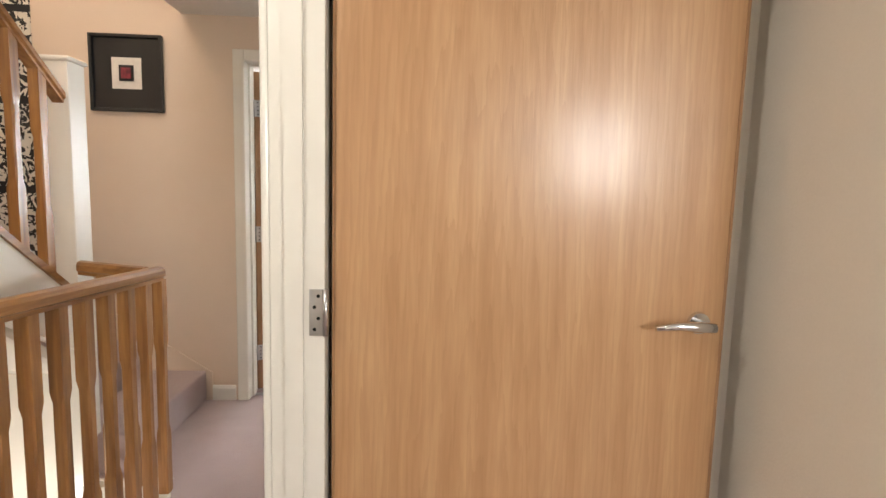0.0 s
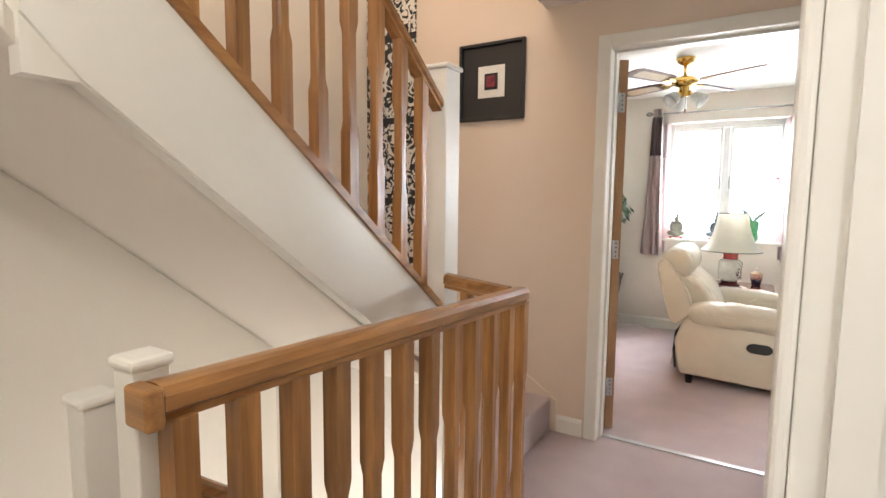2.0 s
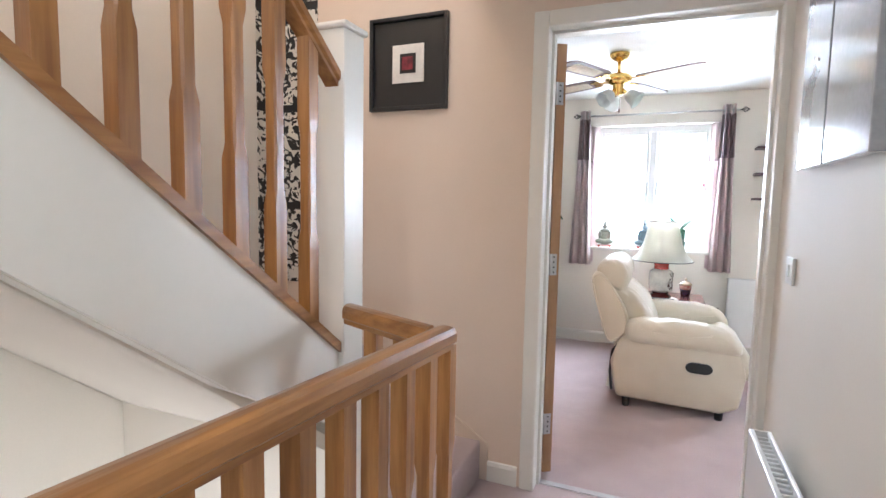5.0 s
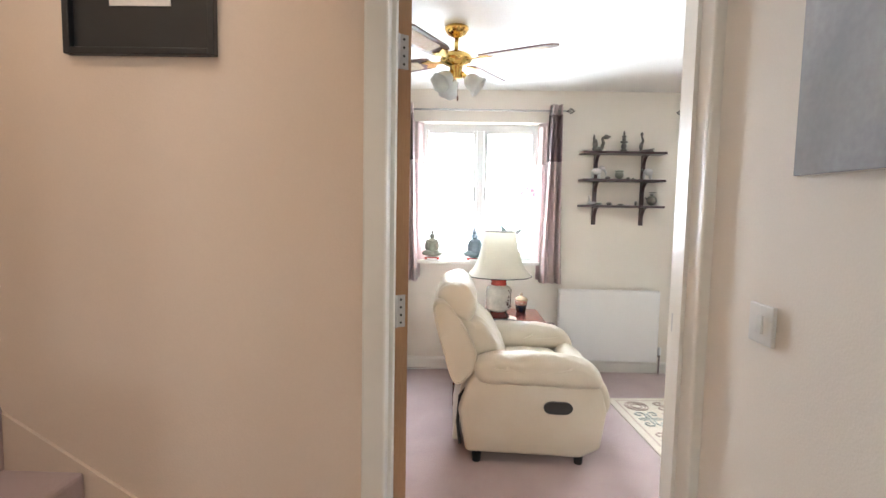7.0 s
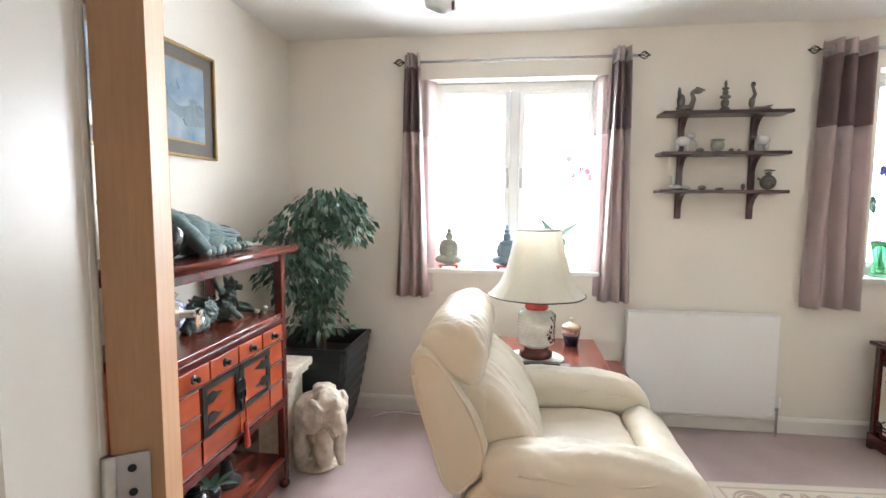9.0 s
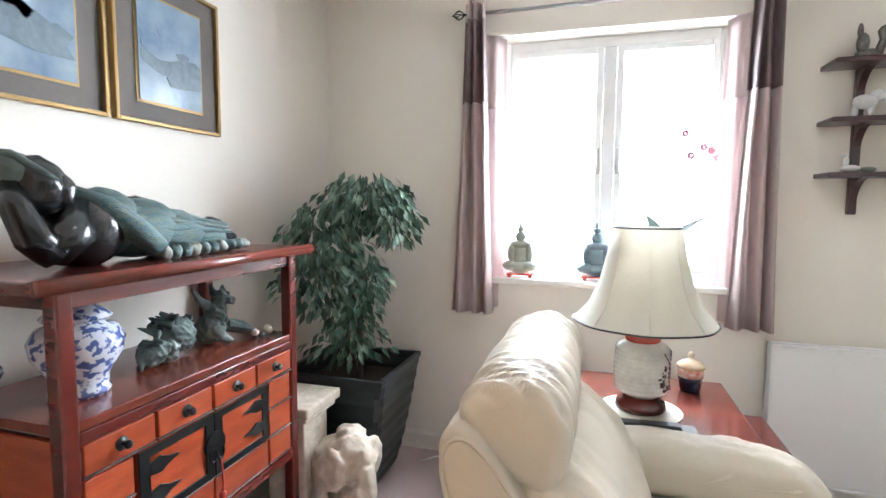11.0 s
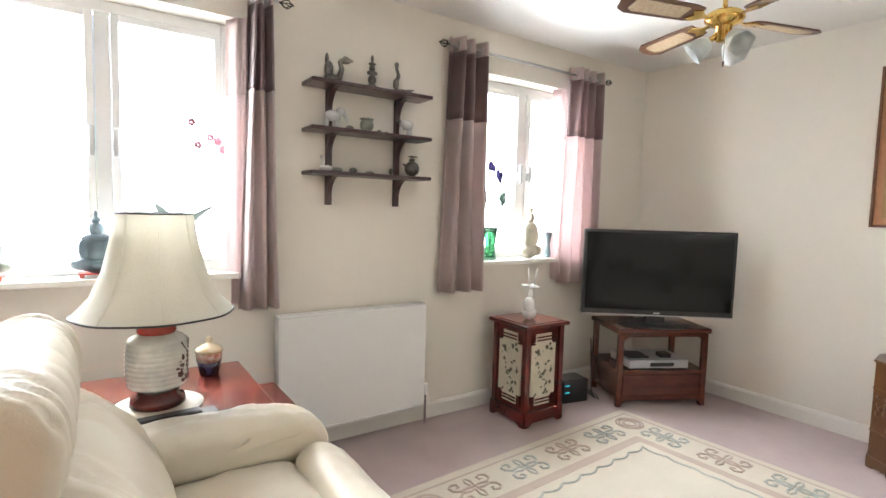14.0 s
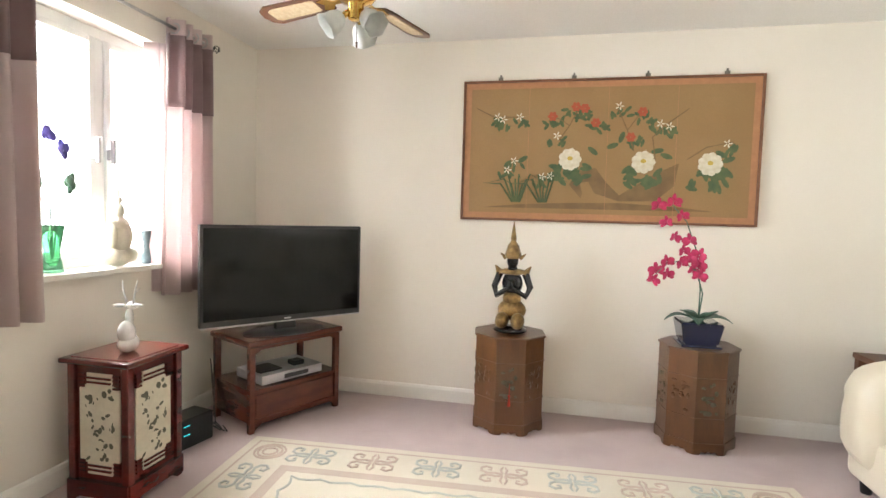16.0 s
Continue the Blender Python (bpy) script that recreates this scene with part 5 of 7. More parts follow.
YS = Y1 - 0.085
figure("dragon_ornament", "pewter dragon ornament rearing on the top shelf", pose(1.885 - 0.20, YS, SH[0]),
       [(0, 0, 0.02, 0.045, 0.02, 0.02, 0), (-0.02, 0, 0.06, 0.022, 0.016, 0.04, 0), (0.06, 0, 0.11, 0.03, 0.012, 0.014, 0), (-0.03, 0, 0.105, 0.010, 0.008, 0.03, 0)], [PEWTER],
       [([(0.03, 0, 0.02), (0.045, 0, 0.07), (0.035, 0, 0.10), (0.06, 0, 0.125), (0.10, 0, 0.115)], [0.016, 0.013, 0.012, 0.011, 0.006], 0)])
figure("pagoda_ornament", "tiered pewter pagoda figure on the top shelf", pose(1.885 + 0.005, YS, SH[0]),
       [(0, 0, 0.012, 0.028, 0.022, 0.014, 0), (0, 0, 0.045, 0.022, 0.018, 0.026, 0), (0, 0, 0.078, 0.03, 0.02, 0.012, 0), (0, 0, 0.10, 0.016, 0.014, 0.018, 0), (0, 0, 0.122, 0.02, 0.014, 0.009, 0), (0, 0, 0.145, 0.008, 0.008, 0.022, 0)], [PEWTER])
figure("dancer_ornament", "slender pewter figure leaning back on the top shelf", pose(1.885 + 0.165, YS, SH[0]),
       [(0.02, 0, 0.012, 0.06, 0.018, 0.013, 0), (-0.025, 0, 0.045, 0.016, 0.014, 0.03, 0), (-0.022, 0, 0.14, 0.012, 0.011, 0.016, 0)], [PEWTER],
       [([(-0.025, 0, 0.05), (-0.01, 0, 0.09), (-0.025, 0, 0.13)], [0.012, 0.010, 0.007], 0), ([(0.03, 0, 0.015), (0.08, 0, 0.03)], [0.01, 0.004], 0)])
figure("elephant_ornament", "small white porcelain elephant ornament on the middle shelf", pose(1.885 - 0.20, YS, SH[1]),
       [(0, 0, 0.06, 0.042, 0.025, 0.028, 0), (0.04, 0, 0.085, 0.024, 0.02, 0.02, 0), (-0.03, 0, 0.028, 0.012, 0.012, 0.03, 0), (0.02, 0, 0.028, 0.012, 0.012, 0.03, 0)], [WHITEP],
       [([(0.055, 0, 0.08), (0.075, 0, 0.05), (0.07, 0, 0.03)], [0.010, 0.007, 0.004], 0)])
figure("jade_cup", "squat grey-green stone cup on the middle shelf", pose(1.885 - 0.02, YS, SH[1]), [(0, 0, 0.035, 0.036, 0.03, 0.035, 0), (0, 0, 0.065, 0.038, 0.03, 0.008, 0)], [JADE])
for dx, rx, rz in ((-0.11, 0.022, 0.012), (0.05, 0.014, 0.010), (0.09, 0.010, 0.008)):
    figure("pebble_ornament", "tiny pale stone ornament on the middle shelf", pose(1.885 + dx, YS, SH[1]), [(0, 0, rz, rx, 0.012, rz, 0)], [PEWTER])
figure("skull_ornament", "round white carved ornament on the middle shelf", pose(1.885 + 0.205, YS, SH[1]),
       [(0, 0, 0.062, 0.04, 0.028, 0.028, 0), (-0.03, 0, 0.03, 0.010, 0.012, 0.03, 0), (0.02, 0, 0.025, 0.014, 0.014, 0.025, 0), (-0.045, 0, 0.075, 0.014, 0.01, 0.010, 1)], [WHITEP, PEWTER])
figure("bird_ornament", "small white bird ornament on the lower shelf", pose(1.885 - 0.23, YS, SH[2]),
       [(0, 0, 0.016, 0.034, 0.018, 0.014, 0), (-0.015, 0, 0.045, 0.009, 0.009, 0.024, 0), (-0.02, 0, 0.068, 0.012, 0.008, 0.008, 0), (0.055, 0, 0.012, 0.03, 0.016, 0.011, 1)], [WHITEP, JADE])
for dx, rx, rz in ((-0.09, 0.022, 0.013), (0.0, 0.025, 0.007), (0.12, 0.010, 0.018)):
    figure("trinket", "tiny dark trinket on the lower shelf", pose(1.885 + dx, YS, SH[2]), [(0, 0, rz, rx, 0.013, rz, 0)], [PEWTER])
figure("teapot_ornament", "round grey pewter teapot on the lower shelf", pose(1.885 + 0.245, YS, SH[2]),
       [(0, 0, 0.042, 0.042, 0.034, 0.04, 0), (0, 0, 0.088, 0.018, 0.016, 0.010, 0), (0.005, 0, 0.105, 0.03, 0.010, 0.006, 0)], [PEWTER],
       [([(-0.03, 0, 0.05), (-0.055, 0, 0.065)], [0.008, 0.004], 0)])


# ---------------------------------------------------------------- ceiling fans
def ceiling_fan(x, y, turn):
    f = thing("ceiling_fan", "brass ceiling fan with cane-inset blades and tulip glass lights", "ceiling fan", pose(x, y, H), "living-room fans")
    bm = bmesh.new()
    lathe(bm, [(0.062, 0), (0.064, -0.012), (0.05, -0.035), (0.024, -0.05), (0.012, -0.055)], 24)
    part("canopy", bm, BRASS, f, smooth=True)
    bm = bmesh.new()
    cyl(bm, (0, 0, -0.055), (0, 0, -0.13), 0.011, seg=14)
    part("downrod", bm, BRASS, f, smooth=True)
    bm = bmesh.new()
    lathe(bm, [(0.02, -0.125), (0.062, -0.135), (0.082, -0.15), (0.086, -0.17), (0.07, -0.188), (0.04, -0.20), (0.034, -0.205), (0.034, -0.262), (0.026, -0.268)], 28)
    part("motor", bm, BRASS, f, "polished brass motor housing", smooth=True)
    for k in range(4):
        R = Matrix.Rotation(radians(turn + 90 * k), 4, "Z") @ Matrix.Rotation(radians(11), 4, "X")
        b = new("blade")
        b.parent = f
        b.matrix_local = Matrix.Translation((0, 0, -0.165)) @ R
        out = [(0.15, -0.048), (0.19, -0.058), (0.50, -0.068), (0.545, -0.045), (0.56, 0.0), (0.545, 0.045), (0.50, 0.068), (0.19, 0.058), (0.15, 0.048)]
        part("board", prism(bmesh.new(), out, -0.004, 0.004, "z"), FRAMEW, b)
        ins = [(0.22, -0.034), (0.235, -0.04), (0.475, -0.044), (0.50, -0.03), (0.50, 0.03), (0.475, 0.044), (0.235, 0.04), (0.22, 0.034)]
        part("cane_inset", prism(bmesh.new(), ins, -0.0058, 0.0058, "z"), CANE, b, "woven cane inset")
        bm = bmesh.new()
        prism(bm, [(0.07, -0.014), (0.12, -0.01), (0.155, -0.04), (0.20, -0.03), (0.175, 0.0), (0.20, 0.03), (0.155, 0.04), (0.12, 0.01), (0.07, 0.014)], -0.011, -0.005, "z")
        part("blade_iron", bm, BRASS, b, "scrolled brass blade iron")
    for k in range(3):
        a = radians(turn + 20 + 120 * k)
        m = Matrix.Translation((0.045 * math.cos(a), 0.045 * math.sin(a), -0.25)) @ Matrix.Rotation(a, 4, "Z") @ Matrix.Rotation(radians(128), 4, "Y")
        bm = bmesh.new()
        tube(bm, [m @ Vector((0, 0, -0.03)), m @ Vector((0, 0, 0.02))], 0.013, 10)
        arm = part("lamp_arm", bm, BRASS, f, smooth=True)
        bm = bmesh.new()
        lathe(bm, [(0.02, 0.015), (0.036, 0.03), (0.045, 0.055), (0.046, 0.075), (0.056, 0.105), (0.052, 0.105), (0.042, 0.075), (0.041, 0.055), (0.03, 0.03)], 24, m=m, wobble=lambda q, z: 1 + (0.07 * math.cos(6 * q) if z > 0.08 else 0.0))
        part("tulip_shade", bm, FROST, f, "frosted tulip glass shade", smooth=True)
    bm = bmesh.new()
    cyl(bm, (0.012, 0, -0.265), (0.012, 0, -0.355), 0.0012, seg=6)
    cyl(bm, (0.012, 0, -0.355), (0.012, 0, -0.38), 0.005, 0.004, 8)
    part("pull_chain", bm, FRAMEW, f)
    return f


ceiling_fan(0.56, 5.13, -29)
ceiling_fan(3.15, 5.41, -17)


# ---------------------------------------------------------------- pictures in the living room
def landscape(p, w, h, seed):
    """Misty rocks and water in flat, layered pieces."""
    random.seed(seed)
    for nm, mt, n, z0 in (("pale_mist", PAPER, 3, 0.12), ("dark_rocks", NAVY, 4, -0.15)):
        for k in range(n):
            cx, cz, r = random.uniform(-w * 0.3, w * 0.3), z0 * h + random.uniform(-0.08, 0.10) * h, random.uniform(0.05, 0.10)
            bm = bmesh.new()
            pts = []
            for i in range(11):
                a = 2 * math.pi * i / 11
                q = r * random.uniform(0.6, 1.1)
                pts.append((max(-w / 2 + 0.002, min(w / 2 - 0.002, cx + 1.2 * q * math.cos(a))), max(-h / 2 + 0.002, min(h / 2 - 0.002, cz + 0.55 * q * math.sin(a)))))
            prism(bm, pts, -0.0172 - 0.0004 * k, -0.0165, "y")
            part("painted_shape", bm, BLUEART if nm == "pale_mist" else BLUEGREY, p)


for ya, sd in ((5.515, 2), (5.065, 5)):
    p = framed("framed_print", "gilt-framed blue landscape print with a dark mount", pose(X0 + 0.001, ya, 1.725, 0, 0, 90), 0.43, 0.46, 0.012, 0.022, GILT, [(0.405, 0.435, TAUPE), (0.27, 0.33, GILT), (0.255, 0.315, BLUEART)])
    landscape(p, 0.25, 0.31, sd)

sp = thing("silk_painting", "wide gold silk painting of peonies and grasses in a wooden frame", "painting", pose(X1, 4.275, 1.607, 0, 0, -90))
PW, PH = 1.69, 0.85
part("silk", B(((-PW / 2 + 0.05, -0.016, -PH / 2 + 0.05), (PW / 2 - 0.05, -0.006, PH / 2 - 0.05))), SILK, sp)
part("brocade_border", B(((-PW / 2 + 0.012, -0.014, -PH / 2 + 0.012), (PW / 2 - 0.012, -0.004, PH / 2 - 0.012))), SILK_EDGE, sp)
part("frame", B(((-PW / 2, -0.026, -PH / 2), (-PW / 2 + 0.014, 0, PH / 2)), ((PW / 2 - 0.014, -0.026, -PH / 2), (PW / 2, 0, PH / 2)), ((-PW / 2 + 0.014, -0.026, PH / 2 - 0.014), (PW / 2 - 0.014, 0, PH / 2)), ((-PW / 2 + 0.014, -0.026, -PH / 2), (PW / 2 - 0.014, 0, -PH / 2 + 0.014)), bevel=0.003), SILK_FRAME, sp)
for x in (-0.62, -0.185, 0.23, 0.65):
    h = part("hanger", B(((x - 0.014, -0.012, PH / 2), (x + 0.014, -0.001, PH / 2 + 0.022)), ((x - 0.006, -0.010, PH / 2 + 0.022), (x + 0.006, -0.002, PH / 2 + 0.036)), bevel=0.002), PEWTER, sp, "small dull metal hanging clip")
for x in (-0.44, 0.02, 0.40):
    part("panel_seam", B(((x - 0.001, -0.0168, -PH / 2 + 0.05), (x + 0.001, -0.0158, PH / 2 - 0.05))), SILK_EDGE, sp)


def petals(cx, cz, r, n, mt, nm, squash=0.55, layers=1, d=0.0):
    bm = bmesh.new()
    for L in range(layers):
        q = r * (1 - 0.28 * L)
        for k in range(n):
            a = 2 * math.pi * k / n + 0.4 * L
            disc(bm, (cx + q * 0.62 * math.cos(a), -0.0172 - d - 0.0004 * L - 0.00005 * k, cz + q * 0.62 * math.sin(a)), q * 0.48, 9, 0, squash + 0.25, a, "y")
    return part(nm, bm, mt, sp)


def leaves(pts, mt, ln=0.05, nm="painted_leaf"):
    for i, (cx, cz, a) in enumerate(pts):
        bm = bmesh.new()
        disc(bm, (cx, -0.0168 - 0.00012 * i, cz), ln, 10, 0, 0.42, radians(a), "y")
        part(nm, bm, mt, sp)


random.seed(11)
for cx, cz in ((-0.19, -0.05), (0.225, -0.065), (0.585, -0.075)):
    leaves([(cx + random.uniform(-0.10, 0.10), cz - 0.09 + random.uniform(-0.05, 0.05), random.uniform(0, 180)) for _ in range(22)], PAINTGREEN, 0.034)
    petals(cx, cz, 0.062, 9, PEONY, "peony", 0.6, 3, 0.003)
    bm = bmesh.new()
    disc(bm, (cx, -0.0225, cz + 0.006), 0.016, 10, 0, 0.8, 0, "y")
    part("stamen", bm, PAINTGOLD, sp)
for cx, cz in ((-0.30, 0.205), (-0.165, 0.26), (-0.115, 0.25), (-0.05, 0.165), (0.21, 0.225), (0.15, 0.08)):
    leaves([(cx + random.uniform(-0.07, 0.07), cz - 0.03 + random.uniform(-0.03, 0.02), random.uniform(0, 180)) for _ in range(9)], PAINTGREEN, 0.024)
    petals(cx, cz, 0.027, 6, PAINTRED, "red_blossom", 0.6, 2, 0.002)
for cx, cz in ((-0.63, 0.205), (-0.595, 0.19), (-0.495, 0.205), (-0.27, 0.09), (0.08, 0.26), (0.31, 0.155), (0.36, 0.14), (0.67, 0.04), (-0.56, -0.115), (-0.52, -0.06), (-0.35, -0.155), (-0.30, -0.15)):
    leaves([(cx + random.uniform(-0.05, 0.05), cz - 0.035 + random.uniform(-0.02, 0.02), random.uniform(30, 150)) for _ in range(6)], PAINTGREEN, 0.024)
    petals(cx, cz, 0.024, 5, PEONY, "white_blossom", 0.1, 1, 0.002)
leaves([(0.05, 0.03, 20), (0.10, 0.08, 70), (0.30, 0.0, 10), (0.35, -0.03, 160), (0.68, -0.05, 20), (0.64, -0.02, 150), (0.60, -0.20, 120), (-0.06, 0.0, 140), (-0.47, -0.05, 30)], PAINTGREEN, 0.036)
for x0_, n in ((-0.50, 9), (-0.34, 6)):
    for k in range(n):
        bm = bmesh.new()
        s = (k - n / 2) / n
        tube(bm, [(x0_ + s * 0.05, -0.0168, -0.31), (x0_ + s * 0.20, -0.0168, -0.20 + 0.03 * (k % 3)), (x0_ + s * 0.42, -0.0168, -0.17 - 0.05 * abs(s))], [0.006, 0.005, 0.001], 5)
        part("grass_blade", bm, PAINTGREEN, sp)
bm = bmesh.new()
prism(bm, [(-0.12, -0.28), (-0.19, -0.20), (-0.14, -0.12), (-0.04, -0.10), (0.02, -0.18), (0.10, -0.26), (0.28, -0.14), (0.42, -0.07), (0.40, -0.20), (0.30, -0.29), (0.10, -0.295), (-0.04, -0.25), (-0.08, -0.18), (-0.13, -0.19), (-0.11, -0.25)], -0.0166, -0.0158, "y")
part("painted_rock", bm, PAINTROCK, sp)
bm = bmesh.new()
prism(bm, [(-0.70, -0.345), (-0.5, -0.325), (-0.2, -0.31), (0.1, -0.305), (0.4, -0.32), (0.62, -0.345)], -0.0164, -0.0156, "y")
part("painted_ground", bm, PAINTROCK, sp)
bm = bmesh.new()
for pts in ([(-0.26, 0.06), (-0.20, 0.15), (-0.15, 0.25)], [(-0.20, 0.15), (-0.26, 0.19), (-0.33, 0.21)], [(0.17, 0.0), (0.13, 0.12), (0.20, 0.22)], [(0.13, 0.12), (0.07, 0.25)], [(0.29, -0.05), (0.27, 0.08), (0.34, 0.15), (0.46, 0.24)], [(-0.76, 0.26), (-0.66, 0.21), (-0.47, 0.20)], [(0.46, -0.05), (0.56, 0.02), (0.70, 0.05)]):
    tube(bm, [(x, -0.0166, z) for x, z in pts], 0.0028, 5)
part("painted_stems", bm, PAINTROCK, sp)


# ---------------------------------------------------------------- rug
rg = thing("patterned_rug", "ivory wool rug with rose-tan bands and scrolled motifs", "rug", pose(2.62, 4.68, 0, 0, 0, 3.5))
RW, RL = 0.87, 1.30


def ring_band(x, y, w, z0, z1):
    return B(((-x, -y, z0), (-x + w, y, z1)), ((x - w, -y, z0), (x, y, z1)), ((-x + w, -y, z0), (x - w, -y + w, z1)), ((-x + w, y - w, z0), (x - w, y, z1)))


part("field", B(((-RW, -RL, 0.0), (RW, RL, 0.012)), bevel=0.004), RUG, rg)
part("outer_line", ring_band(RW - 0.045, RL - 0.045, 0.012, 0.011, 0.0128), RUG_TAN, rg)
part("inner_band", ring_band(RW - 0.27, RL - 0.27, 0.05, 0.011, 0.0128), RUG_TAN, rg)


def scroll(cx, cy, turn, s=1.0, mt=None, nm="scroll_motif"):
    bm = bmesh.new()
    c, d = math.cos(turn), math.sin(turn)
    for sx in (-1, 1):
        for sy in (-1, 1):
            pts = []
            for u, v in ((0.004, 0.006), (0.03, 0.012), (0.06, 0.006), (0.082, 0.02), (0.084, 0.043), (0.066, 0.056), (0.046, 0.048), (0.048, 0.032), (0.06, 0.032)):
                u, v = sx * u * s, sy * v * s
                pts.append((cx + u * c - v * d, cy + u * d + v * c, 0.0125))
            tube(bm, pts, [0.0055 * s] * 7 + [0.004 * s, 0.003 * s], 6)
            tube(bm, [(cx + sx * u * s * c - sy * v * s * d, cy + sx * u * s * d + sy * v * s * c, 0.0125) for u, v in ((0.006, 0.01), (0.012, 0.04), (0.004, 0.062))], [0.005 * s, 0.005 * s, 0.003 * s], 6)
    return part(nm, bm, mt or RUG_TAN, rg)


for k in range(7):
    y = -0.93 + k * 0.31
    for sx in (-1, 1):
        scroll(sx * (RW - 0.16), y, math.pi / 2, 1.25, RUG_TAN if k % 2 else RUG_BLUE)
for k in range(4):
    x = -0.47 + k * 0.313
    for sy in (-1, 1):
        scroll(x, sy * (RL - 0.16), 0, 1.25, RUG_BLUE if k % 2 else RUG_TAN)
for sx in (-1, 1):
    for sy in (-1, 1):
        bm = bmesh.new()
        cx, cy = sx * (RW - 0.155), sy * (RL - 0.155)
        for r in (0.035, 0.058, 0.075):
            tube(bm, [(cx + r * math.cos(a), cy + r * math.sin(a), 0.0125) for a in [q * math.pi / 12 for q in range(25)]], 0.006, 5)
        part("corner_medallion", bm, RUG_TAN, rg)
# wavy blue-grey inner line
bm = bmesh.new()
pts = []
a0, b0 = RW - 0.36, RL - 0.36
for (xa, ya), (xb, yb) in (((-a0, -b0), (a0, -b0)), ((a0, -b0), (a0, b0)), ((a0, b0), (-a0, b0)), ((-a0, b0), (-a0, -b0))):
    n = 40
    for k in range(n):
        t = k / n
        w = 0.022 * abs(math.sin(t * math.pi * (8 if xa != xb else 14)))
        nx, ny = (0, -math.copysign(1, ya)) if xa != xb else (-math.copysign(1, xa), 0)
        pts.append((xa + (xb - xa) * t + nx * w, ya + (yb - ya) * t + ny * w, 0.0125))
tube(bm, pts + [pts[0]], 0.006, 5)
part("wave_line", bm, RUG_BLUE, rg)

# ---------------------------------------------------------------- television corner
ts = thing("tv_stand", "mahogany television stand with an open shelf and a drawer", "tv stand", pose(3.42, 6.08, 0, 0, 0, -27))
SW, SD, ST = 0.60, 0.41, 0.505
part("top", B(((-0.015, -0.015, ST - 0.035), (SW + 0.015, SD, ST)), bevel=0.014, seg=3), MAHOG, ts)
for x in (0.0, SW - 0.035):
    for y in (0.0, SD - 0.045):
        part("leg", B(((x, y, 0.0), (x + 0.035, y + 0.035, ST - 0.034)), bevel=0.006), MAHOG, ts)
part("apron", prism(bmesh.new(), [(0.035, ST - 0.035), (SW - 0.035, ST - 0.035), (SW - 0.035, ST - 0.075), (SW - 0.07, ST - 0.055), (0.07, ST - 0.055), (0.035, ST - 0.075)], 0.006, 0.022, "y"), MAHOG, ts)
part("shelf", B(((0.004, 0.004, 0.215), (SW - 0.004, SD - 0.01, 0.235)), bevel=0.004), MAHOG, ts)
part("drawer_case", B(((0.03, 0.02, 0.055), (SW - 0.03, SD - 0.02, 0.215))), MAHOG, ts)
dr = part("drawer", B(((0.04, 0.004, 0.075), (SW - 0.04, 0.02, 0.205)), bevel=0.004), MAHOG, ts)
for xa in (0.006, SW - 0.029):
    part("side_panel", B(((xa, 0.036, 0.055), (xa + 0.023, SD - 0.046, 0.215))), MAHOG, ts)
part("plinth", prism(bmesh.new(), [(0.035, 0.075), (SW - 0.035, 0.075), (SW - 0.035, 0.02), (SW - 0.07, 0.045), (0.07, 0.045), (0.035, 0.02)], 0.002, 0.018, "y"), MAHOG, ts)
dv = thing("dvd_player", "silver disc player on the television stand's shelf", "disc player", pose(3.42, 6.08, 0.235, 0, 0, -27) @ pose(0.09, 0.03, 0))
part("case", B(((0, 0, 0.006), (0.40, 0.27, 0.058)), bevel=0.004), ALUMIN, dv)
part("tray_slot", B(((0.14, -0.003, 0.018), (0.30, 0.001, 0.042))), BLACK, dv)
part("top_box", B(((0.02, 0.05, 0.058), (0.16, 0.20, 0.066)), ((0.24, 0.05, 0.058), (0.31, 0.12, 0.085)), bevel=0.003), BLACK, dv)
tv = thing("television", "flat-screen television on a glossy black foot, screen off", "television", pose(3.72, 6.045, 0, 0, 0, -38.6))
TW, T0, T1 = 0.945, 0.572, 1.118
part("bezel", B(((-TW / 2, -0.03, T0), (TW / 2, 0.012, T1)), bevel=0.006), BLACK, tv)
part("screen", B(((-TW / 2 + 0.018, -0.0325, T0 + 0.034), (TW / 2 - 0.018, -0.029, T1 - 0.018))), SCREEN, tv)
part("back_shell", B(((-TW / 2 + 0.08, 0.012, T0 + 0.05), (TW / 2 - 0.08, 0.055, T1 - 0.08)), bevel=0.015), BLACK, tv)
part("chin_strip", B(((-TW / 2 + 0.004, -0.0315, T0 - 0.004), (TW / 2 - 0.004, -0.026, T0 + 0.003))), ALUMIN, tv, "thin silver lower strip")
part("badge", B(((-0.02, -0.0325, T0 + 0.011), (0.02, -0.0305, T0 + 0.020))), ALUMIN, tv)
part("neck", B(((-0.06, -0.01, 0.515), (0.06, 0.03, 0.62)), bevel=0.006), BLACK, tv)
bm = bmesh.new()
lathe(bm, [(0.235, 0), (0.24, 0.004), (0.22, 0.012), (0.08, 0.018)], 36)
bmesh.ops.scale(bm, vec=(1.0, 0.55, 1.0), verts=bm.verts)
ft = part("foot", bm, BLACK, tv, smooth=True)
ft.location = (0, 0.0, ST + 0.001)
bx_ = thing("router_box", "black router with teal lights on the carpet", "router", pose(3.27, 6.33, 0, 0, 0, -12))
part("case", B(((-0.09, -0.06, 0.0), (0.10, 0.08, 0.15)), bevel=0.008), BLACK, bx_)
TEALLIGHT = mat("teal_indicator", (0.02, 0.35, 0.38), 0.3)
TEALLIGHT.node_tree.nodes["Principled BSDF"].inputs["Emission Color"].default_value = (0.05, 0.8, 0.85, 1)
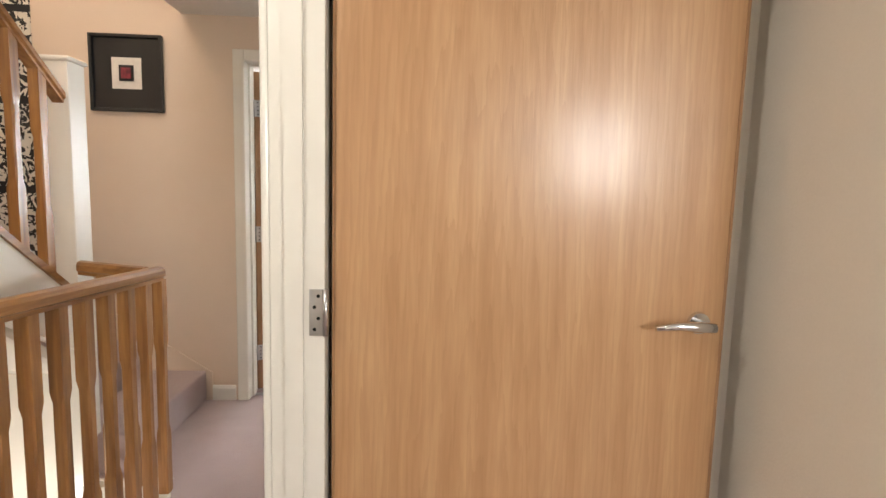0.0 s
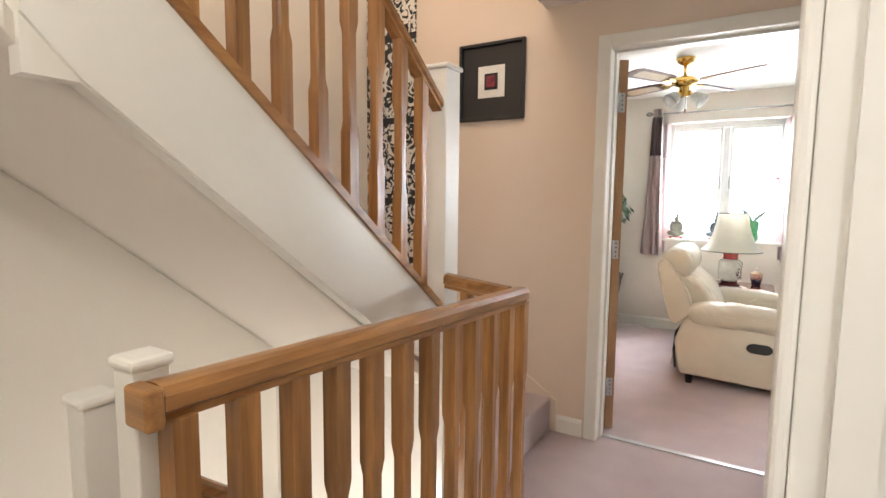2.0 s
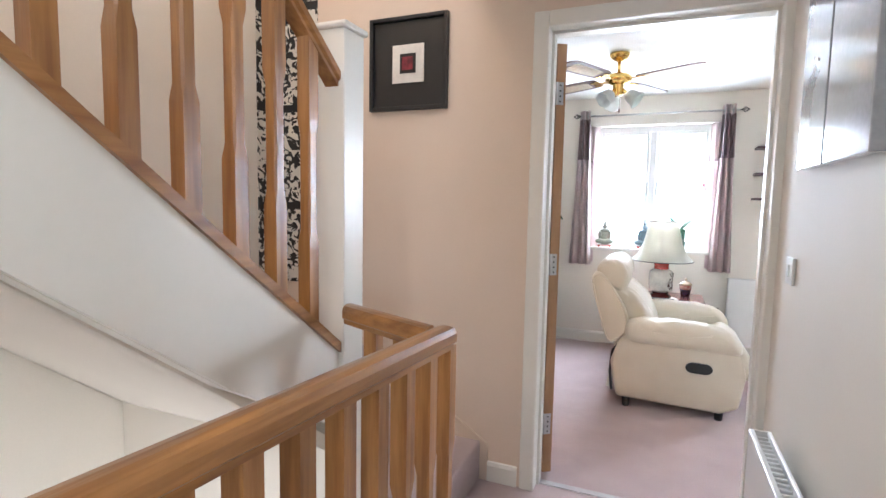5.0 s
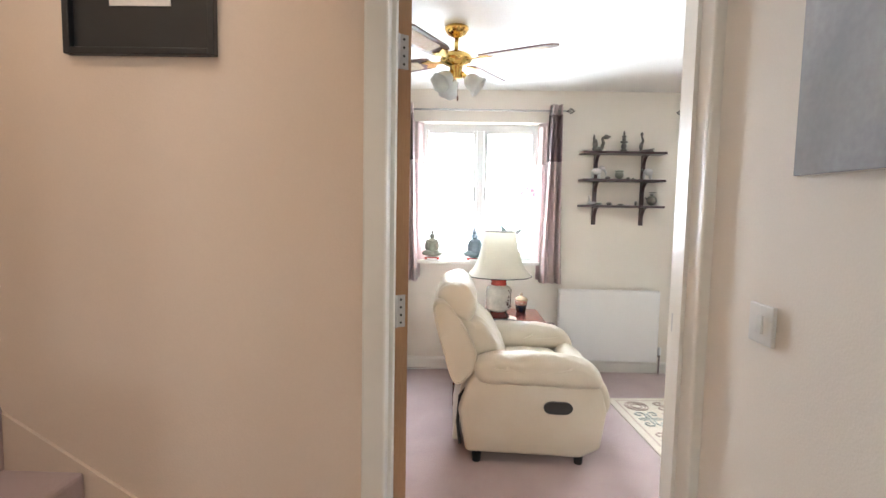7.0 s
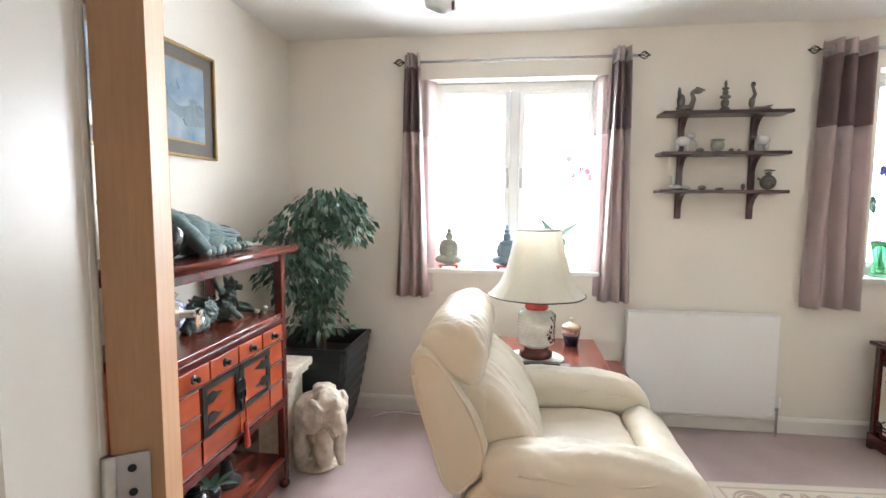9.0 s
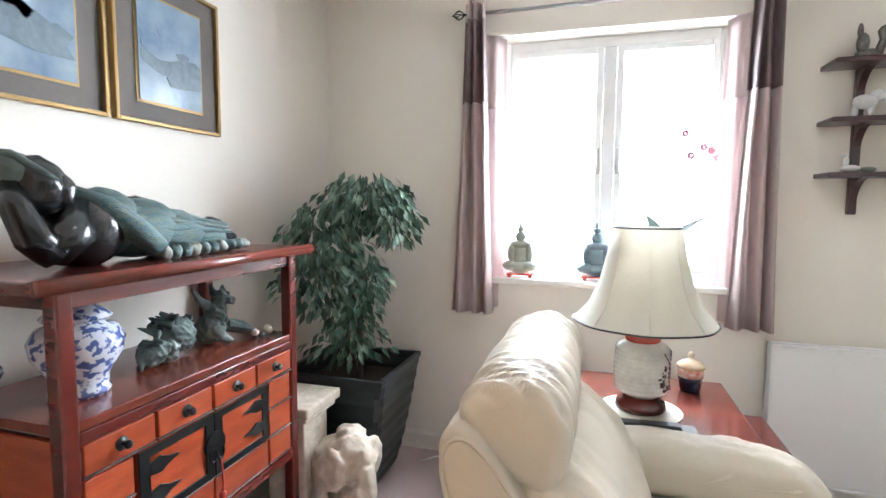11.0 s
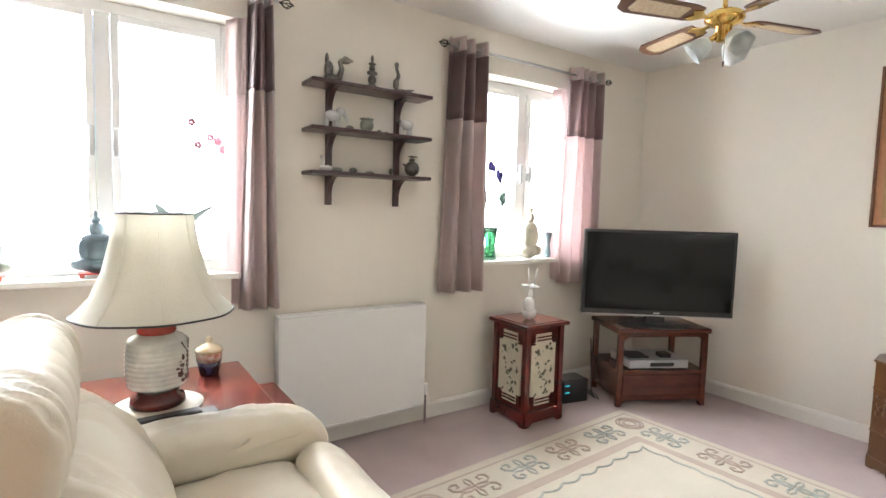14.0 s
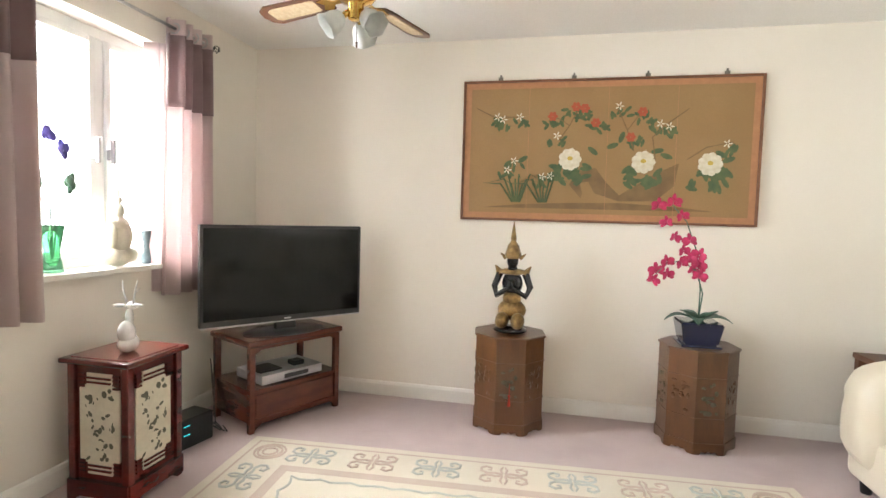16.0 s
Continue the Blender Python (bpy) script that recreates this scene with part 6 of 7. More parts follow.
TEALLIGHT.node_tree.nodes["Principled BSDF"].inputs["Emission Strength"].default_value = 1.2
for z in (0.07, 0.115):
    part("indicator", B(((-0.08, -0.0625, z), (-0.045, -0.059, z + 0.004))), TEALLIGHT, bx_, "teal indicator light")
cbl = thing("tv_cable", "loose dark cables trailing behind the television stand", "cable")
for k in range(3):
    bm = bmesh.new()
    tube(bm, [(3.36 + 0.03 * k, 6.34 - 0.05 * k, 0.10 - 0.03 * k), (3.40, 6.24 - 0.02 * k, 0.02), (3.46, 6.28 + 0.03 * k, 0.008), (3.52, 6.36, 0.01), (3.58, 6.42, 0.16 + 0.04 * k), (3.60, 6.45, 0.34)], 0.0035, 6)
    part("cable", bm, BLACK, cbl, smooth=True)

# painted lantern chest
ch = thing("lantern_chest", "red lacquer lantern chest with cream painted panels and fretwork", "chest", pose(2.70, 6.15, 0))
LW, LH = 0.30, 0.585
part("top", B(((-0.022, -0.022, LH - 0.022), (LW + 0.022, LW + 0.012, LH)), bevel=0.007), ROSE, ch)
part("top_inset", B(((0.01, 0.01, LH), (LW - 0.01, LW - 0.02, LH + 0.003))), ROSE_TOP, ch)
part("core", B(((0.016, 0.016, 0.05), (LW - 0.016, LW - 0.026, LH - 0.022))), ROSE, ch)
for x in (0.0, LW - 0.034):
    for y in (0.0, LW - 0.044):
        part("post", B(((x, y, 0.0), (x + 0.034, y + 0.034, LH - 0.022)), bevel=0.004), ROSE, ch)


def lantern_side(m):
    s = new("side_panel")
    s.parent = ch
    s.matrix_local = m
    a, b, z0, z1 = 0.05, LW - 0.06, 0.10, LH - 0.05
    c = 0.035
    out = [(a, z0 + 2 * c), (a + c, z0 + c * 1.6), (a + c, z0 + 0.01), (b - c, z0 + 0.01), (b - c, z0 + c * 1.6), (b, z0 + 2 * c), (b, z1 - 2 * c), (b - c, z1 - c * 1.6), (b - c, z1 - 0.01), (a + c, z1 - 0.01), (a + c, z1 - c * 1.6), (a, z1 - 2 * c)]
    part("painted_panel", prism(bmesh.new(), out, 0.010, 0.018, "y"), CREAMP, s, "cream panel painted with faint figures")
    random.seed(int(m.translation.x * 100) + 3)
    bm = bmesh.new()
    for k in range(44):
        disc(bm, (random.uniform(a + 0.03, b - 0.03), 0.0096 - 0.00004 * k, random.uniform(z0 + 0.07, z1 - 0.07)), random.uniform(0.005, 0.016), 7, 0, random.uniform(0.3, 0.9), random.uniform(0, 3), "y")
    part("brushwork", bm, OLIVE, s)["kind"] = "stuff"
    for zc in (z0 + 0.028, z0 + 0.046, z1 - 0.028, z1 - 0.046):
        part("fret_bar", B(((a + c + 0.004, 0.004, zc - 0.004), (b - c - 0.004, 0.012, zc + 0.004))), ROSE, s)
    for q in (a + 0.012, b - 0.012):
        for zc in (z0 + 0.016, z0 + 0.032, z0 + 0.048, z0 + 0.064, z1 - 0.016, z1 - 0.032, z1 - 0.048, z1 - 0.064):
            part("fret_bar", B(((q - 0.015, 0.004, zc - 0.004), (q + 0.015, 0.012, zc + 0.004))), ROSE, s)
    part("base_rail", prism(bmesh.new(), [(0.0, 0.0), (0.03, 0.0), (0.06, 0.022), (LW - 0.07, 0.022), (LW - 0.04, 0.0), (LW - 0.01, 0.0), (LW - 0.01, 0.085), (0.0, 0.085)], -0.008, 0.016, "y"), ROSE, s)


lantern_side(Matrix())
lantern_side(pose(0, LW - 0.01, 0, 0, 0, -90))
lantern_side(pose(LW, 0, 0, 0, 0, 90))
figure("deer_ornament", "white porcelain seated deer with antlers on the lantern chest", pose(2.83, 6.27, LH + 0.003, 0, 0, 20),
       [(0, 0, 0.035, 0.055, 0.04, 0.036, 0), (-0.015, 0, 0.085, 0.036, 0.034, 0.05, 0), (0.012, 0, 0.14, 0.016, 0.016, 0.045, 0), (0.03, 0, 0.19, 0.032, 0.02, 0.019, 0), (0.0, 0.035, 0.195, 0.010, 0.025, 0.008, 0), (0.0, -0.035, 0.195, 0.010, 0.025, 0.008, 0), (0.058, 0, 0.183, 0.010, 0.010, 0.008, 1), (0.045, 0.02, 0.02, 0.035, 0.014, 0.014, 1)], [WHITEP, PEWTER],
       [([(0.02, 0.012, 0.20), (0.012, 0.022, 0.25), (0.02, 0.03, 0.30)], [0.005, 0.004, 0.0015], 0), ([(0.02, -0.012, 0.20), (0.012, -0.022, 0.25), (0.02, -0.03, 0.30)], [0.005, 0.004, 0.0015], 0), ([(0.012, 0.022, 0.245), (0.03, 0.035, 0.265)], [0.003, 0.001], 0), ([(0.012, -0.022, 0.245), (0.03, -0.035, 0.265)], [0.003, 0.001], 0)])


# ---------------------------------------------------------------- octagonal pedestals
def pedestal(m, label):
    p = thing("octagonal_pedestal", label, "pedestal cabinet", m, "carved pedestals")
    ap, h = 0.20, 0.54
    r = ap / math.cos(math.pi / 8)
    octo = lambda s: [(r * s * math.cos(math.pi / 8 + k * math.pi / 4), r * s * math.sin(math.pi / 8 + k * math.pi / 4)) for k in range(8)]
    part("body", prism(bmesh.new(), octo(0.955), 0.035, h - 0.014, "z"), WALNUT, p)
    bm = bmesh.new()
    prism(bm, octo(1.0), h - 0.014, h, "z")
    bmesh.ops.bevel(bm, geom=list(bm.edges), offset=0.004, segments=2, affect="EDGES")
    part("top", bm, WALNUT, p)
    w = ap * 0.955 * math.tan(math.pi / 8)
    for k in range(8):
        s = new("facet")
        s.parent = p
        s.matrix_local = Matrix.Rotation(k * math.pi / 4, 4, "Z") @ Matrix.Translation((ap * 0.955, 0, 0)) @ Matrix.Rotation(math.pi / 2, 4, "Z")
        part("skirt", prism(bmesh.new(), [(-w - 0.003, 0.0), (-w * 0.6, 0.0), (-w * 0.45, 0.016), (-w * 0.15, 0.010), (0, 0.02), (w * 0.15, 0.010), (w * 0.45, 0.016), (w * 0.6, 0.0), (w + 0.003, 0.0), (w + 0.003, 0.06), (-w - 0.003, 0.06)], -0.006, 0.01, "y"), WALNUT, s, "scalloped base skirt")
        part("moulding", B(((-w, -0.004, 0.395), (w, 0.004, 0.401)), ((-w, -0.004, 0.185), (w, 0.004, 0.191))), WALNUT, s)
        random.seed(40 + k)
        bm = bmesh.new()
        for q in range(14):
            blob(bm, (random.uniform(-w * 0.6, w * 0.6), -0.001, random.uniform(0.21, 0.375)), (random.uniform(0.008, 0.02), 0.004, random.uniform(0.006, 0.016)), 0, 6)
        part("carving", bm, WALNUT if k % 2 else OLIVE, s, "low relief carving", smooth=True)
    return p


pedestal(pose(3.995, 4.77, 0, 0, 0, 8), "dark carved octagonal wooden pedestal bearing the kneeling figure")
pedestal(pose(4.028, 3.745, 0, 0, 0, 8) @ Matrix.Diagonal((0.95, 0.95, 1.0, 1)), "dark carved octagonal wooden pedestal bearing the orchid")
tas = thing("red_tassel", "small red tassel hanging on the carved pedestal", "tassel", pose(3.789, 4.745, 0.17))
bm = bmesh.new()
cyl(bm, (0, 0, 0), (0, 0, 0.05), 0.009, 0.004, 10)
blob(bm, (0, 0, 0.055), (0.008, 0.008, 0.009))
tube(bm, [(0, 0, 0.06), (0.008, 0, 0.09), (0.012, 0, 0.12)], 0.002, 5)
part("cord_and_skirt", bm, REDP, tas)

PZ = 0.54
figure("kneeling_figure", "kneeling black and gold temple figure with a spired crown", pose(3.985, 4.765, PZ, 0, 0, 176) @ Matrix.Diagonal((0.95, 0.98, 0.965, 1)),
       [(0.03, 0, 0.02, 0.09, 0.10, 0.022, 2), (0.05, 0.045, 0.075, 0.075, 0.04, 0.05, 1), (0.05, -0.045, 0.075, 0.075, 0.04, 0.05, 1), (-0.02, 0, 0.13, 0.075, 0.085, 0.065, 1), (-0.01, 0, 0.20, 0.045, 0.055, 0.05, 1), (-0.01, 0, 0.29, 0.045, 0.062, 0.075, 0), (-0.008, 0, 0.36, 0.045, 0.085, 0.022, 1), (0, 0, 0.375, 0.03, 0.03, 0.03, 0), (0.008, 0, 0.425, 0.036, 0.034, 0.045, 0)], [BLACKB, GOLDB, BLACKB],
       [([(-0.01, 0.075, 0.35), (-0.005, 0.105, 0.27), (0.03, 0.085, 0.22), (0.07, 0.01, 0.27), (0.075, 0.004, 0.31)], [0.022, 0.019, 0.017, 0.015, 0.008], 0),
        ([(-0.01, -0.075, 0.35), (-0.005, -0.105, 0.27), (0.03, -0.085, 0.22), (0.07, -0.01, 0.27), (0.075, -0.004, 0.31)], [0.022, 0.019, 0.017, 0.015, 0.008], 0),
        ([(0, 0, 0.44), (0, 0, 0.462), (0, 0, 0.485), (0, 0, 0.52), (0, 0, 0.545), (0, 0, 0.56), (0, 0, 0.66)], [0.046, 0.05, 0.042, 0.032, 0.014, 0.018, 0.002], 1),
        ([(0, 0.04, 0.44), (-0.005, 0.075, 0.47)], [0.014, 0.003], 1), ([(0, -0.04, 0.44), (-0.005, -0.075, 0.47)], [0.014, 0.003], 1),
        ([(-0.01, 0.07, 0.345), (-0.015, 0.105, 0.395)], [0.026, 0.004], 1), ([(-0.01, -0.07, 0.345), (-0.015, -0.105, 0.395)], [0.026, 0.004], 1)], "statue", 16)

orc = thing("orchid_plant", "magenta orchid with arching flower stems in a navy pot", "potted plant", pose(4.01, 3.76, PZ))
bm = bmesh.new()
prism(bm, [(-0.085, -0.085), (0.085, -0.085), (0.085, 0.085), (-0.085, 0.085)], 0.012, 0.13, "z")
for v in bm.verts:
    if v.co.z > 0.1:
        v.co.x *= 1.25
        v.co.y *= 1.25
bmesh.ops.bevel(bm, geom=list(bm.edges), offset=0.008, segments=2, affect="EDGES")
part("pot", bm, NAVY, orc)
part("saucer", B(((-0.10, -0.10, 0.0), (0.10, 0.10, 0.012)), bevel=0.004), NAVY, orc)
part("soil", B(((-0.095, -0.095, 0.10), (0.095, 0.095, 0.126))), SOIL, orc)


def strap_leaf(bm, base, yaw, length, width, droop):
    n = 8
    rows = []
    for k in range(n + 1):
        t = k / n
        x = length * t * math.cos(droop * t * 0.6)
        z = length * (0.75 * t - droop * t * t)
        w = width * math.sin(math.pi * (0.12 + 0.88 * t)) * (1 if t < 1 else 0.1)
        c, s = math.cos(yaw), math.sin(yaw)
        rows.append([bm.verts.new((base[0] + x * c - d * s, base[1] + x * s + d * c, base[2] + z + abs(d) * 0.25)) for d in (-w, 0, w)])
    for a, b in zip(rows, rows[1:]):
        for i in range(2):
            bm.faces.new((a[i], a[i + 1], b[i + 1], b[i]))


for k, (yaw, ln, dr_) in enumerate(((2.9, 0.20, 0.9), (1.7, 0.24, 0.95), (4.4, 0.22, 0.9), (3.6, 0.17, 0.15), (0.4, 0.20, 0.7), (5.3, 0.20, 0.8), (2.4, 0.18, 0.3))):
    bm = bmesh.new()
    strap_leaf(bm, (0, 0, 0.12), yaw, ln * 0.82, 0.034, dr_ * 0.75)
    ob = part("leaf", bm, ORCHLEAF, orc, smooth=True)
    ob.modifiers.new("thickness", "SOLIDIFY").thickness = 0.003
random.seed(21)
stems = ([(0, 0, 0.12), (-0.01, 0.0, 0.30), (-0.02, 0.03, 0.50), (-0.03, 0.09, 0.66), (-0.04, 0.17, 0.75), (-0.05, 0.25, 0.74)], [(0, 0, 0.12), (-0.02, -0.01, 0.28), (-0.03, 0.03, 0.40), (-0.04, 0.11, 0.455), (-0.05, 0.19, 0.43), (-0.05, 0.26, 0.35)])
for st in stems:
    bm = bmesh.new()
    tube(bm, st, [0.004, 0.004, 0.0035, 0.003, 0.0025, 0.0015], 6)
    part("stem", bm, ORCHLEAF, orc, smooth=True)


def orchid_flower(c, size, yaw, roll):
    """Three narrow sepals behind two broad petals and a small curled lip, facing local -x."""
    R = Matrix.Translation(c) @ Matrix.Rotation(yaw, 4, "Z") @ Matrix.Rotation(roll, 4, "X")
    bm = bmesh.new()
    for k in range(3):
        a = math.pi / 2 + k * 2 * math.pi / 3
        m = R @ Matrix.Translation((0.002, 0.62 * size * math.cos(a), 0.62 * size * math.sin(a))) @ Matrix.Rotation(a, 4, "X") @ Matrix.Rotation(0.25, 4, "Z")
        bmesh.ops.create_uvsphere(bm, u_segments=8, v_segments=5, radius=1, matrix=m @ Matrix.Diagonal((0.10 * size, 0.62 * size, 0.32 * size, 1)))
    for sy in (-1, 1):
        m = R @ Matrix.Translation((-0.003, sy * 0.6 * size, 0.12 * size)) @ Matrix.Rotation(sy * 0.3, 4, "Z")
        bmesh.ops.create_uvsphere(bm, u_segments=8, v_segments=5, radius=1, matrix=m @ Matrix.Diagonal((0.10 * size, 0.58 * size, 0.52 * size, 1)))
    bmesh.ops.create_uvsphere(bm, u_segments=7, v_segments=5, radius=1, matrix=R @ Matrix.Translation((-0.25 * size, 0, -0.16 * size)) @ Matrix.Diagonal((0.3 * size, 0.2 * size, 0.28 * size, 1)))
    part("flower", bm, MAGENTA, orc, smooth=True)


for fy, fz in ((0.255, 0.745), (0.18, 0.765), (0.21, 0.655), (0.13, 0.69), (0.165, 0.575), (0.085, 0.56), (0.115, 0.505), (0.045, 0.485), (0.085, 0.46), (0.125, 0.44), (0.06, 0.40), (0.035, 0.43), (0.20, 0.445), (0.245, 0.395), (0.19, 0.375), (0.265, 0.345), (0.03, 0.375)):
    orchid_flower((random.uniform(-0.07, -0.02), fy - 0.015, fz), random.uniform(0.031, 0.039), random.uniform(-0.7, 0.5), random.uniform(-0.5, 0.5))

# sofa and end table beyond the pedestals
so = thing("leather_sofa", "cream leather sofa with a loose cushion", "sofa", pose(2.75, 2.32, 0))
part("base", B(((-0.95, 0.05, 0.06), (0.95, 0.86, 0.30)), bevel=0.04, seg=3), LEATHER, so)
for x in (-0.83, 0.83):
    bm = bmesh.new()
    cushion(bm, (x, 0.47, 0.36), (0.28, 0.90, 0.52), 4.0, 10, 0.0, 0.02, seed=x * 4)
    part("armrest", bm, LEATHER, so, smooth=True)
for x in (-0.345, 0.345):
    bm = bmesh.new()
    cushion(bm, (x, 0.52, 0.38), (0.68, 0.70, 0.2), 5.0, 9, 0.1, 0.02, seed=x * 7)
    part("seat_cushion", bm, LEATHER, so, smooth=True)
    bm = bmesh.new()
    cushion(bm, (x, 0.17, 0.66), (0.68, 0.26, 0.58), 4.0, 9, 0.0, 0.03, seed=x * 9)
    part("back_cushion", bm, LEATHER, so, smooth=True)
for x, y in ((-0.88, 0.12), (0.88, 0.12), (-0.88, 0.80), (0.88, 0.80)):
    bm = bmesh.new()
    cyl(bm, (x, y, 0), (x, y, 0.07), 0.022, 0.028, 12)
    part("foot", bm, BLACK, so)
cu = thing("scatter_cushion", "plump cream leather cushion on the sofa arm", "cushion", pose(3.56, 2.78, 0.665, 14, -22, 10))
bm = bmesh.new()
cushion(bm, (0, 0, 0), (0.36, 0.36, 0.12), 3.0, 10, 0.25, 0.03)
part("cover", bm, LEATHER, cu, smooth=True)
et = thing("end_table", "dark wooden end table behind the sofa arm", "table", pose(3.96, 2.70, 0))
part("tabletop", B(((-0.19, -0.25, 0.50), (0.19, 0.25, 0.53)), bevel=0.006), FRAMEW, et)
for x in (-0.16, 0.16):
    for y in (-0.22, 0.22):
        part("leg", B(((x - 0.022, y - 0.022, 0), (x + 0.022, y + 0.022, 0.50)), bevel=0.004), FRAMEW, et)


# ---------------------------------------------------------------- cabinet's ornaments
CX, CT, CSH, CB = -0.235, 1.112, 0.822, 0.15
ridges = []
for j in range(8):
    q = radians(12 + 17 * j)
    ridges.append(([((0.088 - 0.02 * u) * math.cos(q), 0.17 + 0.42 * u, 0.07 - 0.035 * u + (0.092 - 0.045 * u) * math.sin(q + 0.25 * u)) for u in (0.0, 0.2, 0.4, 0.6, 0.8, 1.0)], [0.006, 0.009, 0.009, 0.008, 0.007, 0.004], 2 if j % 3 == 1 else 1))
hem = [(0.092 - 0.02 * k / 9, 0.30 + 0.037 * k, 0.018, 0.022, 0.02, 0.021 - 0.0006 * k, 1 + 3 * (k % 3 == 0)) for k in range(10)]
figure("reclining_figure", "large black reclining figure in a teal and gilt robe", pose(CX - 0.17, 4.86, CT),
       [(0.02, 0.050, 0.175, 0.060, 0.058, 0.062, 0), (0.0, 0.012, 0.198, 0.056, 0.048, 0.05, 2), (0.05, 0.085, 0.165, 0.03, 0.028, 0.036, 0), (0.02, 0.10, 0.12, 0.045, 0.05, 0.055, 0), (0.02, 0.15, 0.08, 0.085, 0.085, 0.085, 0),
        (0.0, 0.21, 0.095, 0.088, 0.085, 0.082, 1), (0.0, 0.30, 0.08, 0.092, 0.12, 0.076, 1), (0.0, 0.40, 0.062, 0.086, 0.13, 0.064, 1), (0.0, 0.50, 0.043, 0.076, 0.115, 0.048, 1),
        (-0.03, 0.33, 0.135, 0.03, 0.065, 0.024, 0), (-0.01, 0.585, 0.055, 0.045, 0.045, 0.045, 0), (0.0, 0.62, 0.03, 0.05, 0.042, 0.03, 0)] + hem, [BLACKB, TEALB, BRONZE, GOLDB, JADE],
       [([(0.03, 0.12, 0.12), (0.07, 0.08, 0.07), (0.075, 0.035, 0.042)], [0.05, 0.045, 0.04], 0), ([(0.075, 0.045, 0.04), (0.075, 0.005, 0.07), (0.06, -0.012, 0.13), (0.03, 0.0, 0.17)], [0.038, 0.034, 0.028, 0.026], 0),
        ([(0.0, -0.03, 0.235), (0.045, 0.0, 0.232), (0.07, 0.03, 0.205), (0.08, 0.06, 0.185)], [0.003, 0.006, 0.007, 0.004], 2),
        ([(0.02, 0.12, 0.165), (0.07, 0.165, 0.13), (0.095, 0.22, 0.08), (0.10, 0.28, 0.035)], [0.02, 0.03, 0.032, 0.028], 1)] + ridges, "statue", 22, 0.005, 40.0)
BLUEWHITE = mat("blue_white_porcelain", (0.55, 0.57, 0.61), 0.15, second=(0.07, 0.10, 0.25), scale=62, coat=0.5, bump_scale=60, grain=0.15)
for nd in BLUEWHITE.node_tree.nodes:
    if nd.type == "MAP_RANGE" and abs(nd.inputs["From Min"].default_value - 0.35) < 1e-4:
        nd.inputs["From Min"].default_value, nd.inputs["From Max"].default_value = 0.50, 0.55
vs_ = thing("ginger_jar", "blue and white lidded porcelain jar on the cabinet shelf", "jar", pose(CX - 0.15, 4.985, CSH) @ Matrix.Diagonal((1.13, 1.13, 0.93, 1)))
bm = bmesh.new()
lathe(bm, [(0.05, 0), (0.055, 0.012), (0.05, 0.022), (0.052, 0.05), (0.078, 0.10), (0.083, 0.135), (0.07, 0.165), (0.045, 0.178), (0.043, 0.188)], 28)
part("body", bm, BLUEWHITE, vs_, smooth=True)
bm = bmesh.new()
lathe(bm, [(0.058, 0.186), (0.062, 0.192), (0.05, 0.205), (0.025, 0.222), (0.010, 0.228), (0.014, 0.238), (0.004, 0.25)], 28)
part("lid", bm, BLUEWHITE, vs_, smooth=True)
random.seed(9)
pts_ = [(random.uniform(-0.04, 0.045), random.uniform(-0.13, 0.03), random.uniform(0.012, 0.05)) for _ in range(12)]
scales = [([(random.uniform(-0.03, 0.04), y, 0.075 + 0.03 * math.cos((y + 0.02) * 16)), (random.uniform(-0.03, 0.05), y - 0.02, 0.095 + 0.03 * math.cos((y + 0.02) * 16))], [0.012, 0.002], 0) for y in [-0.10 + 0.014 * k for k in range(11)]]
figure("dragon_sculpture", "verdigris bronze dragon sculpture on the cabinet shelf", pose(CX - 0.17, 5.30, CSH),
       [(x, y, z, 0.022, 0.026, 0.022, 0) for x, y, z in pts_] + [(0, -0.02, 0.062, 0.045, 0.062, 0.05, 0), (0, -0.09, 0.032, 0.035, 0.05, 0.03, 0), (0, 0.12, 0.045, 0.042, 0.055, 0.045, 0), (0.01, 0.135, 0.09, 0.033, 0.034, 0.045, 0), (0.018, 0.15, 0.14, 0.028, 0.027, 0.024, 0), (0.045, 0.158, 0.132, 0.016, 0.014, 0.012, 0)], [BRONZE],
       [([(0.01, 0.13, 0.155), (0.0, 0.125, 0.185)], [0.012, 0.002], 0), ([(0.01, 0.17, 0.155), (0.0, 0.18, 0.182)], [0.012, 0.002], 0), ([(0, 0.11, 0.12), (0, 0.075, 0.145), (0, 0.05, 0.18)], [0.016, 0.01, 0.003], 0), ([(0.02, 0.17, 0.05), (0.05, 0.21, 0.035), (0.06, 0.26, 0.012)], [0.024, 0.018, 0.008], 0), ([(0.03, 0.10, 0.06), (0.055, 0.11, 0.03), (0.065, 0.13, 0.008)], [0.016, 0.012, 0.01], 0), ([(0, -0.10, 0.04), (0.02, -0.15, 0.03), (0.04, -0.17, 0.008)], [0.02, 0.012, 0.004], 0)] + scales, "statue", 26, 0.009, 85.0, 0.0035)
figure("blossom_spray", "small white-flowered twig ornament on the cabinet shelf", pose(CX - 0.06, 5.52, CSH),
       [(0, 0, 0.012, 0.012, 0.012, 0.012, 1), (0.01, 0.02, 0.03, 0.012, 0.012, 0.010, 0), (-0.01, -0.015, 0.022, 0.012, 0.012, 0.010, 0), (0.0, 0.04, 0.02, 0.014, 0.012, 0.012, 0)], [PEONY, BRONZE])
rcn = thing("red_candle", "red pillar candle in a black holder on the lowest shelf", "candle", pose(CX - 0.15, 5.36, CB))
bm = bmesh.new()
lathe(bm, [(0.06, 0), (0.062, 0.01), (0.03, 0.03), (0.02, 0.10), (0.035, 0.115)], 18)
part("holder", bm, BLACK, rcn, smooth=True)
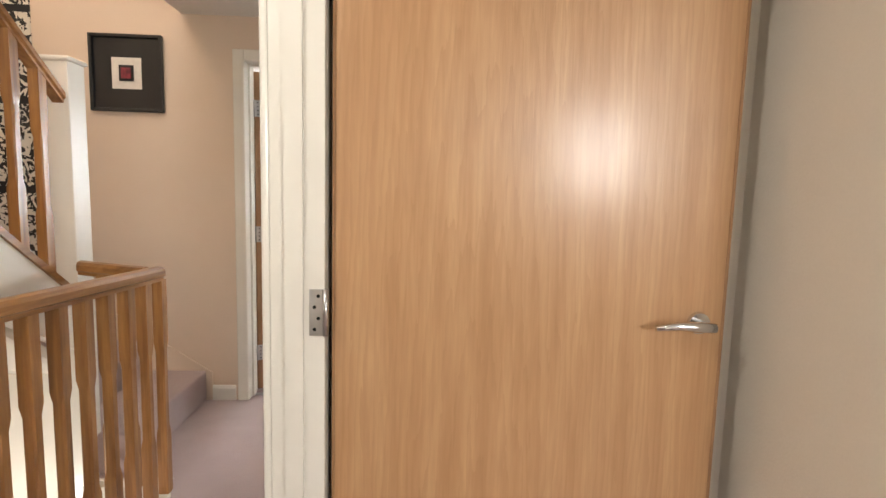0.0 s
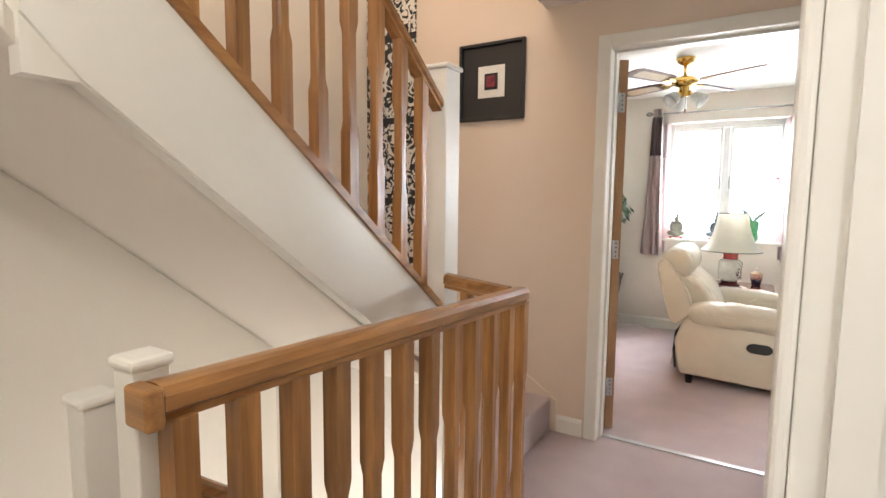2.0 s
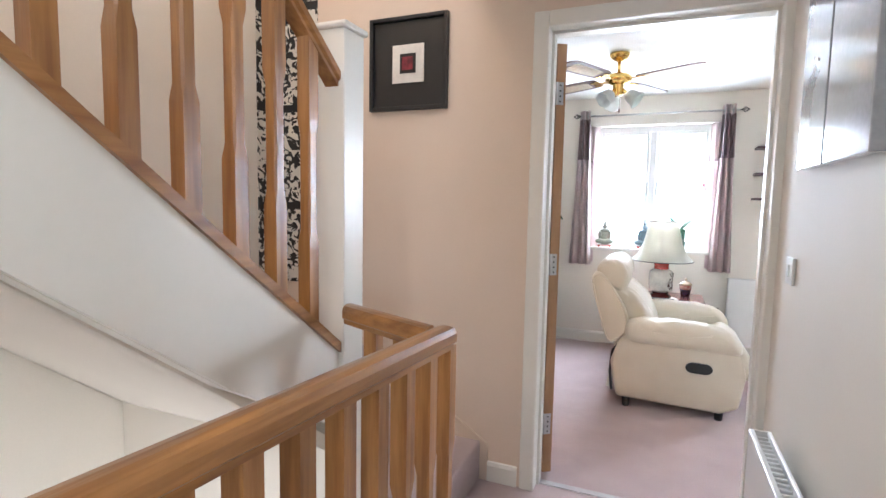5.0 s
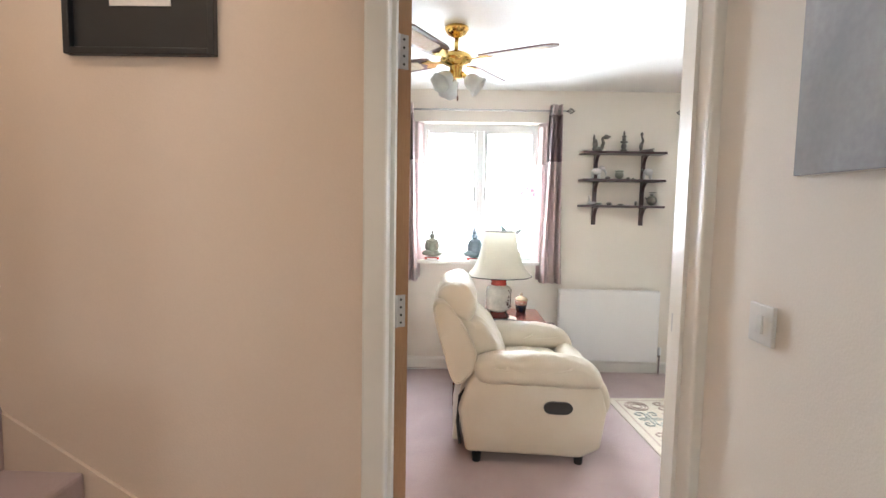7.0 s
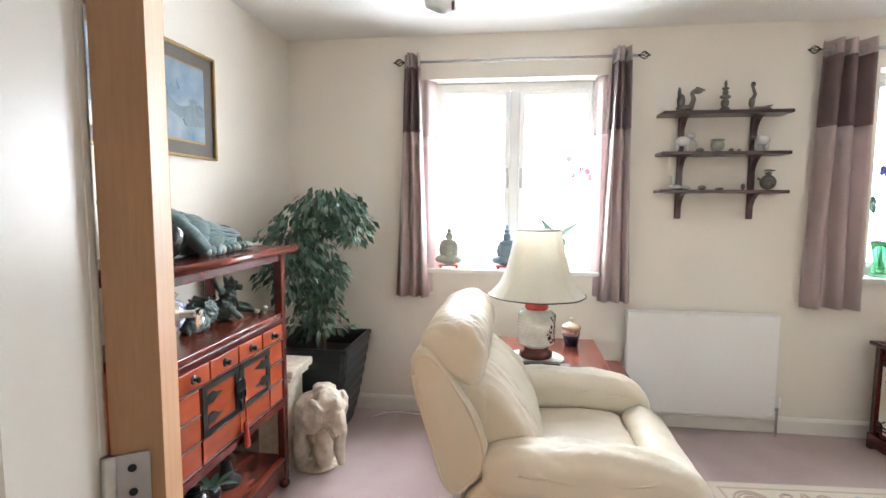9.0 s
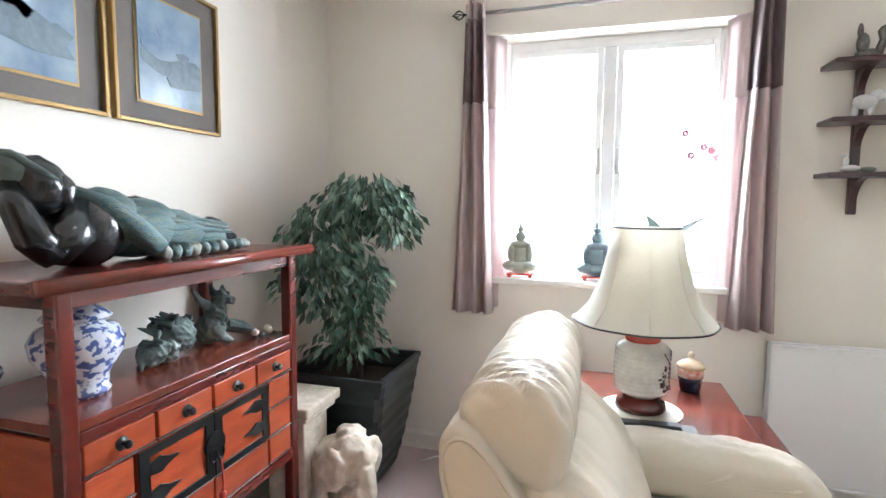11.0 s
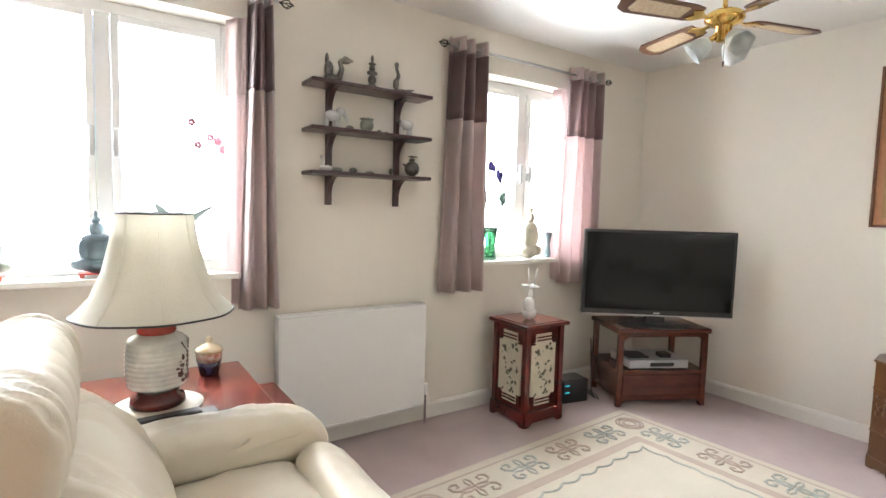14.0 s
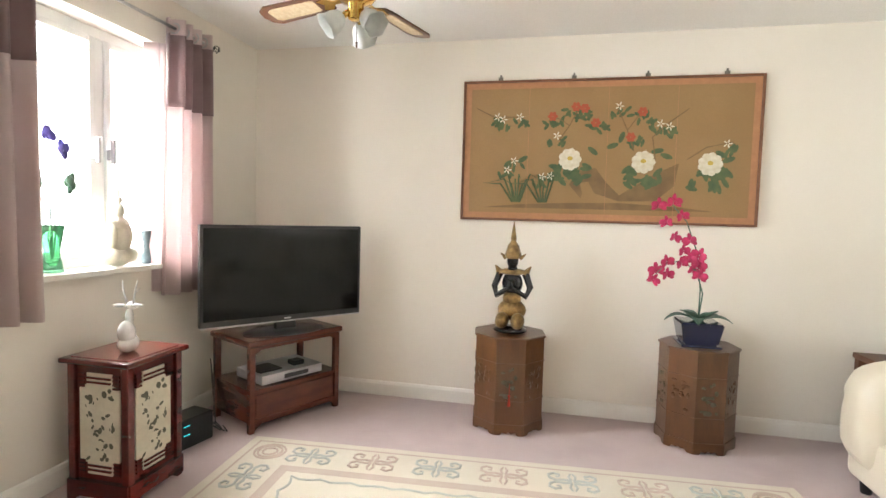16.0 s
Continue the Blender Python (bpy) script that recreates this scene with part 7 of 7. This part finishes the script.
bm = bmesh.new()
cyl(bm, (0, 0, 0.113), (0, 0, 0.21), 0.017, seg=14)
part("candle", bm, REDP, rcn, smooth=True)
figure("black_bowl", "round glossy black pot on the lowest shelf", pose(CX - 0.13, 5.12, CB), [(0, 0, 0.055, 0.06, 0.06, 0.055, 0), (0, 0, 0.11, 0.03, 0.03, 0.01, 0)], [BLACKB])
fol = thing("leafy_sprig", "dark green leafy sprig on the lowest shelf", "plant", pose(CX - 0.14, 5.24, CB))
random.seed(6)
for k in range(7):
    bm = bmesh.new()
    strap_leaf(bm, (0, 0, 0.04), k * 0.9, random.uniform(0.08, 0.13), 0.014, random.uniform(0.2, 0.5))
    part("leaf", bm, ORCHLEAF, fol, smooth=True)
bm = bmesh.new()
lathe(bm, [(0.03, 0), (0.036, 0.03), (0.03, 0.05)], 14)
part("pot", bm, BLACK, fol, smooth=True)


# ---------------------------------------------------------------- weeping fig
fg = thing("weeping_fig", "bushy variegated weeping fig in a tall ribbed dark pot", "potted plant", pose(-0.315, 6.22, 0))
bm = bmesh.new()
n = 16
levels = [(0.135 + 0.10 * (k / n) ** 0.7 + (0.0022 if k % 2 else -0.0022), 0.53 * k / n) for k in range(n + 1)]
rings = []
for r, z in levels:
    rings.append([bm.verts.new((sx * r, sy * r, z)) for sx, sy in ((-1, -1), (-0.9, -1.03), (0.9, -1.03), (1, -1), (1.03, -0.9), (1.03, 0.9), (1, 1), (0.9, 1.03), (-0.9, 1.03), (-1, 1), (-1.03, 0.9), (-1.03, -0.9))])
for a, b in zip(rings, rings[1:]):
    for i in range(12):
        bm.faces.new((a[i], a[(i + 1) % 12], b[(i + 1) % 12], b[i]))
bm.faces.new(rings[0])
part("pot", bm, POT, fg)
bm = bmesh.new()
r0 = levels[-1][0]
for a, b in (((-r0 - 0.008, -r0 - 0.008, 0.515), (r0 + 0.008, -r0 + 0.014, 0.54)), ((-r0 - 0.008, r0 - 0.014, 0.515), (r0 + 0.008, r0 + 0.008, 0.54)), ((-r0 - 0.008, -r0 + 0.014, 0.515), (-r0 + 0.014, r0 - 0.014, 0.54)), ((r0 - 0.014, -r0 + 0.014, 0.515), (r0 + 0.008, r0 - 0.014, 0.54))):
    box(bm, a, b, 0.004)
part("rim", bm, POT, fg)
part("soil", B(((-r0 + 0.015, -r0 + 0.015, 0.40), (r0 - 0.015, r0 - 0.015, 0.45))), SOIL, fg)
random.seed(17)
bm = bmesh.new()
for k in range(3):
    a = k * 2.1
    tube(bm, [(0.03 * math.cos(a + q * 1.3), 0.03 * math.sin(a + q * 1.3), 0.42 + q * 0.14) for q in range(6)], [0.02, 0.019, 0.018, 0.016, 0.013, 0.008], 8)
part("trunk", bm, BARK, fg, "braided grey-brown trunk", smooth=True)
lobes = ((0.09, -0.05, 1.29, 0.16, 0.17, 0.095, 270), (0.20, -0.02, 1.19, 0.10, 0.11, 0.10, 110), (-0.07, -0.13, 1.12, 0.15, 0.16, 0.14, 250), (-0.08, -0.18, 0.95, 0.13, 0.15, 0.13, 170), (0.07, -0.05, 0.92, 0.09, 0.11, 0.12, 150), (0.02, -0.06, 0.74, 0.10, 0.10, 0.11, 90), (0.0, -0.05, 0.63, 0.16, 0.14, 0.06, 60))
for cx, cy, cz, rx, ry, rz, cnt in lobes:
    bm = bmesh.new()
    for q in range(5):
        a = random.uniform(0, 6.28)
        tube(bm, [(0, 0, cz - rz), (cx * 0.6, cy * 0.6, cz - 0.2 * rz), (cx + 0.7 * rx * math.cos(a), cy + 0.7 * ry * math.sin(a), cz + 0.3 * rz)], [0.006, 0.004, 0.0015], 5)
    part("limb", bm, BARK, fg)
    bm = bmesh.new()
    for q in range(int(cnt * 1.6)):
        u = Vector((random.gauss(0, 1), random.gauss(0, 1), random.gauss(0, 1))).normalized() * random.choice((random.uniform(0.45, 1.0), random.uniform(0.85, 1.22)))
        p = Vector((cx + u.x * rx, cy + u.y * ry, cz + u.z * rz))
        p.x = max(p.x, -0.285)
        out = Vector((u.x, u.y, -0.75 - 0.5 * random.random())).normalized()
        side = out.cross(Vector((random.uniform(-1, 1), random.uniform(-1, 1), 1))).normalized()
        nrm = side.cross(out).normalized()
        ln, wd = random.uniform(0.046, 0.076), random.uniform(0.011, 0.017)
        base, mid, tip = p, p + out * ln * 0.5 + nrm * 0.006, p + out * ln - nrm * 0.004
        v = [bm.verts.new(c) for c in (base, mid + side * wd, tip, mid - side * wd, mid - nrm * 0.003)]
        k = 1 if random.random() < 0.38 else 0
        for tri in ((0, 1, 4), (1, 2, 4), (2, 3, 4), (3, 0, 4)):
            bm.faces.new([v[i] for i in tri]).material_index = k
    me = finish("foliage", bm, [GREEN_D, LEAF_PALE])
    ob = new("foliage", me)
    ob.parent = fg
    ob["kind"] = "stuff"

wc = thing("white_cable", "thin white cable lying along the skirting board", "cable")
bm = bmesh.new()
tube(bm, [(-0.06, 6.40, 0.006), (0.0, 6.475, 0.006), (0.09, 6.505, 0.006), (0.2, 6.49, 0.006), (0.33, 6.50, 0.006), (0.5, 6.52, 0.006), (0.62, 6.515, 0.006)], 0.005, 6)
part("flex", bm, SWITCH, wc, smooth=True)

# elephant plinth
figure("elephant_stand", "cream cast-stone elephant beside a square plinth", pose(-0.175, 5.83, 0) @ Matrix.Diagonal((1.12, 1.12, 1.1, 1)),
       [(-0.02, 0.0, 0.24, 0.09, 0.085, 0.10, 0), (0.06, -0.04, 0.29, 0.075, 0.07, 0.085, 0), (0.02, -0.115, 0.28, 0.05, 0.02, 0.07, 0), (0.11, 0.02, 0.28, 0.02, 0.05, 0.07, 0), (-0.06, -0.05, 0.09, 0.035, 0.035, 0.10, 0), (-0.05, 0.06, 0.09, 0.035, 0.035, 0.10, 0), (0.04, -0.04, 0.09, 0.04, 0.038, 0.105, 0), (0.05, 0.05, 0.09, 0.036, 0.036, 0.10, 0), (0.0, 0.0, 0.012, 0.10, 0.10, 0.014, 0), (0.03, 0.0, 0.355, 0.05, 0.05, 0.03, 0)], [STONE],
       [([(0.11, -0.06, 0.27), (0.135, -0.075, 0.20), (0.125, -0.075, 0.12), (0.135, -0.08, 0.05)], [0.036, 0.028, 0.022, 0.016], 0), ([(0.10, -0.10, 0.22), (0.14, -0.13, 0.18)], [0.012, 0.004], 0)], "statue", 20, 0.010, 30.0, 0.006)
pl = thing("stone_plinth", "square cream cast-stone plinth with a moulded top", "plinth", pose(-0.36, 5.83, 0))
part("shaft", B(((-0.085, -0.085, 0.0), (0.075, 0.085, 0.45)), bevel=0.006), STONE, pl)
part("top", B(((-0.11, -0.11, 0.45), (0.10, 0.11, 0.475)), ((-0.125, -0.125, 0.475), (0.115, 0.125, 0.515)), bevel=0.008), STONE, pl)
sk = thing("wall_socket", "white wall socket with a black plug", "socket", pose(X0, 6.02, 0.62))
part("plate", B(((0.0005, -0.07, -0.042), (0.010, 0.07, 0.042)), bevel=0.003), SWITCH, sk)
part("plug", B(((0.010, -0.025, -0.025), (0.05, 0.02, 0.028)), bevel=0.006), BLACK, sk)

# ---------------------------------------------------------------- window-sill ornaments
SZ = WINZ[0] + 0.004


def seated(name, label, x, h, mt, stand=True):
    k = h / 0.25
    b = 0.02 if stand else 0.0
    broad = 1.32 if stand else 0.95
    bl = [(x_ * broad, y_, z_, rx_ * broad, ry_, rz_, k_) for x_, y_, z_, rx_, ry_, rz_, k_ in [(0, 0, b + 0.03 * k, 0.05 * k, 0.03 * k, 0.03 * k, 0), (0, 0, b + 0.09 * k, 0.036 * k, 0.026 * k, 0.06 * k, 0), (-0.03 * k, -0.004, b + 0.095 * k, 0.017 * k, 0.02 * k, 0.045 * k, 0), (0.03 * k, -0.004, b + 0.095 * k, 0.017 * k, 0.02 * k, 0.045 * k, 0), (0, 0, b + 0.135 * k, 0.04 * k, 0.024 * k, 0.024 * k, 0), (-0.035 * k, -0.01, b + 0.035 * k, 0.03 * k, 0.026 * k, 0.024 * k, 0), (0.035 * k, -0.01, b + 0.035 * k, 0.03 * k, 0.026 * k, 0.024 * k, 0), (0, 0, b + 0.175 * k, 0.02 * k, 0.019 * k, 0.026 * k, 0), (0, 0, b + 0.21 * k, 0.013 * k, 0.013 * k, 0.014 * k, 0), (0, 0, b + 0.23 * k, 0.005 * k, 0.005 * k, 0.018 * k, 0)]]
    if stand:
        st = thing("red_stand", "small red wooden display stand on the window sill", "stand", pose(x, Y1 + 0.03, SZ))
        part("plate", B(((-0.062, -0.035, 0.012), (0.062, 0.035, 0.02)), bevel=0.002), REDP, st)
        for xx in (-0.05, 0.05):
            part("leg", B(((xx - 0.008, -0.03, 0), (xx + 0.008, 0.03, 0.012))), REDP, st)
    figure(name, label, pose(x, Y1 + 0.03, SZ), bl, [mt], (), "statue", 14)


seated("seated_figure", "pale jade seated figure on the window sill", 0.385, 0.25, JADE)
seated("seated_figure", "blue-grey stone robed figure on the window sill", 0.735, 0.25, BLUEGREY)
gp = thing("sill_plant", "green glass pot with a leafy orchid on the sill", "potted plant", pose(1.03, Y1 + 0.045, SZ))
bm = bmesh.new()
lathe(bm, [(0.04, 0), (0.045, 0.02), (0.052, 0.14), (0.056, 0.19), (0.05, 0.19), (0.04, 0.02)], 20)
part("pot", bm, GREENGLASS, gp, smooth=True)
for k in range(6):
    bm = bmesh.new()
    strap_leaf(bm, (0, 0, 0.17), k * 1.05, 0.16 + 0.05 * (k % 3), 0.026, 0.08 + 0.14 * (k % 2))
    part("leaf", bm, ORCHLEAF, gp, smooth=True)
bm = bmesh.new()
tube(bm, [(0, 0, 0.16), (0.04, 0, 0.42), (0.09, 0, 0.55), (0.15, 0, 0.60), (0.19, 0, 0.56)], [0.003, 0.003, 0.0025, 0.002, 0.0015], 6)
part("stem", bm, ORCHLEAF, gp, smooth=True)
random.seed(31)
for x, z in ((0.06, 0.66), (0.085, 0.565), (0.135, 0.60), (0.165, 0.585), (0.19, 0.55)):
    bm = bmesh.new()
    for k in range(5):
        a = k * 1.257
        blob(bm, (x + 0.010 * math.cos(a), 0, z + 0.010 * math.sin(a)), (0.009, 0.003, 0.008), 0, 6)
    part("flower", bm, PALE_PINK, gp, smooth=True)

fv = thing("flower_vase", "green glass vase of purple iris stems on the sill", "vase", pose(2.80, Y1 + 0.06, SZ))
bm = bmesh.new()
lathe(bm, [(0.045, 0), (0.04, 0.01), (0.03, 0.08), (0.045, 0.18), (0.05, 0.2), (0.046, 0.2), (0.026, 0.08), (0.03, 0.012)], 20)
part("vase", bm, GREENGLASS, fv, smooth=True)
for dx, z in ((-0.01, 0.60), (0.05, 0.52), (-0.06, 0.40), (0.09, 0.38)):
    bm = bmesh.new()
    tube(bm, [(0, 0, 0.05), (dx * 0.5, 0, z * 0.6), (dx, 0, z)], [0.004, 0.003, 0.002], 6)
    part("stem", bm, ORCHLEAF, fv)
    bm = bmesh.new()
    for k in range(6):
        blob(bm, (dx + random.uniform(-0.016, 0.016), random.uniform(-0.012, 0.012), z + random.uniform(-0.03, 0.03)), (0.014, 0.010, 0.022), 0, 7)
    part("bloom", bm, PURPLE if z > 0.5 else ORCHLEAF, fv, smooth=True)
seated("standing_figure", "tall slim ivory figure on the window sill", 3.11, 0.38, CREAMP, False)
dvz = thing("blue_vase", "slim dark blue vase on the window sill", "vase", pose(3.285, Y1 + 0.03, SZ))
bm = bmesh.new()
lathe(bm, [(0.026, 0), (0.03, 0.02), (0.02, 0.09), (0.03, 0.165), (0.033, 0.17), (0.028, 0.17)], 18)
part("body", bm, BLUEGREY, dvz, smooth=True)
